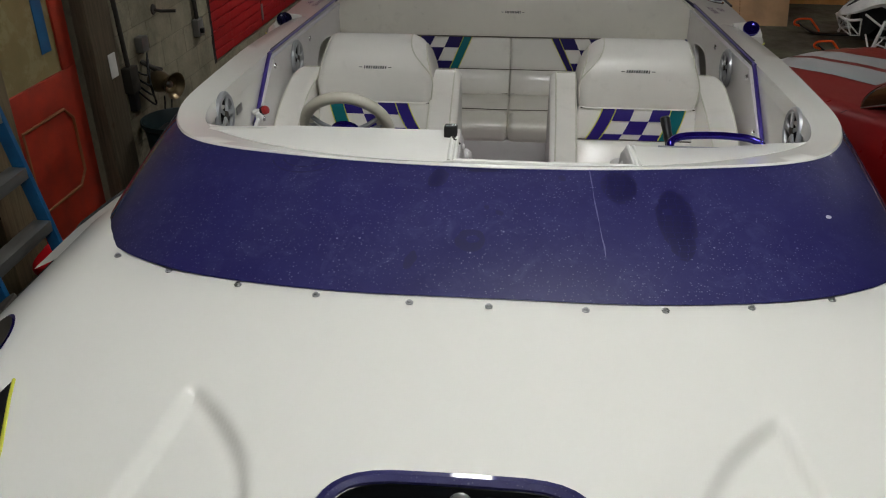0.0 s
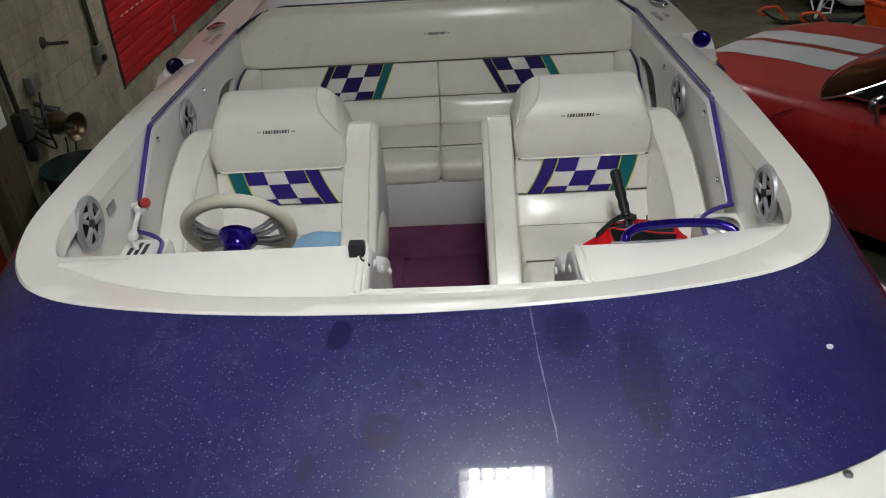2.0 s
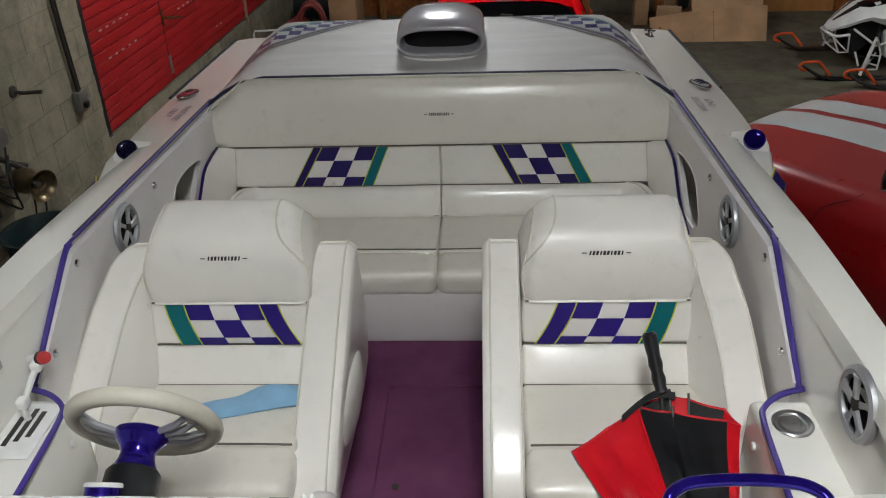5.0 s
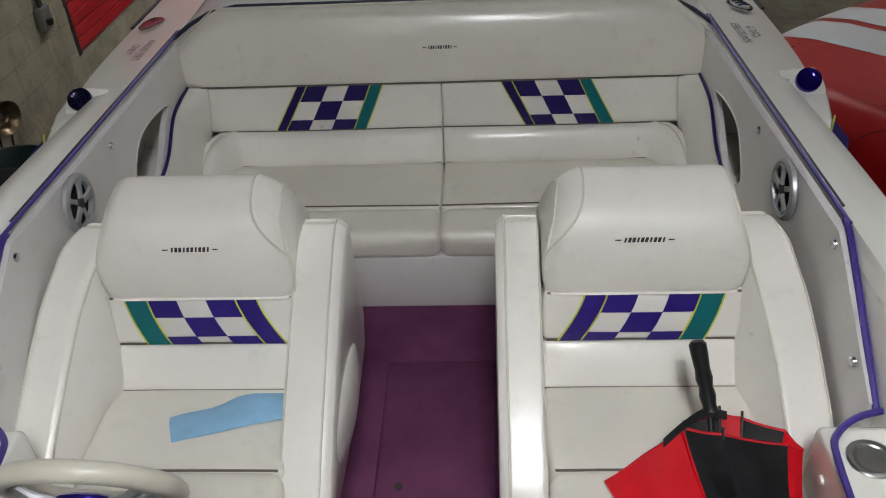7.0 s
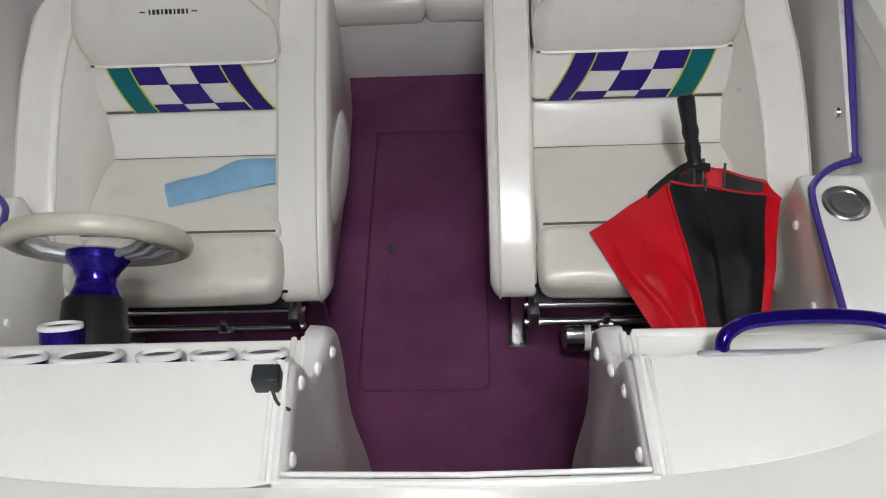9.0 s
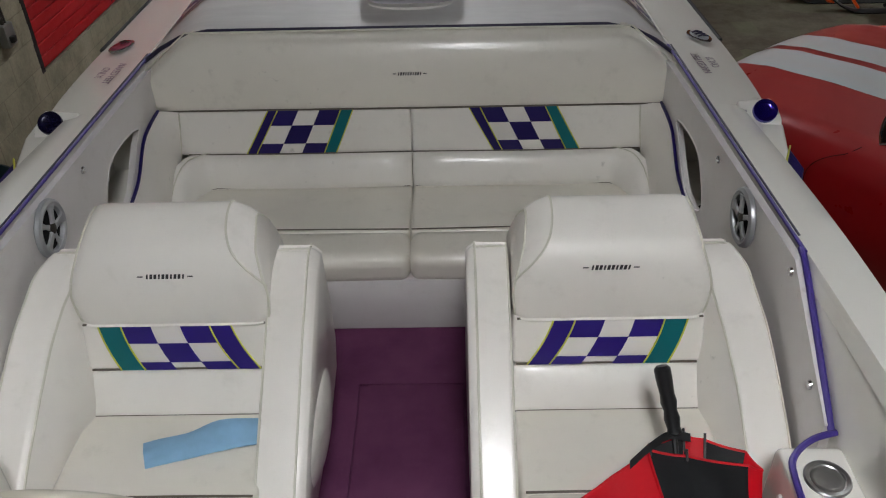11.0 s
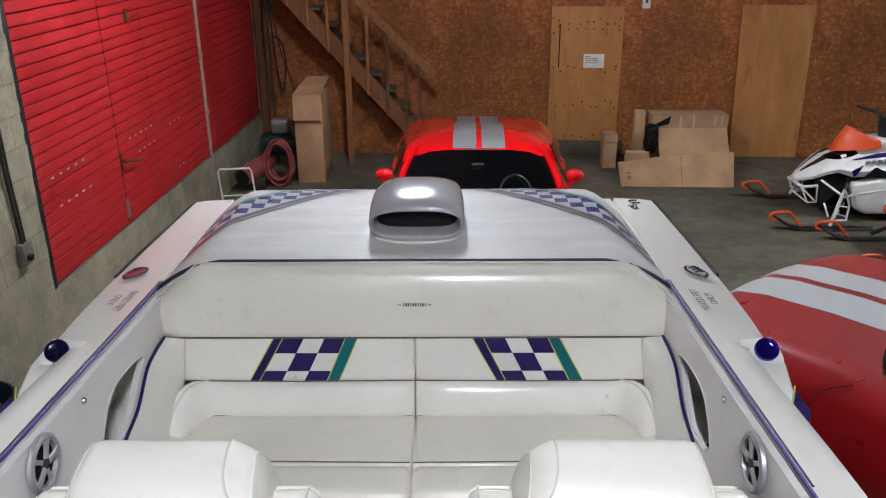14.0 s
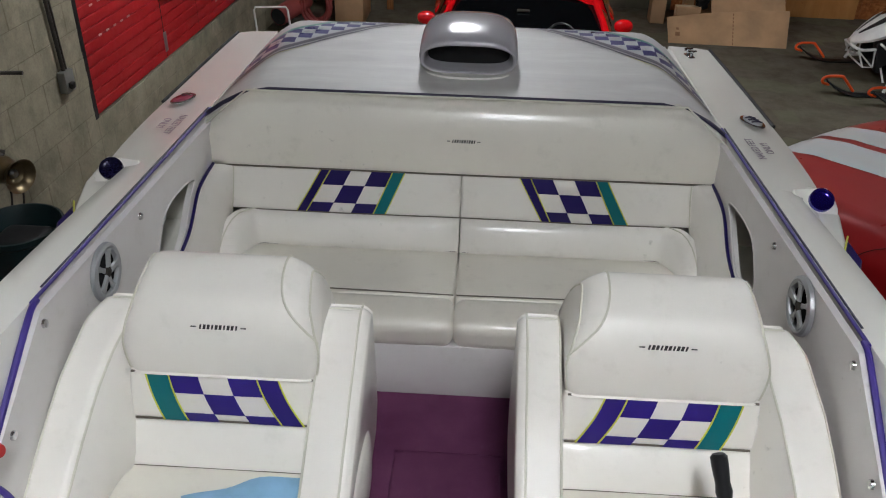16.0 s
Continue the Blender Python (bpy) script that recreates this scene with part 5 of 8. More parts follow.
def helm_chair(sx, label):
    """sx 1: built on the right; -1: mirrored to the left."""
    seat = thing("helm_chair", label, "chair", "upholstered helm chairs")
    X = lambda v: sx * v
    L = lambda a, b: (min(sx * a, sx * b), max(sx * a, sx * b))
    f0, f1 = L(0.305, 0.755)
    part("thigh_cushion", cushion(*L(0.297, 0.765), (2.742, 1.338), (2.893, 1.362), 0.104, 0.030, 0.006), CREAM_VINYL, seat)
    part("seat_cushion", cushion(*L(0.297, 0.77), (2.888, 1.358), (3.155, 1.341), 0.10, 0.012, 0.010), CREAM_VINYL, seat)
    part("lumbar_pad", cushion(*L(0.297, 0.766), (3.147, 1.340), (3.222, 1.431), 0.10, 0.012, 0.006), WHITE_VINYL, seat)
    a, b = Vector((0, 3.254, 1.555)), Vector((0, 3.221, 1.432))
    part("stripe_panel", cushion(*L(0.298, 0.766), (3.221, 1.432), (3.254, 1.556), 0.08, 0.010, 0.006), WHITE_VINYL, seat)
    xm, xh = 0.532, 0.234

    def at(x, v):
        p = a.lerp(b, v)
        u = (abs(x) - xm) / xh
        swell = 0.006 * max(0, 1 - u * u) * max(0, 1 - (2 * v - 1) ** 2)
        return Vector((x, p.y - swell, p.z + swell * 0.25))

    def pair(t0, t1, c0, c1):
        return ((X(t0), X(t1)), (X(c0), X(c1)))

    checker(seat, at, pair(0.397, 0.450, 0.333, 0.388), pair(0.450, 0.668, 0.388, 0.622), pair(0.668, 0.724, 0.622, 0.682), (0.40, 0.42, 0.18), PURPLE_VINYL, TEAL_VINYL, 0.35)

    # headrest: upright face, sloping crown, widest a third of the way up, and a leaf-shaped cheek facing the aisle
    prof = [(3.262, 1.5545), (3.248, 1.560), (3.244, 1.585), (3.246, 1.64), (3.257, 1.70), (3.290, 1.752), (3.355, 1.784), (3.425, 1.792), (3.46, 1.765), (3.475, 1.68), (3.47, 1.56)]
    ring_yz = smooth_ring(prof, 8)

    def head(u, y, z):
        """u runs from -1 at the aisle to 1 at the boat's side."""
        h = (z - 1.56) / 0.23
        half = 0.233 + 0.008 * math.sin(math.pi * min(1.0, max(0.0, h) * 1.3)) - 0.050 * max(0.0, h - 0.35) ** 1.15
        edge = max(0.0, (abs(u) - 0.84) / 0.16)
        k = 1 - 0.10 * edge ** 2.2
        yy, zz = 3.45 + (y - 3.45) * k, 1.555 + (z - 1.555) * (1 - 0.07 * edge ** 2.2)
        if u < 0:
            rise = step((h - 0.40) / 0.6)
            over = max(0.0, -u - (1.0 - 0.30 * rise)) / 0.30
            over = over * over / (over + 0.12)
            yy += 0.052 * over * max(0.0, min(1.0, (3.45 - yy) / 0.12))
            zz -= 0.034 * over * step((h - 0.6) / 0.4)
        return Vector((X(0.532 + half * u), yy, zz))

    us = [-1, -0.985, -0.96, -0.93, -0.90, -0.87, -0.84, -0.81, -0.78, -0.75, -0.72, -0.69, -0.66, -0.62, -0.55, -0.4, -0.2, 0, 0.2, 0.4, 0.55, 0.68, 0.78, 0.86, 0.92, 0.96, 1]
    part("headrest", loft([[head(u, y, z) for y, z in ring_yz] for u in us], True, True), WHITE_VINYL, seat, "", 50)

    def head_line(at_u, lo, hi):
        return [head(at_u((z - 1.56) / 0.23), y, z) + Vector((0, -0.0016, 0.0012)) for y, z in ring_yz[lo:hi]]

    for u in (-0.985, 0.975):
        part("piping", tube(head_line(lambda h: u, 8, 70), 0.0032, 6), PIPING, seat)
    part("piping", tube(head_line(lambda h: -1.0 + 0.30 * step((h - 0.40) / 0.6), 27, 62), 0.003, 6), PIPING, seat, "piped edge of the cheek")
    # Dark cords paint the shade where the chair pads meet.
    for y, z in ((2.8905, 1.3585), (3.152, 1.3405), (3.2235, 1.4325), (3.2525, 1.5570)):
        part("seam", tube([(X(0.306), y, z - 0.003), (X(0.40), y, z - 0.0015), (X(0.66), y, z - 0.0015), (X(0.760), y, z - 0.003)], 0.0030, 6), CREASE_SHADE, seat, "seam cord coloured dark as crease shade")
    mark(seat, 0.521 if sx > 0 else -0.527, 3.2545, 1.706 if sx > 0 else 1.699, 0.132, 0.0115, 8)

    # bolsters: a straight slope from beside the headrest down to a rounded nose
    side = [(3.466, 1.59), (3.455, 1.630), (3.425, 1.640), (3.37, 1.625), (3.30, 1.588), (3.21, 1.540), (3.12, 1.483), (3.02, 1.419), (2.93, 1.361), (2.86, 1.308), (2.815, 1.262), (2.796, 1.220), (2.815, 1.188), (2.9, 1.183), (3.466, 1.183)]
    ring = smooth_ring(side, 4)

    def bolster(name, inner, outer, lean, soft, pipes):
        def place(u, y, z):
            e = max(0.0, (-u - soft[0]) / (1 - soft[0])) if u < 0 else max(0.0, (u - soft[1]) / (1 - soft[1]))
            k = 1 - 0.075 * e ** 2.0
            yy, zz = (3.2 + (y - 3.2) * k if y < 3.4 else y), 1.36 + (z - 1.36) * k
            deep = min(1.0, max(0.0, 1.329 + 0.6475 * (yy - 2.883) - zz) / 0.16)
            w0 = inner(yy) - lean * deep
            w1 = outer(yy)
            return Vector((X(min(0.933, w0 + (w1 - w0) * (u + 1) / 2)), yy, zz))

        us = (-1, -0.97, -0.9, -0.8, -0.68, -0.56, -0.3, 0, 0.3, 0.6, 0.75, 0.87, 0.94, 1)
        part(name, loft([[place(u, y, z) for y, z in ring] for u in us], True, True), WHITE_VINYL, seat, "", 60)
        for u in pipes:
            pts = []
            for y, z in ring[:48]:
                p = place(u, y, z)
                d = Vector((p.y - 3.2, p.z - 1.30)).normalized() * 0.0018
                pts.append((p.x, p.y + d.x, p.z + d.y))
            part("piping", tube(pts, 0.0032, 6), PIPING, seat)
        top = [place(u, *ring[7]) + Vector((0, 0.0, 0.002)) for u in (pipes[0], pipes[0] * 0.5, 0, pipes[1] * 0.5, pipes[1])]
        part("piping", tube(top, 0.003, 6), PIPING, seat)

    near, far = (0.185, 0.291) if sx > 0 else (0.191, 0.309)
    bolster("inner_bolster", lambda y: near, lambda y: far, 0.0, (0.56, 0.9), (-0.58, 0.95))
    edge = [(2.75, 0.915), (3.02, 0.921), (3.13, 0.918), (3.24, 0.911), (3.36, 0.893), (3.41, 0.875), (3.47, 0.858)]
    if sx > 0:
        bolster("outer_bolster", lambda y: lerp_pairs([(2.8, 0.818), (3.1, 0.814), (3.3, 0.794), (3.45, 0.772)], y), lambda y: lerp_pairs(edge, y), 0.045, (0.86, 0.8), (-0.95, 0.93))
    else:
        bolster("outer_bolster", lambda y: lerp_pairs([(2.8, 0.842), (3.1, 0.837), (3.3, 0.826), (3.45, 0.79)], y), lambda y: lerp_pairs(edge, y) + 0.016, 0.075, (0.72, 0.8), (-0.97, 0.93))
    part("back_shell", slab([(3.44, 1.24), (3.48, 1.25), (3.485, 1.585), (3.45, 1.60)], *L(0.20, 0.885), 0.012, 2), GREY_VINYL, seat, "grey vinyl seat back")
    part("seat_pan", box((f0 - 0.02, 2.80, 1.17), (f1 + 0.02, 3.48, 1.245), 0.006), BLACK_PLASTIC, seat, "black seat pan")
    part("slide_rail", rod((X(0.265), 2.785, 1.115), (X(0.80), 2.785, 1.115), 0.011, 12), CHROME, seat, "chrome slide rail")
    part("slide_rail", rod((X(0.265), 2.815, 1.145), (X(0.80), 2.815, 1.145), 0.009, 12), CHROME, seat)
    part("rail_bracket", box((min(X(0.275), X(0.30)), 2.772, 1.10), (max(X(0.275), X(0.30)), 2.83, 1.168), 0.004), STEEL, seat, "steel rail bracket")
    part("adjuster", join(rod((X(0.44), 2.768, 1.125), (X(0.475), 2.768, 1.125), 0.010, 12), box((min(X(0.45), X(0.465)), 2.762, 1.12), (max(X(0.45), X(0.465)), 2.775, 1.165), 0.003)), STEEL, seat, "small steel adjuster catch")
    for x in (0.258, 0.79):
        for y in (2.875, 3.42):
            x = x + (0.0 if y < 3 else 0.06 if x < 0.5 else -0.06)
            leg = join(slab([(X(x) - 0.016, 0.896), (X(x) + 0.016, 0.896), (X(x) + 0.020, 1.235), (X(x) - 0.020, 1.235)], y + 0.012, y + 0.032, 0.003, 1, "y"), box((X(x) - 0.026, y - 0.025, 0.890), (X(x) + 0.026, y + 0.03, 0.898), 0.003))
            part("leg", leg, STEEL, seat, "chrome seat leg with foot plate")
            for dx in (-0.014, 0.014):
                part("bolt", lathe([(0, 0), (0.006, 0), (0.005, 0.004), (0, 0.005)], pose(X(x) + dx, y - 0.013, 0.898), 8), STEEL, seat)
    if sx < 0:
        rows = []
        for k in range(15):
            s = 0.01 + 0.98 * k / 14
            swell = math.sin(math.pi * s)
            rows.append([(-0.203 + 0.036 * swell ** 0.6 * math.cos(a), 3.365 - 0.41 * s, 1.290 + 0.095 * swell ** 0.45 * math.sin(a)) for a in [2 * math.pi * j / 20 for j in range(20)]])
        part("side_pouch", loft(rows, True, True), WHITE_VINYL, seat, "padded crescent side pouch", 60)


def smooth_ring(pts, n=4):
    return [(p.x, p.y) for p in smooth_line([(a, b, 0) for a, b in pts], n, True)]


helm_chair(-1, "white vinyl helm chair with purple and teal checks")
helm_chair(1, "white vinyl passenger chair with purple and teal checks")


def bench():
    b = thing("rear_bench", "white vinyl rear bench with checkered purple stripes", "bench")
    part("base_panel", box((-0.93, 3.972, 0.89), (0.93, 4.02, 1.112), 0.006), GREY_VINYL, b, "lilac-grey vinyl seat base")
    for x0, x1 in ((-0.905, 0.0035), (0.0085, 0.915)):
        part("front_roll", cushion(x0, x1, (3.956, 1.212), (4.112, 1.232), 0.118, 0.036, 0.006), CREAM_VINYL, b)
        part("seat_pad", cushion(x0, x1, (4.108, 1.228), (4.445, 1.205), 0.09, 0.012, 0.008), CREAM_VINYL, b)
        part("back_panel", cushion(max(x0, -0.876), min(x1, 0.880), (4.486, 1.328), (4.506, 1.502), 0.08, 0.010, 0.005), WHITE_VINYL, b)
        # Cord in the crease colour paints shade below the back panel.
        part("welt", tube([(x0 + 0.06 if x0 < -0.5 else x0, 4.484, 1.3315), ((x0 + x1) / 2, 4.479, 1.3315), (x1 - 0.05 if x1 > 0.5 else x1, 4.484, 1.3315)], 0.0025, 6), CREASE_SHADE, b)

    def at(c, h):
        def f(x, v):
            u = (x - c) / h
            s = 0.005 * max(0, 1 - u * u) * max(0, 1 - (2 * v - 1) ** 2)
            return Vector((x, 4.506 - 0.020 * v - s, 1.502 - 0.171 * v))
        return f

    checker(b, at(-0.425, 0.43), ((-0.523, -0.487), (-0.622, -0.585)), ((-0.487, -0.253), (-0.585, -0.328)), ((-0.253, -0.207), (-0.328, -0.282)), (0.34, 0.42, 0.24), DARK_PURPLE_VINYL, TEAL_VINYL, 0.0, check=DARK_PURPLE_VINYL)
    checker(b, at(0.44, 0.43), ((0.221, 0.262), (0.314, 0.348)), ((0.262, 0.503), (0.348, 0.588)), ((0.503, 0.547), (0.588, 0.640)), (0.34, 0.42, 0.24), DARK_PURPLE_VINYL, TEAL_VINYL, 0.0, check=DARK_PURPLE_VINYL)
    # tall back cushion with cut top corners
    rows = []
    for j in range(41):
        x = -0.975 + 1.96 * j / 40
        e = abs(x - 0.005)
        top = 1.774 if e < 0.80 else 1.774 - (e - 0.80) / 0.18 * 0.125
        pinch = 0.012 * max(0.0, (e - 0.93) / 0.05)
        rows.append([(x, 4.507 + pinch, 1.505 + pinch), (x, 4.503 + pinch, 1.53), (x, 4.506 + pinch, 1.6), (x, 4.512 + pinch, min(1.66, top - 0.05)), (x, 4.530 + pinch, top - 0.035), (x, 4.556, top - 0.013), (x, 4.59, top - 0.003), (x, 4.63, top - 0.006), (x, 4.66, top - 0.03), (x, 4.66, 1.5)])
    for row in rows:
        for k, p in enumerate(row):
            z = p[2]
            lim = 0.935 + max(0.0, (z - 1.5)) * 0.30
            row[k] = (max(-lim, min(lim, p[0])), p[1], z)
    part("back_cushion", loft(rows, True, True), CREAM_VINYL, b, "tall cream back cushion", 60)
    # Crease shade under the back cushion, painted as a dark cord.
    part("seam", tube([(-0.93, 4.503, 1.505), (0, 4.500, 1.505), (0.935, 4.503, 1.505)], 0.0035, 6), CREASE_SHADE, b)
    part("piping", tube([(-0.93, 4.505, 1.51), (-0.955, 4.51, 1.58), (-0.972, 4.52, 1.64), (-0.80, 4.585, 1.773), (0.0, 4.587, 1.774), (0.81, 4.585, 1.773), (0.978, 4.52, 1.64), (0.96, 4.51, 1.58), (0.935, 4.505, 1.51)], 0.0035, 6), PIPING, b)
    mark(b, 0.008, 4.5075, 1.637, 0.122, 0.012, 0)
    for x in (-0.45, 0.46):
        for y, z in ((4.110, 1.2335), (4.437, 1.2125)):
            w = 0.45
            # Dark cord paints the shade between the seat pads.
            part("seam", tube([(x - w, y, z - 0.002), (x, y, z + 0.003), (x + w, y, z - 0.002)], 0.0024, 6), CREASE_SHADE, b)
    for sx in (-1, 1):
        # side wing: a padded face turning from the back panel out to the cord on the side panel
        near = smooth_line([(0.853, 4.497, 1.502), (0.860, 4.488, 1.42), (0.872, 4.474, 1.325), (0.873, 4.36, 1.24), (0.885, 4.15, 1.20), (0.89, 3.99, 1.18)], 5)
        far = smooth_line([(0.934, 4.505, 1.506), (0.934, 4.40, 1.505), (0.934, 4.30, 1.485), (0.934, 4.18, 1.405), (0.934, 4.07, 1.375), (0.934, 3.99, 1.35)], 5)
        rows = []
        for k in range(9):
            t = k / 8
            rows.append([p.lerp(q, t) + Vector((-0.010, -0.012, 0.008)) * math.sin(math.pi * t) for p, q in zip(near, far)])
        bm = loft([[(sx * p.x, p.y, p.z) for p in row] for row in rows])
        part("side_wing", thick(bm, 0.006), WHITE_VINYL, b, "padded side wing", 60)
        part("wing_cord", tube([(sx * (p.x - 0.002), p.y, p.z) for p in far], 0.007, 8), DARK_PURPLE_VINYL, b, "dark violet trim cord")
        part("welt", tube([(sx * p.x, p.y - 0.002, p.z) for p in near], 0.003, 6), PIPING, b)
        # the lumbar roll: straight along the back, then swept round the corner and forward over the seat pad
        prof = [(0.135, 1.20), (0.052, 1.20), (0.046, 1.212), (0.046, 1.235), (0.056, 1.275), (0.072, 1.308), (0.090, 1.326), (0.108, 1.333), (0.135, 1.330)]
        gap = 0.002 if sx > 0 else -0.010
        rows = [[(sx * (gap + 0.006), 4.384 + r + 0.006 * (r < 0.12), z - 0.004 * (z > 1.22)) for r, z in prof]]
        for x in (gap + 0.014, 0.12, 0.25, 0.38, 0.5, 0.62):
            swell = 0.004 * math.sin(math.pi * x / 0.75)
            rows.append([(sx * x, 4.384 + r - swell * (1.21 < z < 1.33), z) for r, z in prof])
        for ang, run in ((0, 0), (9, 0), (18, 0), (27, 0), (36, 0), (45, 0), (54, 0), (60, 0), (64, 0.03), (67, 0.06), (70, 0.09), (72, 0.115), (74, 0.135)):
            c, q = math.cos(radians(ang)), math.sin(radians(ang))
            low = 1 - 0.75 * (max(run, 0) / 0.135) ** 1.8
            rows.append([(sx * min(0.742 + r * q + c * run, 0.892), 4.384 + r * c - q * run, 1.20 + (z - 1.20) * low) for r, z in prof])
        part("lumbar_roll", loft(rows, False, True), WHITE_VINYL, b, "", 60)
        # Dark cord paints the shade at the roll's foot.
        part("seam", tube([Vector(row[1]) + Vector((0, -0.004, 0.012)) for row in rows[1:]], 0.0026, 6), CREASE_SHADE, b)
        part("welt", tube([Vector(row[7]) + Vector((0, -0.001, 0.001)) for row in rows[6:]], 0.0024, 6), PIPING, b)


bench()


# ---- engine hatch and scoop ----
def hatch_z(x, y):
    ys = [4.60, 4.72, 4.9, 5.1, 5.2, 5.3, 5.4, 5.5, 5.9]
    zs = [1.772, 1.784, 1.805, 1.823, 1.827, 1.821, 1.797, 1.755, 1.585]
    for k in range(8):
        if y <= ys[k + 1]:
            break
    zc = zs[k] + (zs[k + 1] - zs[k]) * max(0, min(1, (y - ys[k]) / (ys[k + 1] - ys[k])))
    e = abs(x)
    s = max(0.0, min(1.0, (e - 0.74) / 0.24))
    return zc - (zc - sheer(y) + 0.012) * s ** 1.6


def engine_hatch():
    h = thing("engine_hatch", "pearl grey engine hatch with checkered graphics", "hatch")
    rows = []
    for k in range(34):
        y = 4.602 + 1.298 * k / 33
        row = []
        for j in range(45):
            u = j / 22 - 1
            x = 0.98 * math.copysign(abs(u) ** 0.8, u)
            row.append((x, y, hatch_z(x, y)))
        rows.append(row)
    part("cover", thick(loft(rows), 0.02), PEARL_GEL, h)
    edge = [(x, 4.60, hatch_z(x, 4.61) + 0.001) for x in (-0.975, -0.9, -0.82, -0.72, -0.6, -0.3, 0, 0.3, 0.6, 0.72, 0.82, 0.9, 0.975)]
    part("front_seal", tube(edge, 0.008, 8), DARK_TRIM, h, "dark violet edge seal")

    def cell(pts, mat, lift=0.002, name="graphic", n=4):
        (ax, ay), (bx, by), (cx, cy), (dx, dy) = pts
        rows = []
        for i in range(5):
            s = i / 4
            row = []
            for j in range(n + 1):
                t = j / n
                x = (ax * (1 - t) + bx * t) * (1 - s) + (dx * (1 - t) + cx * t) * s
                y = (ay * (1 - t) + by * t) * (1 - s) + (dy * (1 - t) + cy * t) * s
                row.append((x, y, hatch_z(x, y) + lift))
            rows.append(row)
        part(name, loft(rows), mat, h)

    greyline = tone("grey_pinstripe", srgb(120, 116, 124), 0.35)
    pale = tone("pale_purple_check", srgb(72, 68, 122), 0.3)
    teal = tone("pale_teal_line", srgb(104, 160, 146), 0.3)
    white = tone("white_check", srgb(206, 209, 206), 0.3)
    yellow = tone("pale_yellow_line", srgb(190, 186, 120), 0.35)
    for sx in (-1, 1):
        C, A = Vector((0.90, 4.80)), Vector((0.20, 5.40))
        d = A - C
        nrm = Vector((0.52, 0.30)).normalized()

        def P(u, v):
            q = C + d * u + nrm * v
            return (sx * min(q.x, 0.972), min(q.y, 5.75))

        cell([P(-0.05, -0.012), P(1.02, -0.012), P(1.02, -0.002), P(-0.05, -0.002)], greyline, 0.003, n=40)
        cell([P(-0.05, 0.008), P(1.02, 0.008), P(1.02, 0.034), P(-0.05, 0.034)], greyline, 0.003, n=40)
        def along(v, x):
            """The y at which the line v of the band crosses x."""
            return C.y + 0.6 * (C.x + nrm.x * v - x) / 0.7 + nrm.y * v

        for c in range(-1, 16):
            for r in range(22):
                x0, y0 = 0.966 - 0.056 * (c + 1) - 0.004 * r, 4.62 + 0.050 * r
                rows = []
                for k in range(6):
                    x = x0 + 0.056 * k / 5
                    lo, hi = max(y0, along(0.042, x)), min(y0 + 0.050, along(0.190, x), 5.75)
                    if hi - lo > 0.001 and 0.15 < x < 0.968:
                        rows.append([(sx * x, lo + (hi - lo) * q / 4, hatch_z(x, lo + (hi - lo) * q / 4) + 0.002) for q in range(5)])
                if len(rows) > 1:
                    part("check", loft(rows), pale if (r + c) % 2 else white, h)
        cell([P(0.06, 0.194), P(1.1, 0.194), P(1.1, 0.226), P(0.06, 0.226)], teal, 0.003, n=40)
        cell([P(-0.12, -0.018), P(0.35, -0.018), P(0.35, -0.014), P(-0.12, -0.014)], yellow, 0.003, n=30)
    # scoop: a rounded cowl with its mouth towards the cockpit
    s = thing("air_scoop", "glossy pearl grey engine air scoop, mouth closed by a dark sheet", "air scoop")
    rows = []
    stations = [(4.785, 0.183, 1.793, 1.910), (4.795, 0.187, 1.793, 1.924), (4.84, 0.188, 1.80, 1.942), (4.92, 0.19, 1.80, 1.955), (5.02, 0.188, 1.80, 1.957), (5.14, 0.18, 1.80, 1.937), (5.28, 0.17, 1.80, 1.893), (5.40, 0.155, 1.79, 1.845), (5.50, 0.13, 1.74, 1.80)]
    seg = 36

    def ring(y, w, z0, z1, k=1.0, flat=0.75):
        zc, hh = (z0 + z1) / 2, (z1 - z0) / 2
        out = []
        for j in range(seg):
            a = 2 * math.pi * j / seg
            c, q = math.cos(a), math.sin(a)
            x = 0.008 + w * k * math.copysign(abs(c) ** 0.55, c)
            z = zc + hh * k * math.copysign(abs(q) ** flat, q)
            if q > 0:
                x = 0.008 + (x - 0.008) * (1 - 0.19 * q ** 1.4)
            out.append((x, y, z))
        return out

    body = [ring(4.99, 0.16, 1.812, 1.895, 0.9, 0.6), ring(4.83, 0.168, 1.806, 1.897, 0.98, 0.6), ring(4.80, 0.170, 1.804, 1.898, 1.0, 0.6), ring(4.787, 0.174, 1.800, 1.903, 1.0, 0.62)] + [ring(*st) for st in stations]
    part("cowl", loft(body, True, True), SCOOP_GEL, s, "", 60)
    # A dark sheet closes the mouth and paints the shade inside.
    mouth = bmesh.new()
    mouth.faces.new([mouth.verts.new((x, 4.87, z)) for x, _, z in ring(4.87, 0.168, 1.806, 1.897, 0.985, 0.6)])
    part("mouth", mouth, DARK_VOID, s, "dark sheet painted as the mouth's shade")
    lip = [(0.008 + 0.160 * math.cos(a), 4.80 - 0.058 * math.sin(a), 1.796) for a in [math.pi * k / 12 for k in range(13)]]
    bm = bmesh.new()
    bm.faces.new([bm.verts.new(p) for p in lip])
    r = bmesh.ops.extrude_face_region(bm, geom=bm.faces[:])
    for v in r["geom"]:
        if isinstance(v, bmesh.types.BMVert):
            v.co.z -= 0.025
    part("lower_lip", bm, WHITE_GEL, s, "rounded lower lip")


engine_hatch()


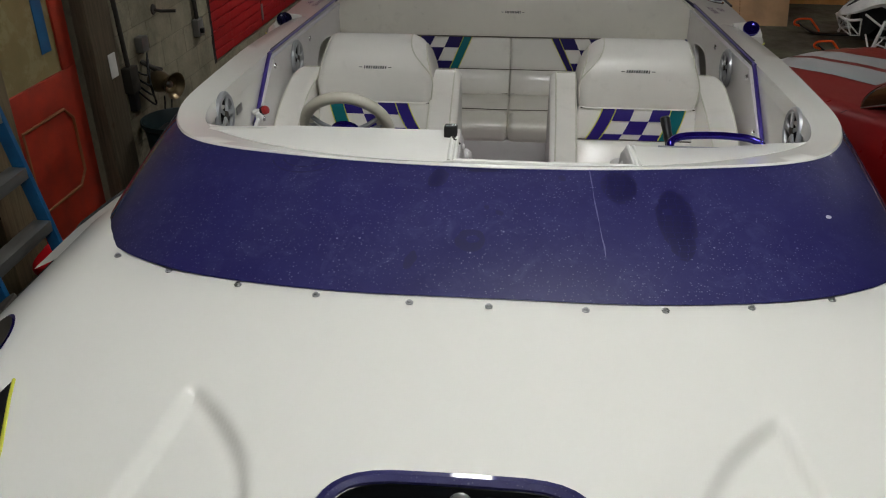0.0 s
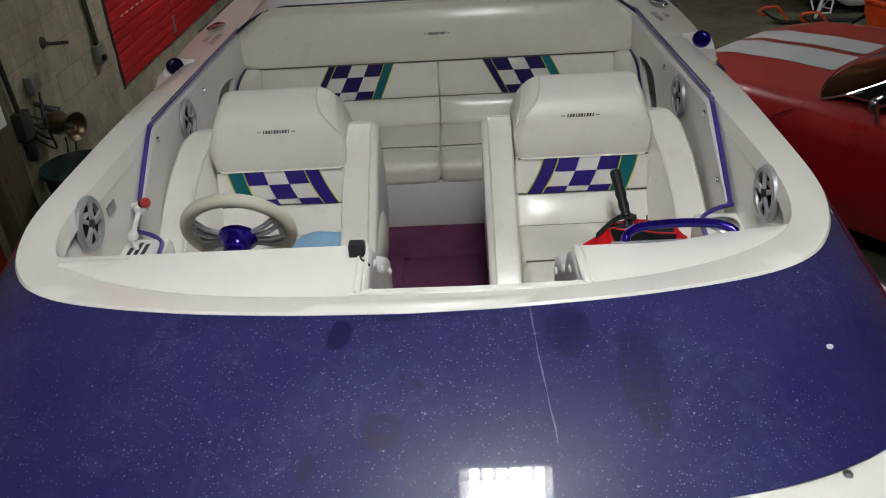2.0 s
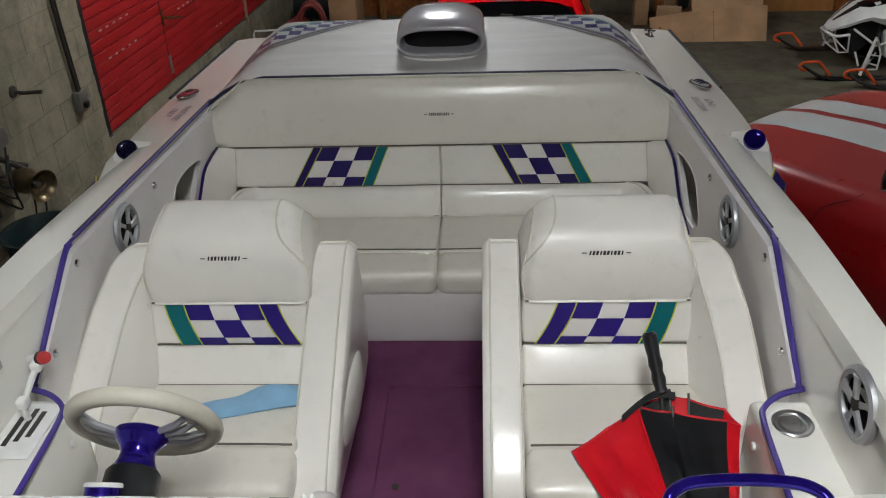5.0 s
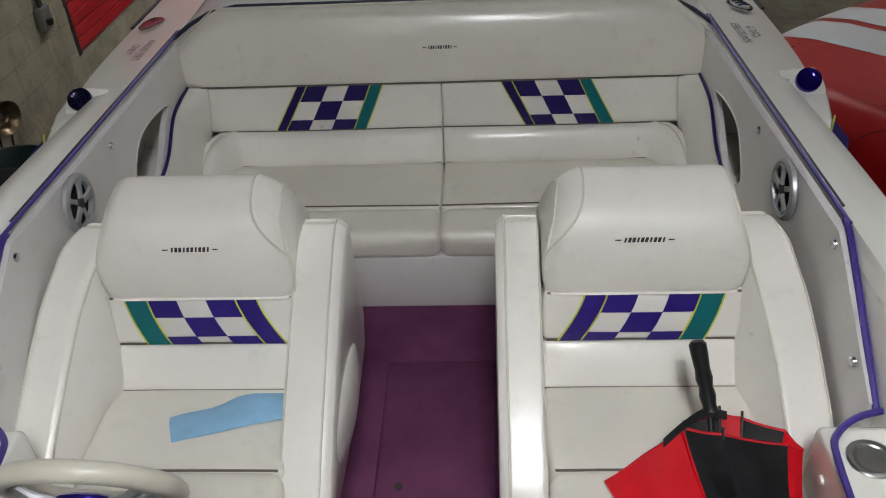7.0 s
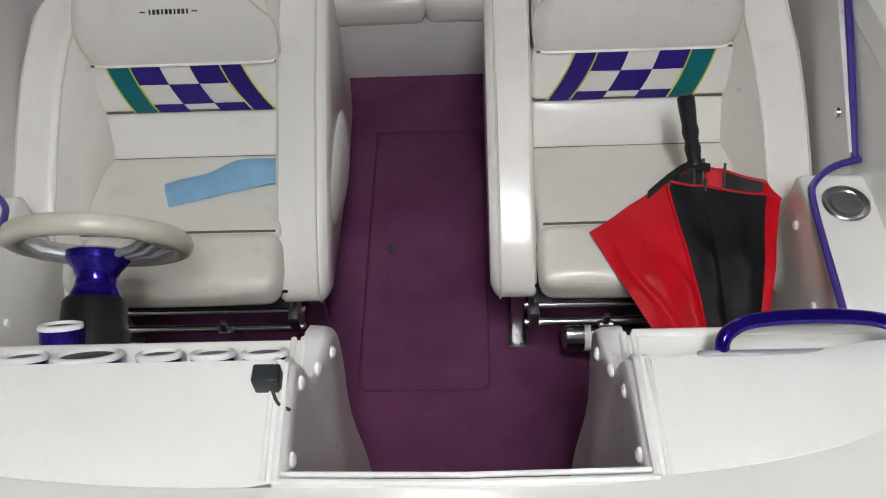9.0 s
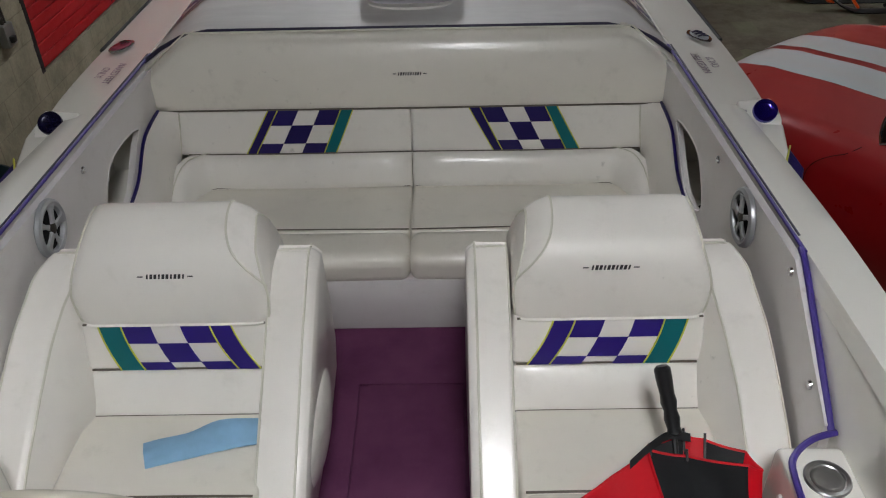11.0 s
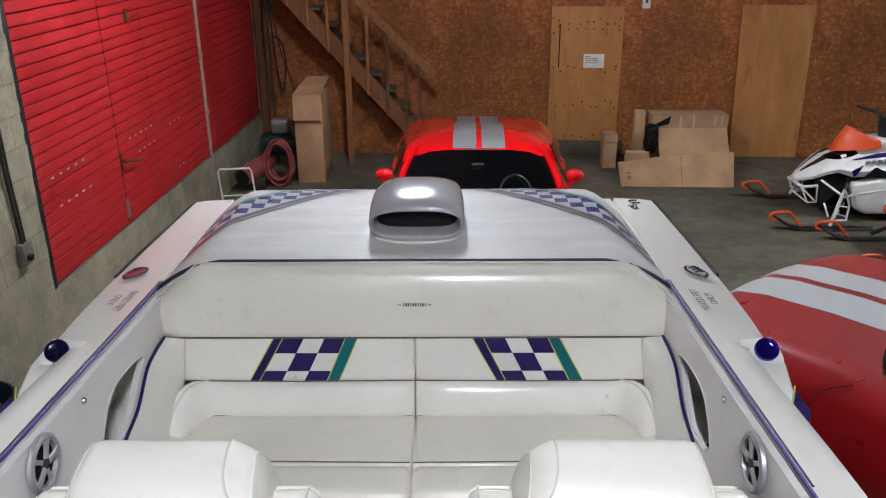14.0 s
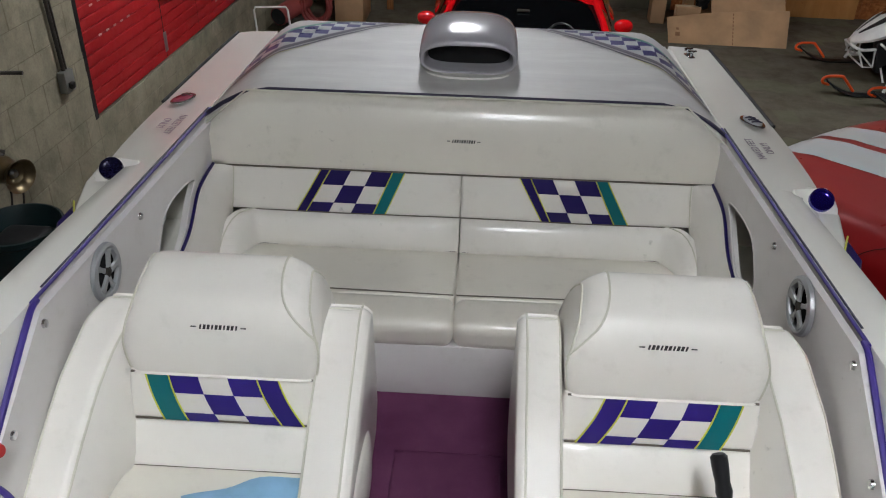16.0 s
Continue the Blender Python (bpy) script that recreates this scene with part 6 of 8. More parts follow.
# ---- fittings ----
def steering():
    c, n = Vector((-0.514, 2.597, 1.688)), Vector((0, 0.893, 0.449)).normalized()
    m = Matrix.Translation(c) @ n.to_track_quat("Z", "Y").to_matrix().to_4x4()
    w = thing("steering_wheel", "cream rimmed steering wheel with violet hub", "steering wheel")
    R = 0.1415
    part("rim", tube([m @ Vector((R * math.cos(2 * math.pi * k / 48), R * math.sin(2 * math.pi * k / 48), 0)) for k in range(48)], 0.0192, 12, True), WHEEL_VINYL, w, "cream leather-wrapped rim")
    for a in (20, 160, 200, 340):
        d = Vector((math.cos(radians(a)), math.sin(radians(a)), 0))
        t = Vector((-d.y, d.x, 0))
        for o in (-0.013, 0.013):
            part("spoke", tube([m @ (d * 0.03 + t * o * 0.6 + Vector((0, 0, -0.03))), m @ (d * 0.09 + t * o + Vector((0, 0, -0.022))), m @ (d * 0.135 + t * o * 1.2)], [0.007, 0.008, 0.008], 8), SATIN, w, "satin alloy spoke")
    for a in (0, 180):
        rows = []
        for r, half in ((0.112, 26), (0.12, 30), (0.13, 35), (0.138, 40)):
            rows.append([m @ Vector((r * math.cos(radians(a + half * u / 4)), r * math.sin(radians(a + half * u / 4)), -0.012 + 0.2 * (r - 0.085))) for u in range(-4, 5)])
        part("spoke_pad", thick(loft(rows), 0.008), WHEEL_VINYL, w, "cream padded spoke end", 50)
    part("hub", lathe([(0, -0.015), (0.046, -0.015), (0.055, -0.02), (0.055, -0.034), (0.04, -0.052), (0.0345, -0.066), (0.037, -0.08), (0.045, -0.098), (0.045, -0.104), (0, -0.104)], m, 28), PURPLE_METAL, w, "violet anodised hourglass hub")
    part("column", lathe([(0, -0.10), (0.048, -0.10), (0.054, -0.108), (0.056, -0.15), (0.062, -0.16), (0.062, -0.26), (0, -0.26)], m, 28), BLACK_PLASTIC, w, "black column boot")


steering()


def speaker(sx, y, z):
    s = thing("speaker", "round alloy-grilled boat speaker in the side panel", "speaker", "cockpit speakers")
    m = pose(sx * (0.9335 if y > 3 else 0.955), y, z, 0, -90 * sx, 0) @ pose(0, 0, 0, 0, 0, 15)
    part("ring", hoop([(0.060, 0.0), (0.080, 0.0), (0.082, 0.004), (0.080, 0.013), (0.072, 0.018), (0.062, 0.015), (0.060, 0.006)], m, 36), SATIN, s, "satin alloy ring")
    part("cone", lathe([(0, 0.001), (0.061, 0.001), (0.061, 0.003), (0.02, -0.0), (0, 0.002)], m, 28), DARK_VOID, s, "black cone")
    for k in range(5):
        a = 2 * math.pi * k / 5
        bar = []
        for r, w, z in ((0.014, 0.008, 0.013), (0.034, 0.0065, 0.012), (0.052, 0.009, 0.012), (0.064, 0.018, 0.013)):
            bar.append([m @ Vector((math.cos(a) * r - math.sin(a) * q * w, math.sin(a) * r + math.cos(a) * q * w, z - 0.003 * (abs(q) > 0.9))) for q in (-1, -0.7, 0, 0.7, 1)])
        part("spoke", thick(loft(bar), 0.005), SATIN, s, "satin alloy spoke")
    part("cap", lathe([(0, 0.008), (0.017, 0.008), (0.017, 0.014), (0.014, 0.016), (0, 0.0165)], m, 20), CONDUIT, s, "round centre cap")


for sx in (-1, 1):
    speaker(sx, 2.64, 1.704)
    speaker(sx, 3.55, 1.64)


def grab_handle():
    g = thing("grab_handle", "violet anodised passenger grab handle on the dash", "handle")
    pts = [(0.500, 2.298, 1.768), (0.499, 2.308, 1.781), (0.512, 2.322, 1.789), (0.545, 2.334, 1.795), (0.628, 2.338, 1.798), (0.71, 2.334, 1.795), (0.746, 2.322, 1.789), (0.759, 2.308, 1.781), (0.758, 2.298, 1.768)]
    bm = tube(smooth_line(pts, 5), 0.0112, 12)
    part("bar", bm, PURPLE_METAL, g)
    part("strip", box((0.462, 2.288, 1.770), (0.80, 2.298, 1.779), 0.003), SATIN, g, "chrome mounting strip")


grab_handle()


def small_fittings():
    b = thing("dash_box", "small dark plastic gadget with cable on dash", "gadget")
    part("case", box((-0.154, 2.224, 1.806), (-0.116, 2.252, 1.842), 0.004), BLACK_PLASTIC, b)
    part("screen", box((-0.151, 2.227, 1.842), (-0.119, 2.249, 1.8435), 0.0005, 1), tone("smoked_screen", srgb(46, 50, 54), 0.15), b)
    part("cable", tube(smooth_line([(-0.128, 2.224, 1.816), (-0.125, 2.216, 1.811), (-0.117, 2.205, 1.811), (-0.105, 2.203, 1.80)], 4), 0.0025, 6), CONDUIT, b)
    c = thing("cup_holder", "round steel cup holder set in the ledge", "cup holder")
    m = pose(0.895, 2.785, 1.522)
    part("rim", hoop([(0.034, 0), (0.046, 0), (0.047, 0.003), (0.044, 0.006), (0.036, 0.004)], m, 28), STEEL, c)
    part("bowl", lathe([(0, 0.0012), (0.024, 0.0012), (0.028, 0.0022), (0.033, 0.0008), (0.037, 0.004), (0.037, 0), (0, 0)], m, 28), STEEL, c, "brushed steel bowl")
    t = thing("throttle_lever", "white throttle lever on a slotted white plate", "lever")
    part("plate", box((-0.952, 2.66, 1.521), (-0.845, 2.85, 1.5255), 0.002), WHITE_PLASTIC, t)
    for k, (y0, y1) in enumerate(((2.70, 2.80), (2.715, 2.83), (2.73, 2.82))):
        x = -0.93 + 0.022 * k
        part("slot", box((x, y0, 1.5255), (x + 0.013, y1, 1.5275), 0.001), INK, t, "dark slot")
    part("lever", tube(smooth_line([(-0.905, 2.79, 1.527), (-0.912, 2.80, 1.56), (-0.915, 2.85, 1.585), (-0.908, 2.885, 1.61)], 4), [0.008] * 12 + [0.009], 10), WHITE_PLASTIC, t)
    part("knob", pillow((-0.922, 2.872, 1.598), (-0.894, 2.902, 1.628), 0.011, 4), WHITE_PLASTIC, t, "white lever knob")
    part("pivot", pillow((-0.926, 2.785, 1.555), (-0.896, 2.815, 1.585), 0.010, 4), WHITE_PLASTIC, t)
    k = thing("kill_switch", "round red stop switch on side panel", "switch")
    m = pose(-0.895, 2.895, 1.632, 0, 72, -20)
    part("stalk", rod((-0.936, 2.91, 1.618), (-0.893, 2.895, 1.632), 0.010, 12), WHITE_PLASTIC, k, "white switch stalk")
    part("collar", lathe([(0, -0.004), (0.017, -0.004), (0.017, 0.006), (0, 0.006)], m, 18), BLACK_PLASTIC, k)
    part("cap", lathe([(0, 0.006), (0.016, 0.006), (0.017, 0.012), (0.014, 0.020), (0, 0.022)], m, 18), RED_PLASTIC, k, "red cap")
    p = thing("maker_plate", "small grey metal plate on side liner", "plate")
    part("plate", box((-0.955, 2.77, 1.655), (-0.949, 2.83, 1.685), 0.002, 1), STEEL, p)
    d = thing("deck_badge", "dark oval deck fitting with violet edge", "fitting")
    oval = slab([(0.035 * math.cos(2 * math.pi * q / 24), 0.075 * math.sin(2 * math.pi * q / 24)) for q in range(24)], 0, 0.012, 0.004, 2, "z")
    oval.transform(pose(-1.19, 1.6, 1.56, 0, -32, 6))
    part("lens", oval, CONDUIT, d)
    e = thing("fire_extinguisher", "chrome fire extinguisher lying under the seat", "extinguisher")
    part("bottle", lathe([(0, 0), (0.034, 0), (0.04, 0.006), (0.04, 0.26), (0.034, 0.28), (0.015, 0.30), (0, 0.30)], pose(0.365, 2.80, 1.03, 0, 90, 0), 24), CHROME, e)
    part("strap", hoop([(0.0402, 0.05), (0.0415, 0.05), (0.0415, 0.065), (0.0402, 0.065)], pose(0.365, 2.80, 1.03, 0, 90, 0), 24), PAPER, e, "pale label band")
    part("cradle", box((0.44, 2.76, 0.89), (0.48, 2.84, 0.995), 0.004), BLACK_PLASTIC, e)


small_fittings()


def umbrella():
    u = thing("umbrella", "half-folded red and black umbrella resting on the seat", "umbrella")
    # fabric: a fan of gores from the ferrule in the footwell up to the loose hem
    tip = Vector((0.66, 2.38, 1.20))
    hem = [(0.405, 2.842, 1.378), (0.492, 2.884, 1.416), (0.575, 2.925, 1.452), (0.655, 2.910, 1.448), (0.785, 2.890, 1.438), (0.820, 2.890, 1.422), (0.785, 2.915, 1.452), (0.70, 2.942, 1.462), (0.655, 2.955, 1.465), (0.575, 2.935, 1.452)]
    mats = [RED_NYLON, RED_NYLON, BLACK_NYLON, BLACK_NYLON, RED_NYLON, RED_NYLON, BLACK_NYLON, RED_NYLON, BLACK_NYLON]
    rng = random.Random(3)
    for g in range(9):
        a, b = Vector(hem[g]), Vector(hem[g + 1])
        rows = []
        for k in range(41):
            t = k / 40
            row = []
            for j in range(25):
                s = j / 24
                p = a.lerp(b, s)
                p.z -= 0.004 * math.sin(math.pi * s) * (1 - t)
                q = p.lerp(tip, t * (0.96 if g < 5 else 0.3))
                hang = math.sin(math.pi * s) * min(1, 4 * t) * (1 - 0.35 * t)
                n1 = noise.noise(q * 9 + Vector((g * 1.7, 0, 0)))
                n2 = 1 - 2 * abs(noise.noise(Vector((q.x * 11 + q.z * 8, q.y * 9, q.z * 14 + g))))
                n3 = 1 - 2 * abs(noise.noise(Vector((q.x * 24 - q.z * 10, q.y * 16, q.z * 22 + 3 * g))))
                fold = (0.017 * n1 + 0.022 * max(0.0, n2 - 0.4) + 0.010 * max(0.0, n3 - 0.35)) * hang
                if g < 5:
                    q += Vector((0.2, -0.8, 0.5)) * (fold + (0.008 * math.sin(math.pi * s) + 0.035 * math.sin(math.pi * t)) * min(1, 4 * t))
                else:
                    q += Vector((0.2, -0.8, 0.5)) * (-0.004 - 0.05 * t)
                row.append(q)
            rows.append(row)
        part("gore", thick(loft(rows), 0.0012), mats[g], u, "red nylon gore" if mats[g] == RED_NYLON else "black nylon gore", 60)
        part("hem", tube([rows[0][j] for j in range(25)], 0.0032, 6), RED_NYLON, u)
        if g == 1:
            part("seam_strip", tube([row[-1] + Vector((-0.004, -0.004, 0.002)) for row in rows], 0.004, 6), RED_NYLON, u, "rolled red seam")
    for g in (2, 3, 7, 8):
        p = Vector(hem[g])
        part("rib", tube([p + Vector((0, 0.008, 0.014)), p.lerp(tip, 0.08) + Vector((0, 0.014, -0.010)), p.lerp(tip, 0.5) + Vector((0, 0.04, -0.02)), tip + Vector((0, 0.03, -0.02))], 0.003, 6), BLACK_PLASTIC, u)
    part("shaft", rod((0.634, 2.955, 1.470), (0.66, 2.50, 1.06), 0.006, 8), BLACK_PLASTIC, u)
    h = [Vector((0.604, 3.03, 1.605)), Vector((0.633, 2.945, 1.478))]
    pts = [h[0].lerp(h[1], t) for t in (0, 0.04, 0.15, 0.28, 0.4, 0.52, 0.64, 0.76, 0.9, 0.97, 1.0)]
    part("grip", tube(pts, [0.013, 0.0185, 0.0185, 0.0175, 0.0160, 0.0185, 0.0145, 0.0180, 0.0145, 0.0175, 0.010], 14), BLACK_PLASTIC, u, "moulded black grip")
    strap = smooth_line([(0.53, 2.90, 1.435), (0.575, 2.925, 1.463), (0.62, 2.945, 1.478), (0.665, 2.94, 1.475)], 5)
    rows = [[p + Vector((0, -0.008, -0.006)), p + Vector((0, 0.004, 0.008))] for p in strap]
    part("strap", thick(loft(rows), 0.002), BLACK_NYLON, u)


umbrella()


def cloth():
    rows = []
    a, b, c, d = Vector((-0.596, 3.045, 1.358)), Vector((-0.568, 2.965, 1.362)), Vector((-0.308, 3.035, 1.366)), Vector((-0.315, 3.108, 1.372))
    for i in range(15):
        s = i / 14
        row = []
        for j in range(9):
            t = j / 8
            p = a.lerp(d, s).lerp(b.lerp(c, s), t)
            p.z += 0.010 * math.sin(math.pi * t) ** 0.7 + 0.022 * math.exp(-((s - 0.66) / 0.2) ** 2) * (1 - t) + 0.004 * math.sin(math.pi * s) + 0.004 * noise.noise(Vector((s * 4, t * 3, 0)))
            row.append(p)
        rows.append(row)
    single("folded_cloth", thick(loft(rows), 0.012), BLUE_CLOTH, "folded pale blue cloth lying on the helm seat", "cloth")


cloth()


# ---- trailer under the boat ----
def trailer():
    t = thing("boat_trailer", "dark steel boat trailer under the hull", "trailer")
    for sx in (-1, 1):
        part("bunk", box((sx * 0.55 - 0.06, 0.8, 0.60), (sx * 0.55 + 0.06, 5.7, 0.72), 0.01), CARPET, t)
        part("beam", box((sx * 0.75 - 0.04, -0.4, 0.42), (sx * 0.75 + 0.04, 5.7, 0.54), 0.006), GALV, t)
        for y in (3.6, 4.4):
            m = pose(sx * 1.0, y, 0.32, 0, 90, 0)
            part("tyre", lathe([(0.17, -0.1), (0.28, -0.1), (0.32, -0.06), (0.32, 0.06), (0.28, 0.1), (0.17, 0.1)], m, 28), DARK_RUBBER, t)
            part("rim", lathe([(0, -0.05), (0.17, -0.08), (0.18, 0.0), (0.17, 0.08), (0, 0.05)], m, 20), GALV, t)
    for y in (-0.3, 1.5, 3.3, 5.2):
        part("crossbar", box((-0.8, y, 0.40), (0.8, y + 0.08, 0.50), 0.006), GALV, t)
        for sx in (-1, 1):
            part("post", box((sx * 0.55 - 0.03, y, 0.5), (sx * 0.55 + 0.03, y + 0.07, 0.61), 0.004), GALV, t)
    part("tongue", box((-0.06, -2.4, 0.40), (0.06, -0.3, 0.50), 0.008), GALV, t)
    part("jack", rod((0, -2.2, 0.0), (0, -2.2, 0.7), 0.035, 14), GALV, t)


trailer()


def wheel(owner, m, r, rim_mat):
    ty = part("wheel", lathe([(r * 0.62, -0.10), (r * 0.92, -0.10), (r, -0.06), (r, 0.06), (r * 0.92, 0.10), (r * 0.62, 0.10)], m, 30), DARK_RUBBER, owner, "black tyre")
    part("rim", lathe([(0, -0.06), (r * 0.3, -0.07), (r * 0.62, -0.095), (r * 0.63, 0.0), (r * 0.62, 0.095), (r * 0.3, 0.07), (0, 0.06)], m, 24), rim_mat, ty, "metal wheel rim")


def lerp_table(table, y):
    for a, b in zip(table, table[1:]):
        if y <= b[0]:
            t = max(0.0, (y - a[0]) / (b[0] - a[0]))
            t = t * t * (3 - 2 * t) * 0.5 + t * 0.5
            return [p + (q - p) * t for p, q in zip(a[1:], b[1:])]
    return list(table[-1][1:])


def car_skin(table, n, section):
    y0, y1 = table[0][0], table[-1][0]
    rows = []
    for k in range(n + 1):
        y = y0 + (y1 - y0) * k / n
        half = section(y, *lerp_table(table, y))
        rows.append([(x, y, z) for x, z in half] + [(-x, y, z) for x, z in reversed(half[:-1])])
    return loft(rows)


# ---- classic red coupe with white stripes, parked askew beside the boat ----
def coupe():
    c = thing("coupe_car", "dark red classic coupe with white bonnet stripes", "car")
    C = pose(2.316, 6.257, 0, 0, 0, 38.5)
    # y, half width, bonnet height, crease drop
    T = [(-4.2, 0.80, 0.86, 0.05), (-3.9, 0.86, 0.93, 0.04), (-2.9, 0.90, 0.95, 0.04), (-1.6, 0.90, 0.95, 0.045), (-0.75, 0.90, 0.955, 0.045), (-0.3, 0.895, 0.945, 0.045), (0.1, 0.885, 0.915, 0.05), (0.28, 0.87, 0.88, 0.06), (0.38, 0.84, 0.83, 0.07), (0.43, 0.80, 0.74, 0.06)]

    def sec(y, w, zh, cr):
        return [(w * 0.93, 0.24), (w * 0.985, 0.34), (w * 1.0, 0.52), (w * 0.985, zh - 0.22), (w * 0.95, zh - cr - 0.03), (w * 0.86, zh - cr + 0.015), (w * 0.80, zh - cr + 0.02), (w * 0.72, zh - 0.028), (w * 0.45, zh - 0.006), (w * 0.2, zh + 0.004), (0, zh + 0.006)]

    def top(x, y):
        w, zh, cr = lerp_table(T, y)
        pts = [(0, zh + 0.006), (w * 0.2, zh + 0.004), (w * 0.45, zh - 0.006), (w * 0.72, zh - 0.028)]
        e = abs(x)
        for a, b in zip(pts, pts[1:]):
            if e <= b[0]:
                return a[1] + (b[1] - a[1]) * (e - a[0]) / (b[0] - a[0])
        return pts[-1][1]

    ob = []
    ob.append(part("body", car_skin(T, 60, sec), OLD_CAR_RED, c, "dark red painted body", 55))
    front = [(0.80, 0.74), (0.80, 0.45), (0.7, 0.3), (-0.7, 0.3), (-0.80, 0.45), (-0.80, 0.74)]
    ob.append(part("grille", slab(front, 0.40, 0.45, 0.02, 2, "y"), BLACK_PLASTIC, c, "black front grille"))
    ob.append(part("bumper", box((-0.86, 0.43, 0.42), (0.86, 0.5, 0.54), 0.02, 3), CHROME, c, "chrome bumper"))
    for s, (a, b) in (("stripe", (-0.34, -0.04)), ("stripe", (0.03, 0.30))):
        rows = []
        for k in range(24):
            y = -0.59 + 0.98 * k / 23
            rows.append([(a + (b - a) * j / 6, y, top(a + (b - a) * j / 6, y) + 0.0025) for j in range(7)])
        ob.append(part(s, loft(rows), STRIPE_WHITE, c, "white bonnet stripe"))
    def flank(y, z):
        """A point on the side of the body, a hair proud of it."""
        half = sec(y, *lerp_table(T, y))
        for (xa, za), (xb, zb) in zip(half, half[1:]):
            if za <= z <= zb:
                return Vector((-(xa + (xb - xa) * (z - za) / (zb - za)) - 0.001, y, z))
        return Vector((-half[6][0], y, half[6][1]))

    seam = [flank(y, z) for y, z in ((-0.70, 0.905), (-0.66, 0.87), (-0.58, 0.82), (-0.52, 0.76), (-0.50, 0.68), (-0.52, 0.58), (-0.56, 0.48), (-0.60, 0.36))]
    ob.append(part("door_seam", tube(smooth_line(seam, 4), 0.0019, 6), DARK_VOID, c))
    # greenhouse
    rows = []
    for y, w, z in ((-0.60, 0.76, 0.948), (-0.78, 0.74, 1.02), (-0.98, 0.70, 1.11), (-1.16, 0.63, 1.19)):
        rows.append([(w * u, y - 0.16 * (abs(u) ** 3.0), z - 0.02 * u * u) for u in [j / 10 - 1 for j in range(21)]])
    ob.append(part("windscreen", loft(rows), CAR_GLASS, c, "dark windscreen"))
    ob.append(part("screen_trim", tube([rows[-1][0], rows[-2][0], rows[1][0]] + rows[0] + [rows[1][-1], rows[2][-1], rows[-1][-1]], 0.008, 8), CHROME, c, "chrome windscreen surround"))
    rt = [(-3.3, 0.62, 0.97, 0.02), (-2.9, 0.60, 1.08, 0.12), (-2.3, 0.60, 1.20, 0.24), (-1.7, 0.61, 1.23, 0.27), (-1.18, 0.62, 1.205, 0.25)]

    def roof_sec(y, w, z, drop):
        return [(w + 0.13, z - drop), (w + 0.08, z - drop * 0.55), (w + 0.015, z - 0.055), (w - 0.08, z - 0.012), (w * 0.5, z), (0, z + 0.006)]

    ob.append(part("roof", car_skin(rt, 26, roof_sec), OLD_CAR_RED, c, "dark red roof", 60))
    for sx in (-1, 1):
        win = [(sx * 0.742, -0.9, 0.985), (sx * 0.742, -2.2, 0.985), (sx * 0.69, -2.05, 1.14), (sx * 0.69, -1.15, 1.14)]
        bm = bmesh.new()
        bm.faces.new([bm.verts.new(p) for p in win])
        ob.append(part("side_window", thick(bm, 0.008), CAR_GLASS, c, "dark side window"))
        ob.append(part("side_trim", tube(win, 0.010, 6, True), CHROME, c, "chrome window trim"))
        ob.append(part("mirror", join(pillow((sx * 0.86 - 0.06, -1.16, 0.99), (sx * 0.86 + 0.06, -1.1, 1.07), 0.03, 4), rod((sx * 0.82, -1.13, 0.90), (sx * 0.85, -1.13, 1.0), 0.012)), CHROME, c, "chrome door mirror"))
    for sx in (-1, 1):
        for y in (-0.22, -3.0):
            wheel(c, pose(sx * 0.80, y, 0.33, 0, 90, 0), 0.33, CHROME)
    c.matrix_world = C


coupe()


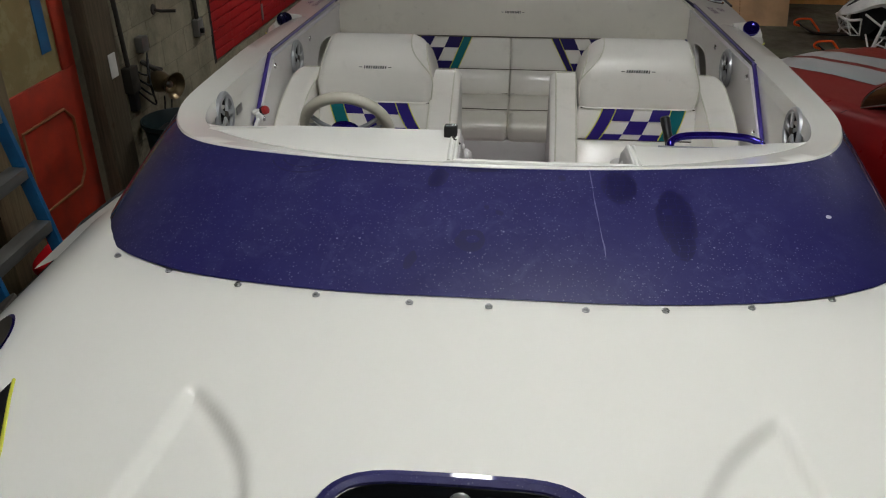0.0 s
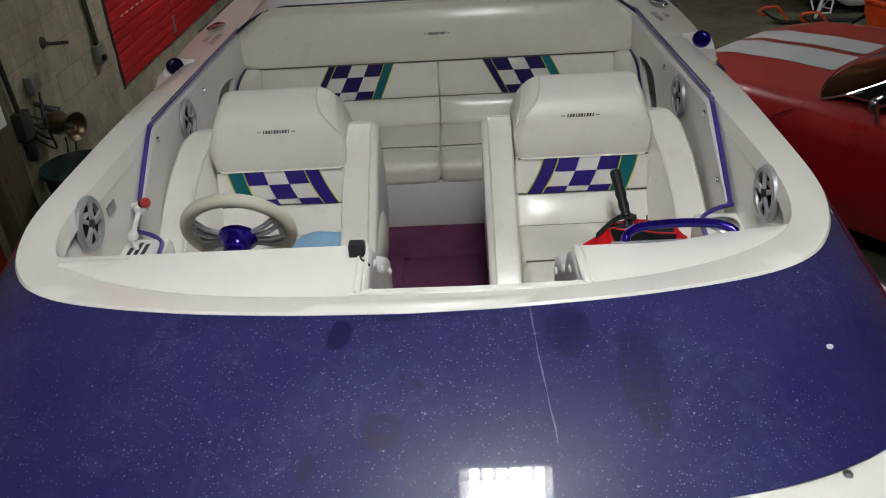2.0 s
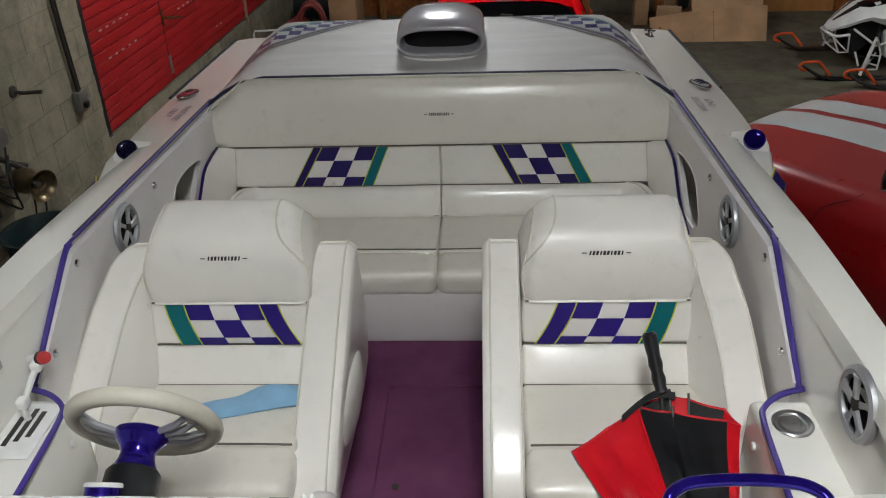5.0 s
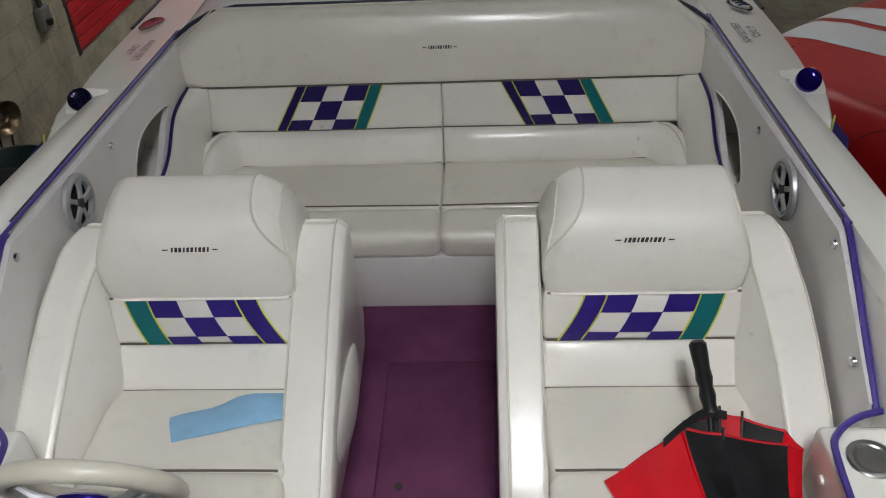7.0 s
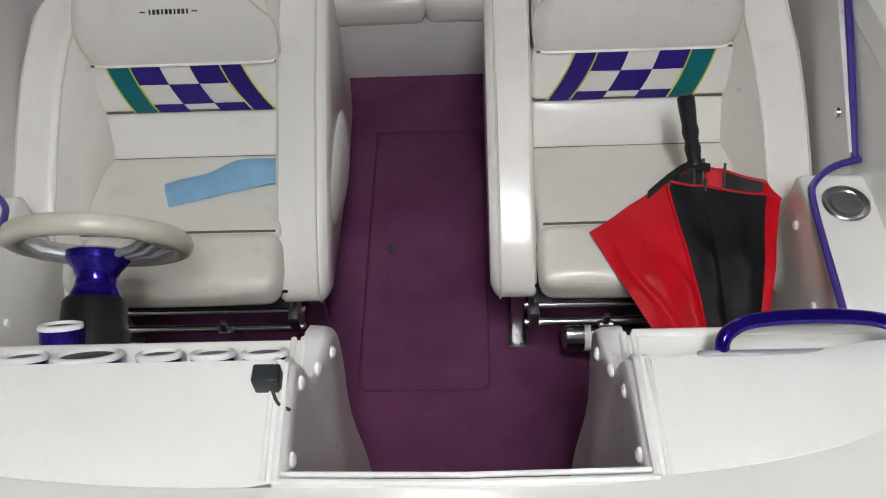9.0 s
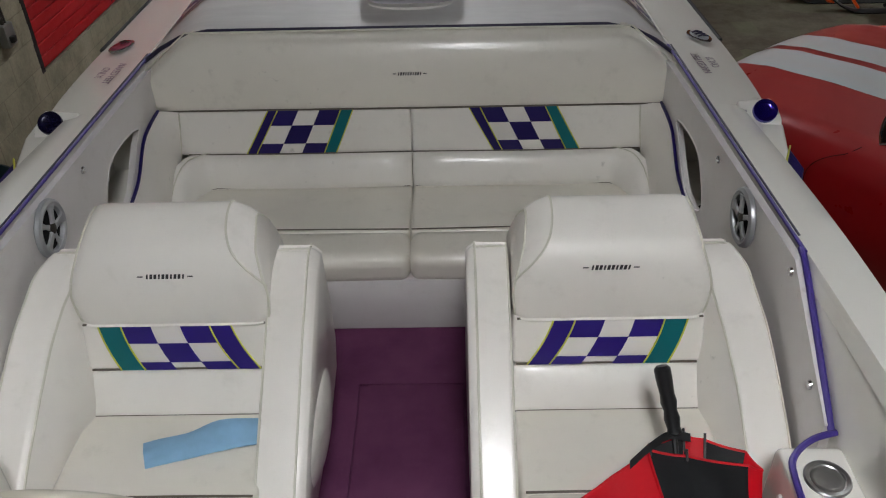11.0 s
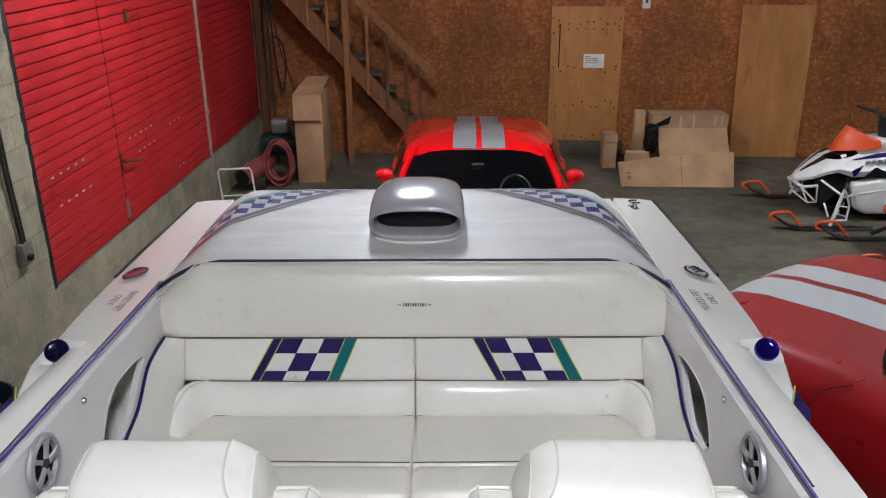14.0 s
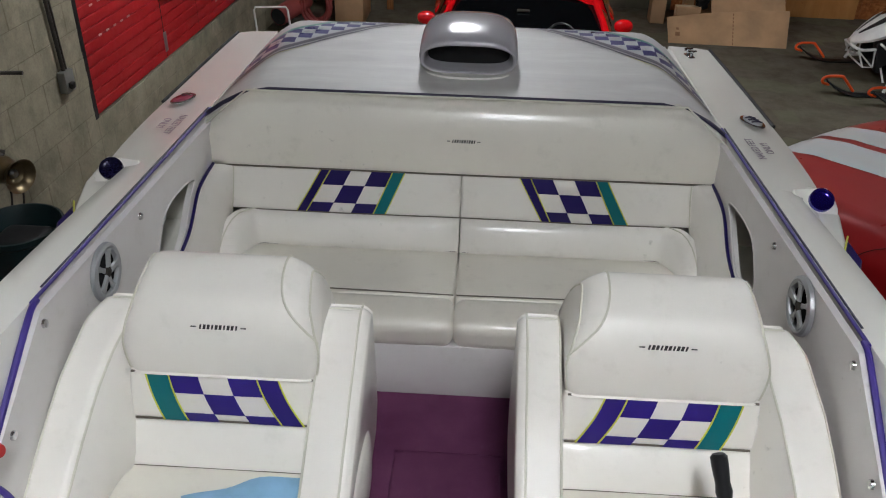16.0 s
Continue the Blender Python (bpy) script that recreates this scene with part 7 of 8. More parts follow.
# ---- bright red sports car with silver stripes, behind the boat ----
def sports_car():
    c = thing("sports_car", "bright red low sports car with silver stripes", "car")
    T = [(-1.45, 0.55, 0.46), (-1.3, 0.72, 0.58), (-0.8, 0.83, 0.70), (-0.2, 0.85, 0.775), (0.15, 0.845, 0.80), (0.9, 0.83, 0.80), (1.5, 0.86, 0.83), (2.0, 0.90, 0.80), (2.5, 0.87, 0.79), (2.74, 0.82, 0.795), (2.85, 0.74, 0.70)]

    def sec(y, w, zh):
        return [(w * 0.94, 0.16), (w * 1.0, 0.3), (w * 1.0, 0.5), (w * 0.97, zh - 0.12), (w * 0.9, zh - 0.03), (w * 0.78, zh), (w * 0.5, zh + 0.01), (0, zh + 0.02)]

    part("body", car_skin(T, 56, sec), CAR_RED, c, "bright red body", 60)
    rt = [(0.50, 0.585, 1.025, 0.19), (0.62, 0.60, 1.065, 0.22), (0.85, 0.61, 1.085, 0.25), (1.05, 0.60, 1.088, 0.26), (1.5, 0.56, 1.03, 0.22), (2.0, 0.5, 0.88, 0.08), (2.3, 0.45, 0.80, 0.02)]

    def roof_sec(y, w, z, drop):
        return [(w + 0.19, z - drop), (w + 0.13, z - drop * 0.7), (w + 0.05, z - drop * 0.34), (w - 0.03, z - 0.06), (w - 0.14, z - 0.022), (w * 0.5, z - 0.004), (0, z)]

    part("roof", car_skin(rt, 30, roof_sec), CAR_RED, c, "bright red rounded roof", 60)

    def roof_top(x, y):
        w, z, drop = lerp_table(rt, y)
        return z - 0.004 * min(1, abs(x) / (w * 0.5)) + 0.008

    for a, b in ((-0.235, -0.025), (0.025, 0.235)):
        rows = []
        for k in range(26):
            y = 0.515 + 1.75 * k / 25
            rows.append([(a + (b - a) * j / 4, y, roof_top(a + (b - a) * j / 4, y)) for j in range(5)])
        part("stripe", loft(rows), STRIPE_SILVER, c, "silver roof stripe")
        rows = []
        for k in range(20):
            y = -1.28 + 1.25 * k / 19
            w, zh = lerp_table(T, y)
            rows.append([(a + (b - a) * j / 4, y, zh + 0.0235 - 0.008 * abs(a + (b - a) * j / 4) / (w * 0.5) * 0.5) for j in range(5)])
        part("stripe", loft(rows), STRIPE_SILVER, c, "silver bonnet stripe")
        rows = []
        for k in range(10):
            y = 2.2 + 0.54 * k / 9
            w, zh = lerp_table(T, y)
            rows.append([(a + (b - a) * j / 4, y, zh + 0.024 - 0.008 * abs(a + (b - a) * j / 4) / (w * 0.5) * 0.5) for j in range(5)])
        part("stripe", loft(rows), STRIPE_SILVER, c, "silver tail stripe")
    rows = []
    for y, w, z in ((-0.02, 0.685, 0.815), (0.15, 0.665, 0.89), (0.33, 0.63, 0.962), (0.51, 0.575, 1.024)):
        rows.append([(w * u, y + 0.10 * (abs(u) ** 2), z - 0.03 * u * u) for u in [j / 10 - 1 for j in range(21)]])
    part("windscreen", loft(rows), CAR_GLASS, c, "opaque dark windscreen")
    part("screen_seal", tube(rows[-1], 0.007, 6), BLACK_PLASTIC, c)
    # Mirror and wheel rim lie on the opaque glass, placed for the camera's view.
    part("cabin_mirror", pillow((-0.065, 0.262, 0.940), (0.045, 0.282, 0.966), 0.009, 2), CONDUIT, c, "small cabin mirror set on the glass to fit the view")
    arc = [(0.31 + 0.135 * math.cos(math.pi * k / 12), 0.780 + 0.100 * math.sin(math.pi * k / 12)) for k in range(13)]
    part("cabin_wheel", tube([(x, (z - 0.815) / 0.44 + 0.02, z + 0.012) for x, z in arc], 0.010, 8), BLACK_PLASTIC, c, "dark steering wheel rim set on the glass to fit the view")
    for sx in (-1, 1):
        pil = [(sx * 0.70, 0.09, 0.79), (sx * 0.66, 0.28, 0.89), (sx * 0.615, 0.46, 0.97), (sx * 0.575, 0.60, 1.035)]
        part("pillar", tube(pil, 0.03, 8), CAR_RED, c)
        win = [(sx * 0.735, 0.30, 0.85), (sx * 0.775, 1.0, 0.86), (sx * 0.70, 0.95, 1.02), (sx * 0.66, 0.62, 1.01)]
        bm = bmesh.new()
        bm.faces.new([bm.verts.new(p) for p in win])
        part("side_window", thick(bm, 0.006), CAR_GLASS, c, "dark side window")
        part("mirror", join(lathe([(0.056 * math.sin(math.pi * k / 10) ** 0.8, -0.076 * math.cos(math.pi * k / 10)) for k in range(11)], pose(sx * 0.81, 0.09, 0.912, 0, 90, 0), 20), rod((sx * 0.76, 0.1, 0.80), (sx * 0.80, 0.09, 0.88), 0.02)), CAR_RED, c, "red door mirror")
        part("headlight", pillow((sx * 0.6 - 0.12, -1.2, 0.55), (sx * 0.6 + 0.12, -0.9, 0.68), 0.05, 4), CAR_GLASS, c, "dark headlight")
        for y in (-0.65, 1.75):
            wheel(c, pose(sx * 0.76, y, 0.32, 0, 90, 0), 0.32, ALLOY)
    c.matrix_world = pose(0.385, 8.47, 0, 0, 0, -1.5)


sports_car()


# ---- snowmobiles ----
def ski(owner, tip, length, mat_loop):
    x, y, z = tip
    rows = []
    for k in range(15):
        t = k / 14
        px = x + length * t
        pz = 0.012 + 0.13 * max(0, 1 - t / 0.32) ** 2
        w = 0.035 + 0.03 * min(1, t * 4)
        rows.append([(px, y - w, pz), (px, y - w * 0.4, pz + 0.012), (px, y + w * 0.4, pz + 0.012), (px, y + w, pz)])
    part("ski", thick(loft(rows), 0.012), BLACK_PLASTIC, owner, "black ski")
    hoop_line = [(x + 0.03, y, 0.10), (x - 0.03, y, 0.115), (x - 0.045, y, 0.145), (x - 0.02, y, 0.175), (x + 0.04, y, 0.186), (x + 0.135, y, 0.186), (x + 0.155, y, 0.172), (x + 0.19, y, 0.135), (x + 0.275, y, 0.04)]
    part("ski_loop", tube(smooth_line(hoop_line, 3), 0.0135, 8), mat_loop, owner, "orange ski loop")


def snowmobile():
    s = thing("snowmobile", "white snowmobile with orange windscreen and ski loops", "snowmobile")
    ski(s, (3.46, 10.68, 0), 1.0, ORANGE_PLASTIC)
    ski(s, (3.40, 9.64, 0), 1.0, ORANGE_PLASTIC)
    cy = 10.19
    # bonnet: a long beak rising to the dash; x, half width, lower edge, ridge
    st = [(3.745, 0.04, 0.365, 0.402), (3.80, 0.11, 0.378, 0.465), (3.89, 0.19, 0.418, 0.545), (4.01, 0.26, 0.485, 0.638), (4.09, 0.30, 0.515, 0.668), (4.23, 0.33, 0.472, 0.702), (4.5, 0.34, 0.485, 0.757), (5.0, 0.34, 0.50, 0.80)]
    shape = [(0.0, 1.0), (0.34, 0.95), (0.80, 0.62), (1.0, 0.26), (0.93, 0.0)]
    rows = []
    for x, w, z0, z1 in st:
        half = [(x, w * f, z0 + (z1 - z0) * q) for f, q in shape]
        rows.append([(a, cy - b, c) for a, b, c in reversed(half)] + [(a, cy + b, c) for a, b, c in half[1:]])
    part("bonnet", loft(rows, True, True), WHITE_PLASTIC, s, "white beaked bonnet", 30)
    for sy in (-1, 1):
        def on_hood(k, f):
            x, w, z0, z1 = st[k]
            for (f0, q0), (f1, q1) in zip(shape, shape[1:4]):
                if f <= f1:
                    return Vector((x, cy + sy * w * f, z0 + (z1 - z0) * (q0 + (q1 - q0) * (f - f0) / (f1 - f0)) + 0.004))

        part("hood_stripe", loft([[on_hood(k, 0.20), on_hood(k, 0.34), on_hood(k, 0.36 + 0.045 * k)] for k in range(1, 4)]), BLACK_PLASTIC, s, "widening dark hood stripe")
        part("hood_glass", loft([[on_hood(k, a), on_hood(k, 0.34), on_hood(k, b)] for k, a, b in ((3, 0.14, 0.46), (4, 0.14, 0.66), (5, 0.14, 0.58), (6, 0.16, 0.36))]), CAR_GLASS, s, "dark glossy headlamp panel")
        part("flank_stripe", loft([[on_hood(k, a), on_hood(k, b)] for k, a, b in ((5, 0.70, 0.73), (6, 0.60, 0.76), (7, 0.58, 0.76))]), DARK_PURPLE_VINYL, s, "dark flank stripe")
        part("flank_wedge", slab([(4.20, 0.545), (4.30, 0.60), (4.26, 0.52), (4.225, 0.485)], cy + sy * 0.325, cy + sy * 0.342, 0, 1, "y"), DARK_PURPLE_VINYL, s, "dark flank wedge")
        part("flank_grille", slab([(4.32, 0.475), (4.43, 0.588), (4.56, 0.53), (4.70, 0.50)], cy + sy * 0.335, cy + sy * 0.346, 0, 1, "y"), BLACK_PLASTIC, s, "black three-cornered side grille")
        for k in range(4):
            part("letter_bar", slab([(4.33 + 0.06 * k, 0.612 + 0.006 * k), (4.37 + 0.06 * k, 0.615 + 0.006 * k), (4.375 + 0.06 * k, 0.645 + 0.006 * k), (4.335 + 0.06 * k, 0.642 + 0.006 * k)], cy + sy * 0.30, cy + sy * 0.326, 0, 1, "y"), SATIN, s, "pale grey lettering bar")
        part("engine_bay", slab([(3.93, 0.40), (4.07, 0.505), (4.26, 0.46), (4.40, 0.20), (4.22, 0.10), (4.0, 0.11)], cy + sy * 0.10, cy + sy * 0.20, 0.01, 1, "y"), DARK_RUBBER, s, "dark engine bay")
        part("side_panel", slab([(4.245, 0.27), (4.225, 0.41), (4.50, 0.462), (5.3, 0.49), (5.3, 0.10), (4.61, 0.083), (4.40, 0.084), (4.275, 0.15)], cy + sy * 0.22, cy + sy * 0.352, 0.035, 3, "y"), WHITE_PLASTIC, s, "white side panel")
        part("panel_crease", tube([(4.30, cy + sy * 0.353, 0.31), (4.62, cy + sy * 0.353, 0.36), (5.2, cy + sy * 0.353, 0.38)], 0.008, 6), WHITE_PLASTIC, s)
        part("suspension_arm", tube(smooth_line([(3.97, cy + sy * 0.20, 0.41), (4.09, cy + sy * 0.43, 0.322), (4.13, cy + sy * 0.44, 0.308), (4.26, cy + sy * 0.34, 0.305)], 3), 0.012, 8), WHITE_PLASTIC, s, "white suspension arm")
        part("suspension_arm", tube([(4.25, cy + sy * 0.18, 0.16), (4.02, cy + sy * 0.50, 0.10)], 0.011, 8), WHITE_PLASTIC, s)
        part("spindle", tube([(4.09, cy + sy * 0.47, 0.40), (4.05, cy + sy * 0.49, 0.26), (3.975, cy + sy * 0.53, 0.03)], [0.015, 0.020, 0.017], 8), WHITE_PLASTIC, s, "white ski spindle")
        part("spindle_brace", tube([(4.11, cy + sy * 0.46, 0.37), (4.175, cy + sy * 0.45, 0.22), (4.15, cy + sy * 0.49, 0.075), (4.0, cy + sy * 0.52, 0.085)], 0.011, 8), WHITE_PLASTIC, s, "white triangular brace")
        part("spindle_brace", tube([(4.04, cy + sy * 0.50, 0.235), (4.165, cy + sy * 0.45, 0.20)], 0.009, 6), WHITE_PLASTIC, s)
        part("spindle_brace", tube([(4.01, cy + sy * 0.51, 0.16), (4.155, cy + sy * 0.48, 0.11)], 0.009, 6), WHITE_PLASTIC, s)
        part("tie_rod", tube([(3.93, cy + sy * 0.42, 0.24), (3.955, cy + sy * 0.50, 0.12)], 0.010, 6), WHITE_PLASTIC, s)
        part("shock", tube([(4.24, cy + sy * 0.22, 0.46), (4.08, cy + sy * 0.44, 0.18)], 0.024, 10), BLACK_PLASTIC, s, "black shock absorber")
        part("bumper_frame", tube([(3.78, cy + sy * 0.19, 0.33), (3.86, cy + sy * 0.19, 0.168), (3.955, cy + sy * 0.19, 0.168), (3.94, cy + sy * 0.19, 0.345)], 0.009, 6), WHITE_PLASTIC, s, "white tube frame under the nose")
        part("bumper_frame", tube([(3.79, cy + sy * 0.19, 0.32), (3.94, cy + sy * 0.19, 0.18)], 0.008, 6), WHITE_PLASTIC, s)
    part("bumper", tube(smooth_line([(3.98, cy - 0.18, 0.352), (3.82, cy - 0.18, 0.335), (3.765, cy - 0.11, 0.345), (3.755, cy, 0.350), (3.765, cy + 0.11, 0.345), (3.82, cy + 0.18, 0.335), (3.98, cy + 0.18, 0.352)], 4), 0.016, 8), WHITE_PLASTIC, s, "white tube bumper")
    part("bumper_crossbar", rod((3.86, cy - 0.19, 0.168), (3.86, cy + 0.19, 0.168), 0.009), WHITE_PLASTIC, s)
    part("belly_pan", slab([(3.98, 0.14), (4.4, 0.06), (5.4, 0.06), (5.4, 0.45), (4.3, 0.45)], cy - 0.2, cy + 0.2, 0.02, 2, "y"), BLACK_PLASTIC, s, "black belly pan")
    rows = []
    for t in (0.0, 0.25, 0.5, 0.75, 1.0):
        rows.append([(4.08 + 0.15 * t + (0.42 - 0.16 * t) * abs(u) ** 1.5, cy + (0.24 - 0.04 * t) * math.sin(u * 1.45), 0.675 + 0.265 * t + abs(u) ** 1.2 * (0.085 - 0.19 * t) + 0.02 * math.sin(math.pi * t)) for u in [j / 8 - 1 for j in range(17)]])
    part("windscreen", thick(loft(rows), 0.006), ORANGE_PLASTIC, s, "orange windscreen")
    part("dash_pod", pillow((4.30, cy - 0.19, 0.62), (4.90, cy + 0.19, 0.82), 0.06, 3), WHITE_PLASTIC, s, "white dash cowl behind the windscreen")
    part("handlebar", tube([(4.42, cy - 0.25, 1.085), (4.54, cy - 0.10, 1.055), (4.58, cy, 1.04), (4.54, cy + 0.10, 1.055), (4.42, cy + 0.25, 1.085)], 0.018, 8), BLACK_PLASTIC, s, "black handlebar")
    part("steering_post", tube([(4.59, cy, 1.05), (4.60, cy, 0.92), (4.66, cy, 0.74)], [0.05, 0.055, 0.07], 10), BLACK_PLASTIC, s, "black steering post cover")
    part("lever", tube([(4.40, cy - 0.24, 1.08), (4.385, cy - 0.24, 1.17)], 0.013, 8), CHROME, s, "bright brake lever")
    part("seat", pillow((5.1, cy - 0.17, 0.52), (6.5, cy + 0.17, 0.82), 0.07, 4), BLACK_PLASTIC, s, "black saddle")
    part("tunnel", box((5.0, cy - 0.22, 0.34), (6.9, cy + 0.22, 0.52), 0.02), WHITE_PLASTIC, s, "white tunnel")
    part("track", slab([(5.1, 0.02), (6.7, 0.02), (6.95, 0.18), (6.7, 0.34), (5.1, 0.34), (4.9, 0.16)], cy - 0.19, cy + 0.19, 0.03, 3, "y"), DARK_RUBBER, s, "black rubber track")

    s = thing("snowmobile", "older snowmobile with orange bumper and ski loops", "snowmobile")
    ski(s, (3.74, 9.36, 0), 1.0, ORANGE_PLASTIC)
    ski(s, (3.76, 8.5, 0), 1.0, ORANGE_PLASTIC)
    cy = 8.93
    tub = []
    for k in range(25):
        a = math.pi * (0.5 + k / 24)
        tub.append((4.5 + 0.34 * math.cos(a), cy + 0.32 * math.sin(a), 0.42))
    part("bumper", tube(tub, 0.035, 10), ORANGE_PLASTIC, s, "orange moulded bumper")
    rows = []
    for q, z in ((0.8, 0.14), (0.96, 0.26), (1.0, 0.42)):
        rows.append([(4.5 + (p[0] - 4.5) * q, cy + (p[1] - cy) * q, z) for p in tub])
    part("belly_pan", loft(rows), ORANGE_PLASTIC, s, "orange belly pan")
    part("bonnet", pillow((4.22, cy - 0.28, 0.40), (5.3, cy + 0.28, 0.72), 0.14, 5), BLACK_PLASTIC, s, "black bonnet")
    for sy in (-1, 1):
        part("suspension_arm", tube([(4.45, cy + sy * 0.2, 0.3), (4.25, cy + sy * 0.43, 0.06)], 0.02, 8), BLACK_PLASTIC, s)
    part("seat", pillow((5.3, cy - 0.17, 0.42), (6.6, cy + 0.17, 0.74), 0.07, 4), BLACK_PLASTIC, s, "black saddle")
    part("track", slab([(4.9, 0.02), (6.7, 0.02), (6.95, 0.18), (6.7, 0.42), (4.9, 0.42), (4.7, 0.16)], cy - 0.19, cy + 0.19, 0.03, 3, "y"), DARK_RUBBER, s, "black rubber track")


snowmobile()


# ---- boxes and clutter at the back ----
def carton(name, lo, hi, label, flap=None, turn=0.0):
    ob = thing(name, label, "box", "cardboard boxes by the back wall")
    c = ((lo[0] + hi[0]) / 2, (lo[1] + hi[1]) / 2)
    m = pose(c[0], c[1], lo[2], 0, 0, turn)
    w, d, h = (hi[0] - lo[0]) / 2, (hi[1] - lo[1]) / 2, hi[2] - lo[2]
    part("carton", box((-w, -d, 0), (w, d, h), 0.006, 2, m), CARD, ob)
    part("tape", box((-w - 0.001, -0.025, h - 0.12), (w + 0.001, 0.025, h + 0.0015), 0, 1, m), TAPE, ob, "shiny packing tape")
    if flap:
        part("flap", box((-w, -0.006, -flap), (w * 0.98, 0, 0), 0.002, 1, m @ pose(0, -d - 0.002, h, -9)), CARD, ob, "folded-down flap")
    return ob


carton("cardboard_box", (-1.68, 11.30, 0), (-1.35, 11.95, 1.06), "tall brown cardboard box with an open flap", 0.30)
part("flap", thick(loft([[(-1.675, 11.30, 1.066), (-1.352, 11.30, 1.066)], [(-1.62, 12.0, 1.15), (-1.34, 12.0, 1.15)]]), 0.005), CARD, bpy.data.objects["cardboard_box"], "half-open sloping lid")
carton("cardboard_box", (2.05, 11.85, 0), (2.22, 12.05, 0.44), "small upright brown cardboard box", 0.1)
carton("cardboard_box", (2.27, 11.5, 0), (2.55, 11.62, 0.30), "low brown cardboard box beside others")
carton("cardboard_box", (2.41, 11.8, 0.0), (2.53, 11.9, 0.74), "narrow pale upright carton")
carton("cardboard_box", (2.60, 11.72, 0.0), (3.52, 12.05, 0.70), "large brown cardboard box with shiny tape", None)
big = bpy.data.objects["cardboard_box.004"]
part("plastic_wrap", pillow((2.50, 11.52, 0.26), (2.64, 11.70, 0.62), 0.06, 4, lambda p: p + Vector((noise.noise(p * 14), noise.noise(p * 14 + Vector((5, 0, 0))), 0)) * 0.03), BLACK_NYLON, big, "crumpled black plastic")
part("front_fold", slab([(11.70, 0.55), (11.71, 0.545), (11.43, 0.22), (11.415, 0.225)], 2.66, 3.50, 0, 1), CARD, big, "sloping folded card")
part("torn_flap", slab([(2.64, 0.60), (2.82, 0.70), (2.80, 0.60), (2.68, 0.57)], 11.700, 11.706, 0, 1, "y"), BLACK_NYLON, big, "dark torn corner")
for x0, z0, z1 in ((2.90, 0.60, 0.74), (3.06, 0.60, 0.74), (3.32, 0.62, 0.74), (3.40, 0.62, 0.74)):
    part("packing_tape", box((x0 + 0.03, 11.714, z0 - 0.05), (x0 + 0.055, 11.718, z1 - 0.045), 0), TAPE, big)
for x0, t0 in ((2.96, 0.35), (3.14, 0.6), (3.40, 0.45)):
    part("packing_tape", box((x0, 0, 0), (x0 + 0.03, 0.002, 0.07), 0, 1, pose(0, 11.413 + 0.285 * t0, 0.222 + 0.325 * t0, -41)), TAPE, big)
flat = thing("cardboard_sheet", "flattened brown cardboard sheet on the floor", "cardboard")
lean = lambda x, z: 11.10 - (x - 2.15) * 0.045 + z * 0.85
fm = slab([(2.15, 0.0), (3.45, 0.0), (3.50, 0.34), (3.20, 0.335), (2.56, 0.285), (2.13, 0.235)], 0, 0.012, 0.002, 1, "y")
for v in fm.verts:
    v.co.y += lean(v.co.x, v.co.z)
part("sheet", fm, CARD, flat)
for k in range(9):
    cr = box((2.855 + 0.0015 * k, -0.003, 0.012 + 0.033 * k), (2.866 + 0.0015 * k, 0.001, 0.032 + 0.033 * k), 0)
    for v in cr.verts:
        v.co.y += lean(v.co.x, v.co.z)
    part("perforation", cr, CARD_EDGE, flat)
for x, z, w, t in ((2.225, 0.07, 0.05, 0.035), (2.235, 0.125, 0.03, 0.02)):
    cr = box((x, -0.002, z), (x + w, 0.001, z + t), 0)
    for v in cr.verts:
        v.co.y += lean(v.co.x, v.co.z)
    part("printed_mark", cr, CARD_EDGE, flat)


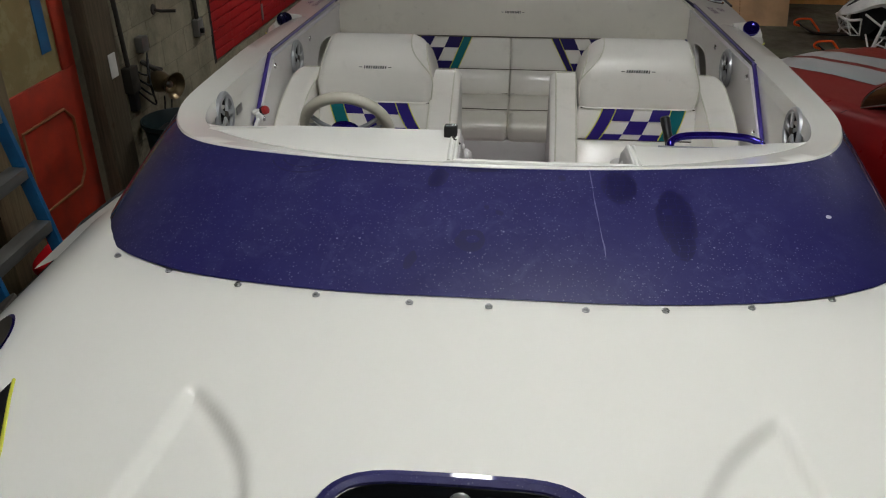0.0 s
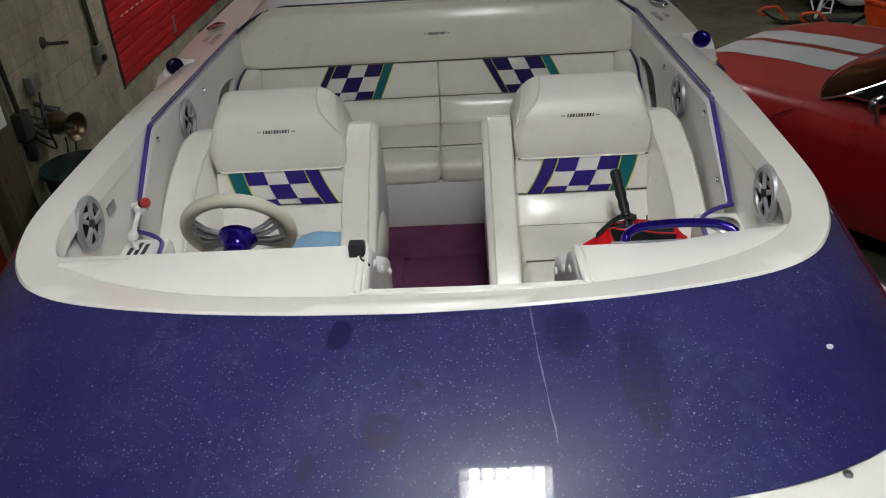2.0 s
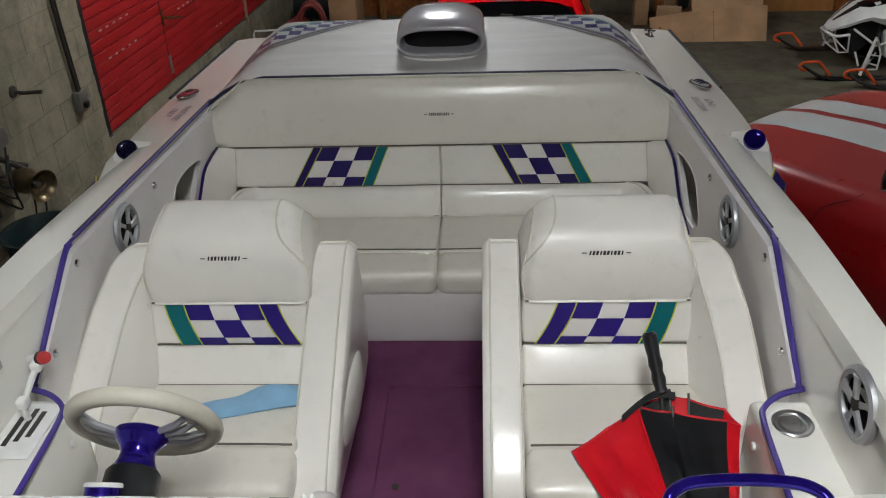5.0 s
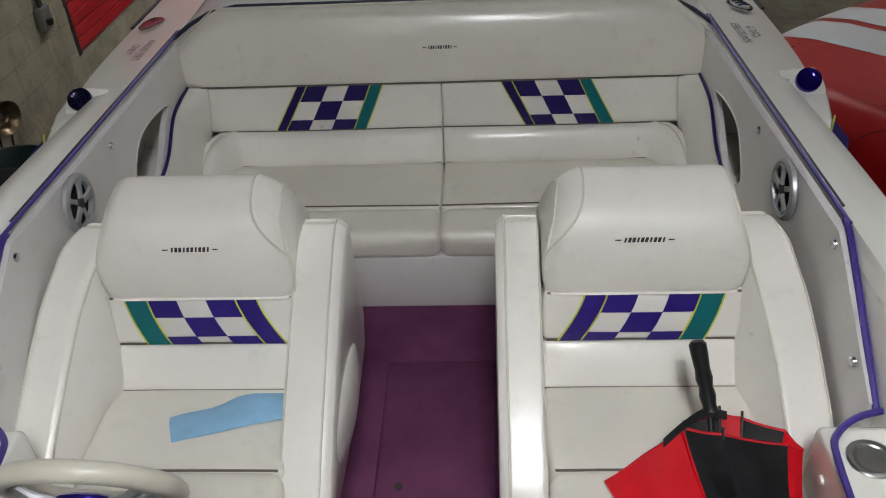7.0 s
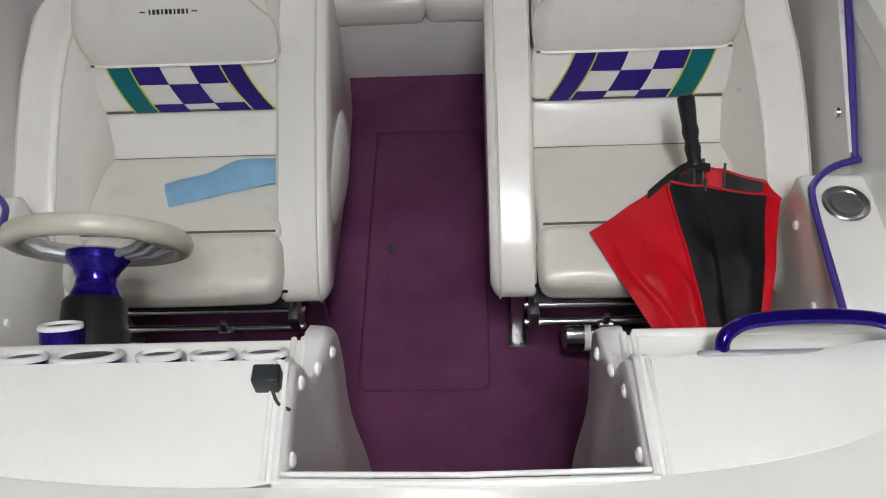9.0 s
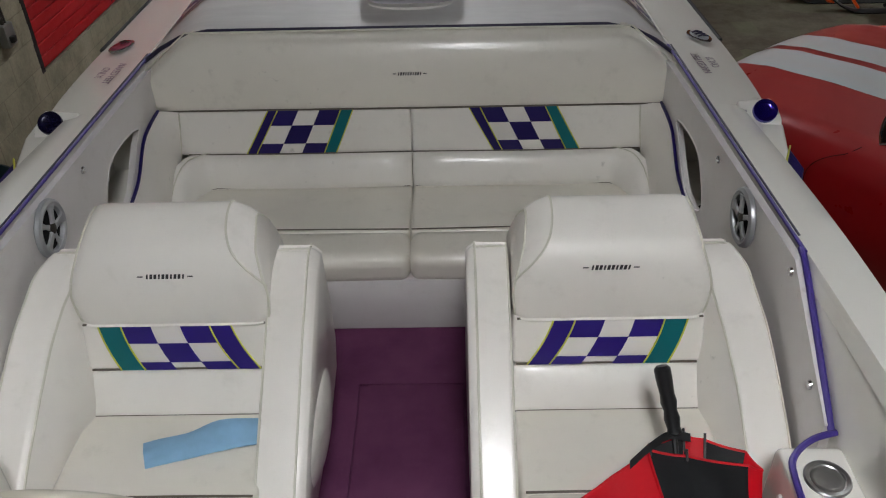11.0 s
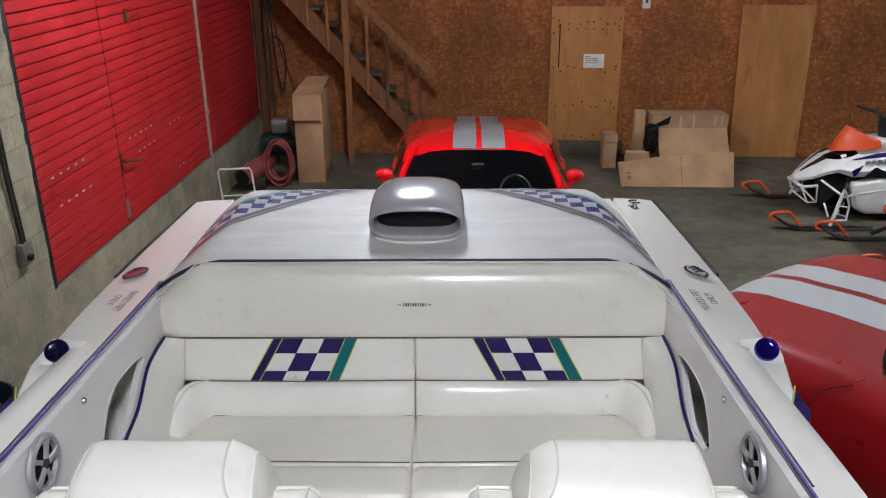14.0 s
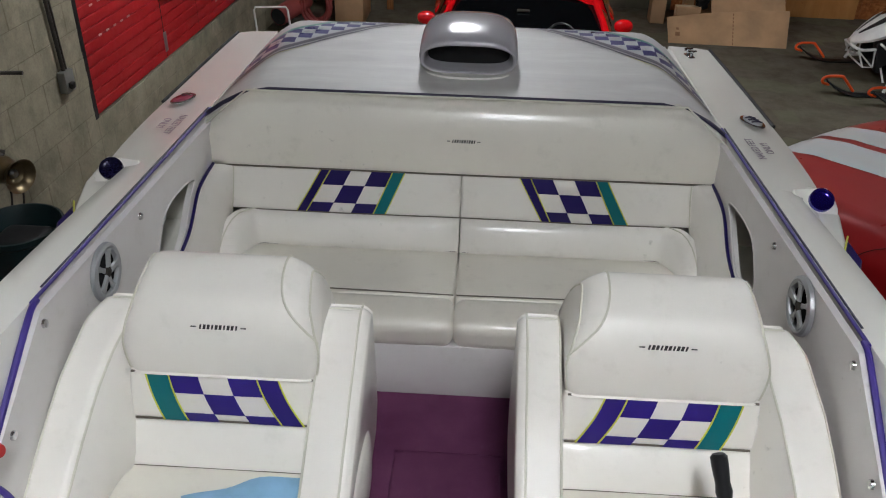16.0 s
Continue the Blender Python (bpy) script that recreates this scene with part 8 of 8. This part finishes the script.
def duct_and_hose():
    d = thing("flexible_duct", "faded red duct pipe lying on the floor", "pipe")
    a, b = Vector((-2.24, 10.86, 0.20)), Vector((-2.03, 11.35, 0.27))
    m = between(a, b)
    L = (b - a).length
    rings = []
    for k in range(19):
        rings.append((0.101 + (0.005 if k % 2 else 0), L * k / 18))
    part("pipe", lathe([(0.088, 0.02)] + rings + [(0.088, L - 0.01), (0.088, 0.02)], m, 28), HOSE_RED, d)
    # Dark disc covers the end and paints the pipe's inner shade.
    part("opening", lathe([(0, -0.004), (0.092, -0.004), (0.092, 0.002), (0, 0.002)], m, 24), DARK_VOID, d, "dark disc painted as the open end's shade")
    part("foot", box((-2.24, 11.0, 0), (-2.02, 11.28, 0.15), 0.01), CONDUIT, d, "low stand under the pipe")
    h = thing("hose_coil", "coiled faded red hose on the floor", "hose")
    pts = []
    for k in range(240):
        q = 2 * math.pi * k / 24
        r = 0.235 + 0.03 * math.sin(k * 0.113) + 0.01 * math.sin(k * 0.7)
        pts.append((-1.87 + r * math.cos(q) * 0.62, 11.10 + 0.0009 * k, 0.282 + r * math.sin(q)))
    part("coil", tube(pts, 0.014, 8), HOSE_RED, h)
    c = thing("compressor", "green and silver air compressor by the hose", "compressor")
    part("tank", lathe([(0, 0), (0.12, 0.01), (0.15, 0.06), (0.15, 0.44), (0.12, 0.49), (0, 0.5)], pose(-2.25, 12.0, 0.30, 0, 90, 0), 24), GREEN_PLASTIC, c, "dark green tank")
    part("motor", pillow((-2.1, 11.88, 0.44), (-1.86, 12.06, 0.64), 0.05, 4), GALV, c, "silver motor")
    part("pulley", lathe([(0, 0), (0.10, 0.0), (0.11, 0.02), (0.09, 0.04), (0, 0.04)], pose(-1.82, 11.9, 0.52, 0, 90, 0), 24), GALV, c)
    part("leg", box((-2.2, 11.9, 0), (-2.14, 12.1, 0.2), 0.004), CONDUIT, c)
    part("leg", box((-1.86, 11.9, 0), (-1.80, 12.1, 0.2), 0.004), CONDUIT, c)
    r = thing("wire_rack", "white bent-tube rack standing on the floor", "rack")
    part("frame", tube([(-2.42, 10.62, 0.0), (-2.44, 10.62, 0.34), (-2.42, 10.62, 0.37), (-2.10, 10.66, 0.37), (-2.08, 10.66, 0.34), (-2.05, 10.66, 0.0)], 0.011, 8), WHITE_PLASTIC, r)
    part("shelf", tube([(-2.42, 10.62, 0.06), (-2.05, 10.66, 0.06)], 0.009, 6), WHITE_PLASTIC, r)

    c = thing("corner_pipe", "pale vertical pipe with loose dark cables", "pipe")
    part("pipe", rod((-2.10, 12.24, 0.0), (-2.10, 12.24, 4.5), 0.016, 10), CONDUIT, c)
    part("cable", tube(smooth_line([(-2.08, 12.2, 2.4), (-2.03, 12.2, 1.4), (-1.99, 12.2, 1.0), (-1.95, 12.2, 0.95), (-1.90, 12.2, 1.3), (-1.95, 12.2, 1.55), (-2.06, 12.2, 1.6)], 6), 0.012, 6), DARK_RUBBER, c, "dark hanging cable")
    part("cable", tube(smooth_line([(-2.06, 12.21, 2.2), (-1.97, 12.21, 1.5), (-1.86, 12.21, 1.1), (-1.80, 12.21, 0.8)], 6), 0.010, 6), DARK_RUBBER, c)
    part("valve", box((-2.13, 12.19, 0.80), (-2.07, 12.25, 0.90), 0.008), CONDUIT, c, "grey valve block")


duct_and_hose()


# ---- fittings on the block wall and things before it ----
def wall_fittings():
    def w(p):
        return WALL @ Vector(p)

    lamp = thing("floodlight", "tarnished bell-shaped floodlight on the block wall", "floodlight")
    m = WALL @ between((0.10, -1.30, 0.80), (0.10 + 0.9, -1.30 - 0.30, 0.80 - 0.08))
    part("reflector", lathe([(0.0, -0.075), (0.035, -0.07), (0.066, -0.045), (0.082, 0.0), (0.078, 0.04), (0.062, 0.075), (0.058, 0.095), (0.068, 0.125), (0.092, 0.16), (0.100, 0.165), (0.096, 0.158), (0.07, 0.12), (0.045, 0.095), (0, 0.085)], m, 32), BRASS_LAMP, lamp, "tarnished bell-shaped reflector")
    part("bulb", lathe([(0, 0.085), (0.022, 0.09), (0.028, 0.11), (0.018, 0.128), (0, 0.132)], m, 16), STEEL, lamp, "clouded bulb")
    part("bracket", join(rod(w((0.0, -1.32, 0.95)), w((0.13, -1.28, 0.86)), 0.018), rod(w((0.05, -1.28, 0.9)), w((0.12, -1.24, 0.87)), 0.014)), CONDUIT, lamp)
    box_m = thing("junction_box", "grey metal junction boxes with loose cables", "junction box")
    part("box", box((0, -1.62, 0.80), (0.07, -1.50, 0.98), 0.006, 2, WALL), CONDUIT, box_m)
    part("switch", box((0, -1.585, 0.66), (0.05, -1.51, 0.80), 0.006, 2, WALL), BLACK_PLASTIC, box_m, "dark socket below")
    part("upper_box", box((0, -1.36, 1.02), (0.06, -1.26, 1.13), 0.006, 2, WALL), GALV, box_m)
    for k in range(4):
        z = 0.95 - 0.05 * k
        part("cable", tube([w(p) for p in [(q.x, q.y, q.z) for q in smooth_line([(0.04, -1.52, z), (0.10, -1.45 + 0.02 * k, z - 0.06 - 0.03 * k), (0.08, -1.38, z - 0.02), (0.05, -1.30, z + 0.06)], 5)]], 0.007, 6), DARK_RUBBER, box_m)
    for v, z in ((-1.28, 0.68), (-1.16, 0.66)):
        part("cable", tube([w((0.12, v, z)), w((0.11, v + 0.01, 0.62)), w((0.09, v - 0.01, 0.45))], 0.006, 6), DARK_RUBBER, box_m)
    c = thing("conduit", "dark vertical conduit pipe on the block wall", "conduit")
    part("pipe", tube([w((0.03, -1.56, 0.97)), w((0.03, -1.60, 1.5)), w((0.03, -1.62, 4.5))], 0.017, 8), CONDUIT, c)
    c = thing("conduit", "dark vertical conduit pipe with double socket", "conduit")
    part("pipe", tube([w((0.025, -0.33, 1.02)), w((0.025, -0.36, 1.5)), w((0.025, -0.36, 4.5))], 0.013, 8), CONDUIT, c)
    part("pipe", tube([w((0.025, -0.30, 1.02)), w((0.025, -0.325, 1.5)), w((0.025, -0.325, 4.5))], 0.009, 8), CONDUIT, c)
    part("socket", box((0, -0.38, 0.88), (0.055, -0.27, 1.02), 0.006, 2, WALL), GALV, c, "grey double socket box")
    part("plug", box((0.055, -0.36, 0.91), (0.085, -0.32, 0.95), 0.006, 2, WALL), BLACK_PLASTIC, c)
    v = thing("wall_tap", "small dark tap sticking out of the wall", "tap")
    part("pipe", tube([w((0.0, -1.0, 1.25)), w((0.05, -0.98, 1.235)), w((0.16, -0.96, 1.235))], 0.012, 8), CONDUIT, v)
    part("flange", lathe([(0, 0), (0.04, 0), (0.035, 0.01), (0, 0.012)], WALL @ pose(0, -1.0, 1.25, 0, 90, 0), 16), CONDUIT, v)
    n = thing("paper_note", "small white paper note taped to wall", "note")
    part("sheet", box((0.091, -1.90, 1.0), (0.094, -1.81, 1.16), 0, 1, WALL), PAPER, n)
    b = thing("bucket", "dark green plastic tub standing by the wall", "bucket")
    part("tub", lathe([(0, 0.0), (0.165, 0.0), (0.17, 0.02), (0.215, 0.58), (0.235, 0.60), (0.235, 0.63), (0.222, 0.632), (0.205, 0.59), (0.16, 0.04), (0, 0.035)], pose(-2.38, 5.44, 0), 32), GREEN_PLASTIC, b)
    part("liner", pillow((-2.54, 5.30, 0.42), (-2.22, 5.60, 0.56), 0.08, 4), DARK_RUBBER, b, "dark rubbish inside")


wall_fittings()


def step_ladder():
    l = thing("step_ladder", "blue fibreglass step ladder with worn metal steps", "ladder")

    def x_at(z):
        return -2.019 - 0.195 * z

    for y0 in (2.88, 3.365):
        part("rail", slab([(x_at(0) - 0.035, 0.0), (x_at(0) + 0.03, 0.0), (x_at(1.75) + 0.03, 1.75), (x_at(1.75) - 0.035, 1.75)], y0, y0 + 0.03, 0.005, 2, "y"), BLUE_PLASTIC, l, "blue side rail")
        part("back_rail", slab([(-2.66, 0.0), (-2.62, 0.0), (-2.41, 1.72), (-2.45, 1.72)], y0, y0 + 0.03, 0.005, 2, "y"), BLUE_PLASTIC, l)
    for z in (0.331, 0.604, 0.877, 1.15, 1.423):
        x = x_at(z)
        part("step", join(box((x - 0.05, 2.91, z - 0.01), (x + 0.035, 3.365, z), 0.003), box((x + 0.027, 2.91, z - 0.055), (x + 0.035, 3.365, z - 0.002), 0.002)), GALV, l, "worn metal step")
    for z in (0.33, 0.88):
        part("brace", tube([(-2.60 + 0.1 * z, 2.90, z), (-2.60 + 0.1 * z, 3.38, z)], 0.01, 6), GALV, l)
    part("cap", box((-2.47, 2.86, 1.72), (-2.32, 3.42, 1.78), 0.015, 3), BLUE_PLASTIC, l, "blue top cap")
    r = thing("rag_heap", "heap of clear plastic and dark rags by door", "rags")
    rng = random.Random(6)
    for k in range(6):
        x, y = -2.35 + rng.uniform(-0.15, 0.2), 4.05 + rng.uniform(-0.25, 0.25)
        z = 0.42
        part("rag", pillow((x - 0.14, y - 0.14, z - 0.42), (x + 0.14, y + 0.14, z + rng.uniform(-0.05, 0.1)), 0.1, 4, lambda p: p + Vector((noise.noise(p * 9), noise.noise(p * 9 + Vector((5, 0, 0))), noise.noise(p * 9 + Vector((0, 7, 0))))) * 0.05), (DARK_RUBBER, RED_NYLON, PAPER, CONDUIT, DARK_RUBBER, GREEN_PLASTIC)[k], r, "crumpled rag")


step_ladder()
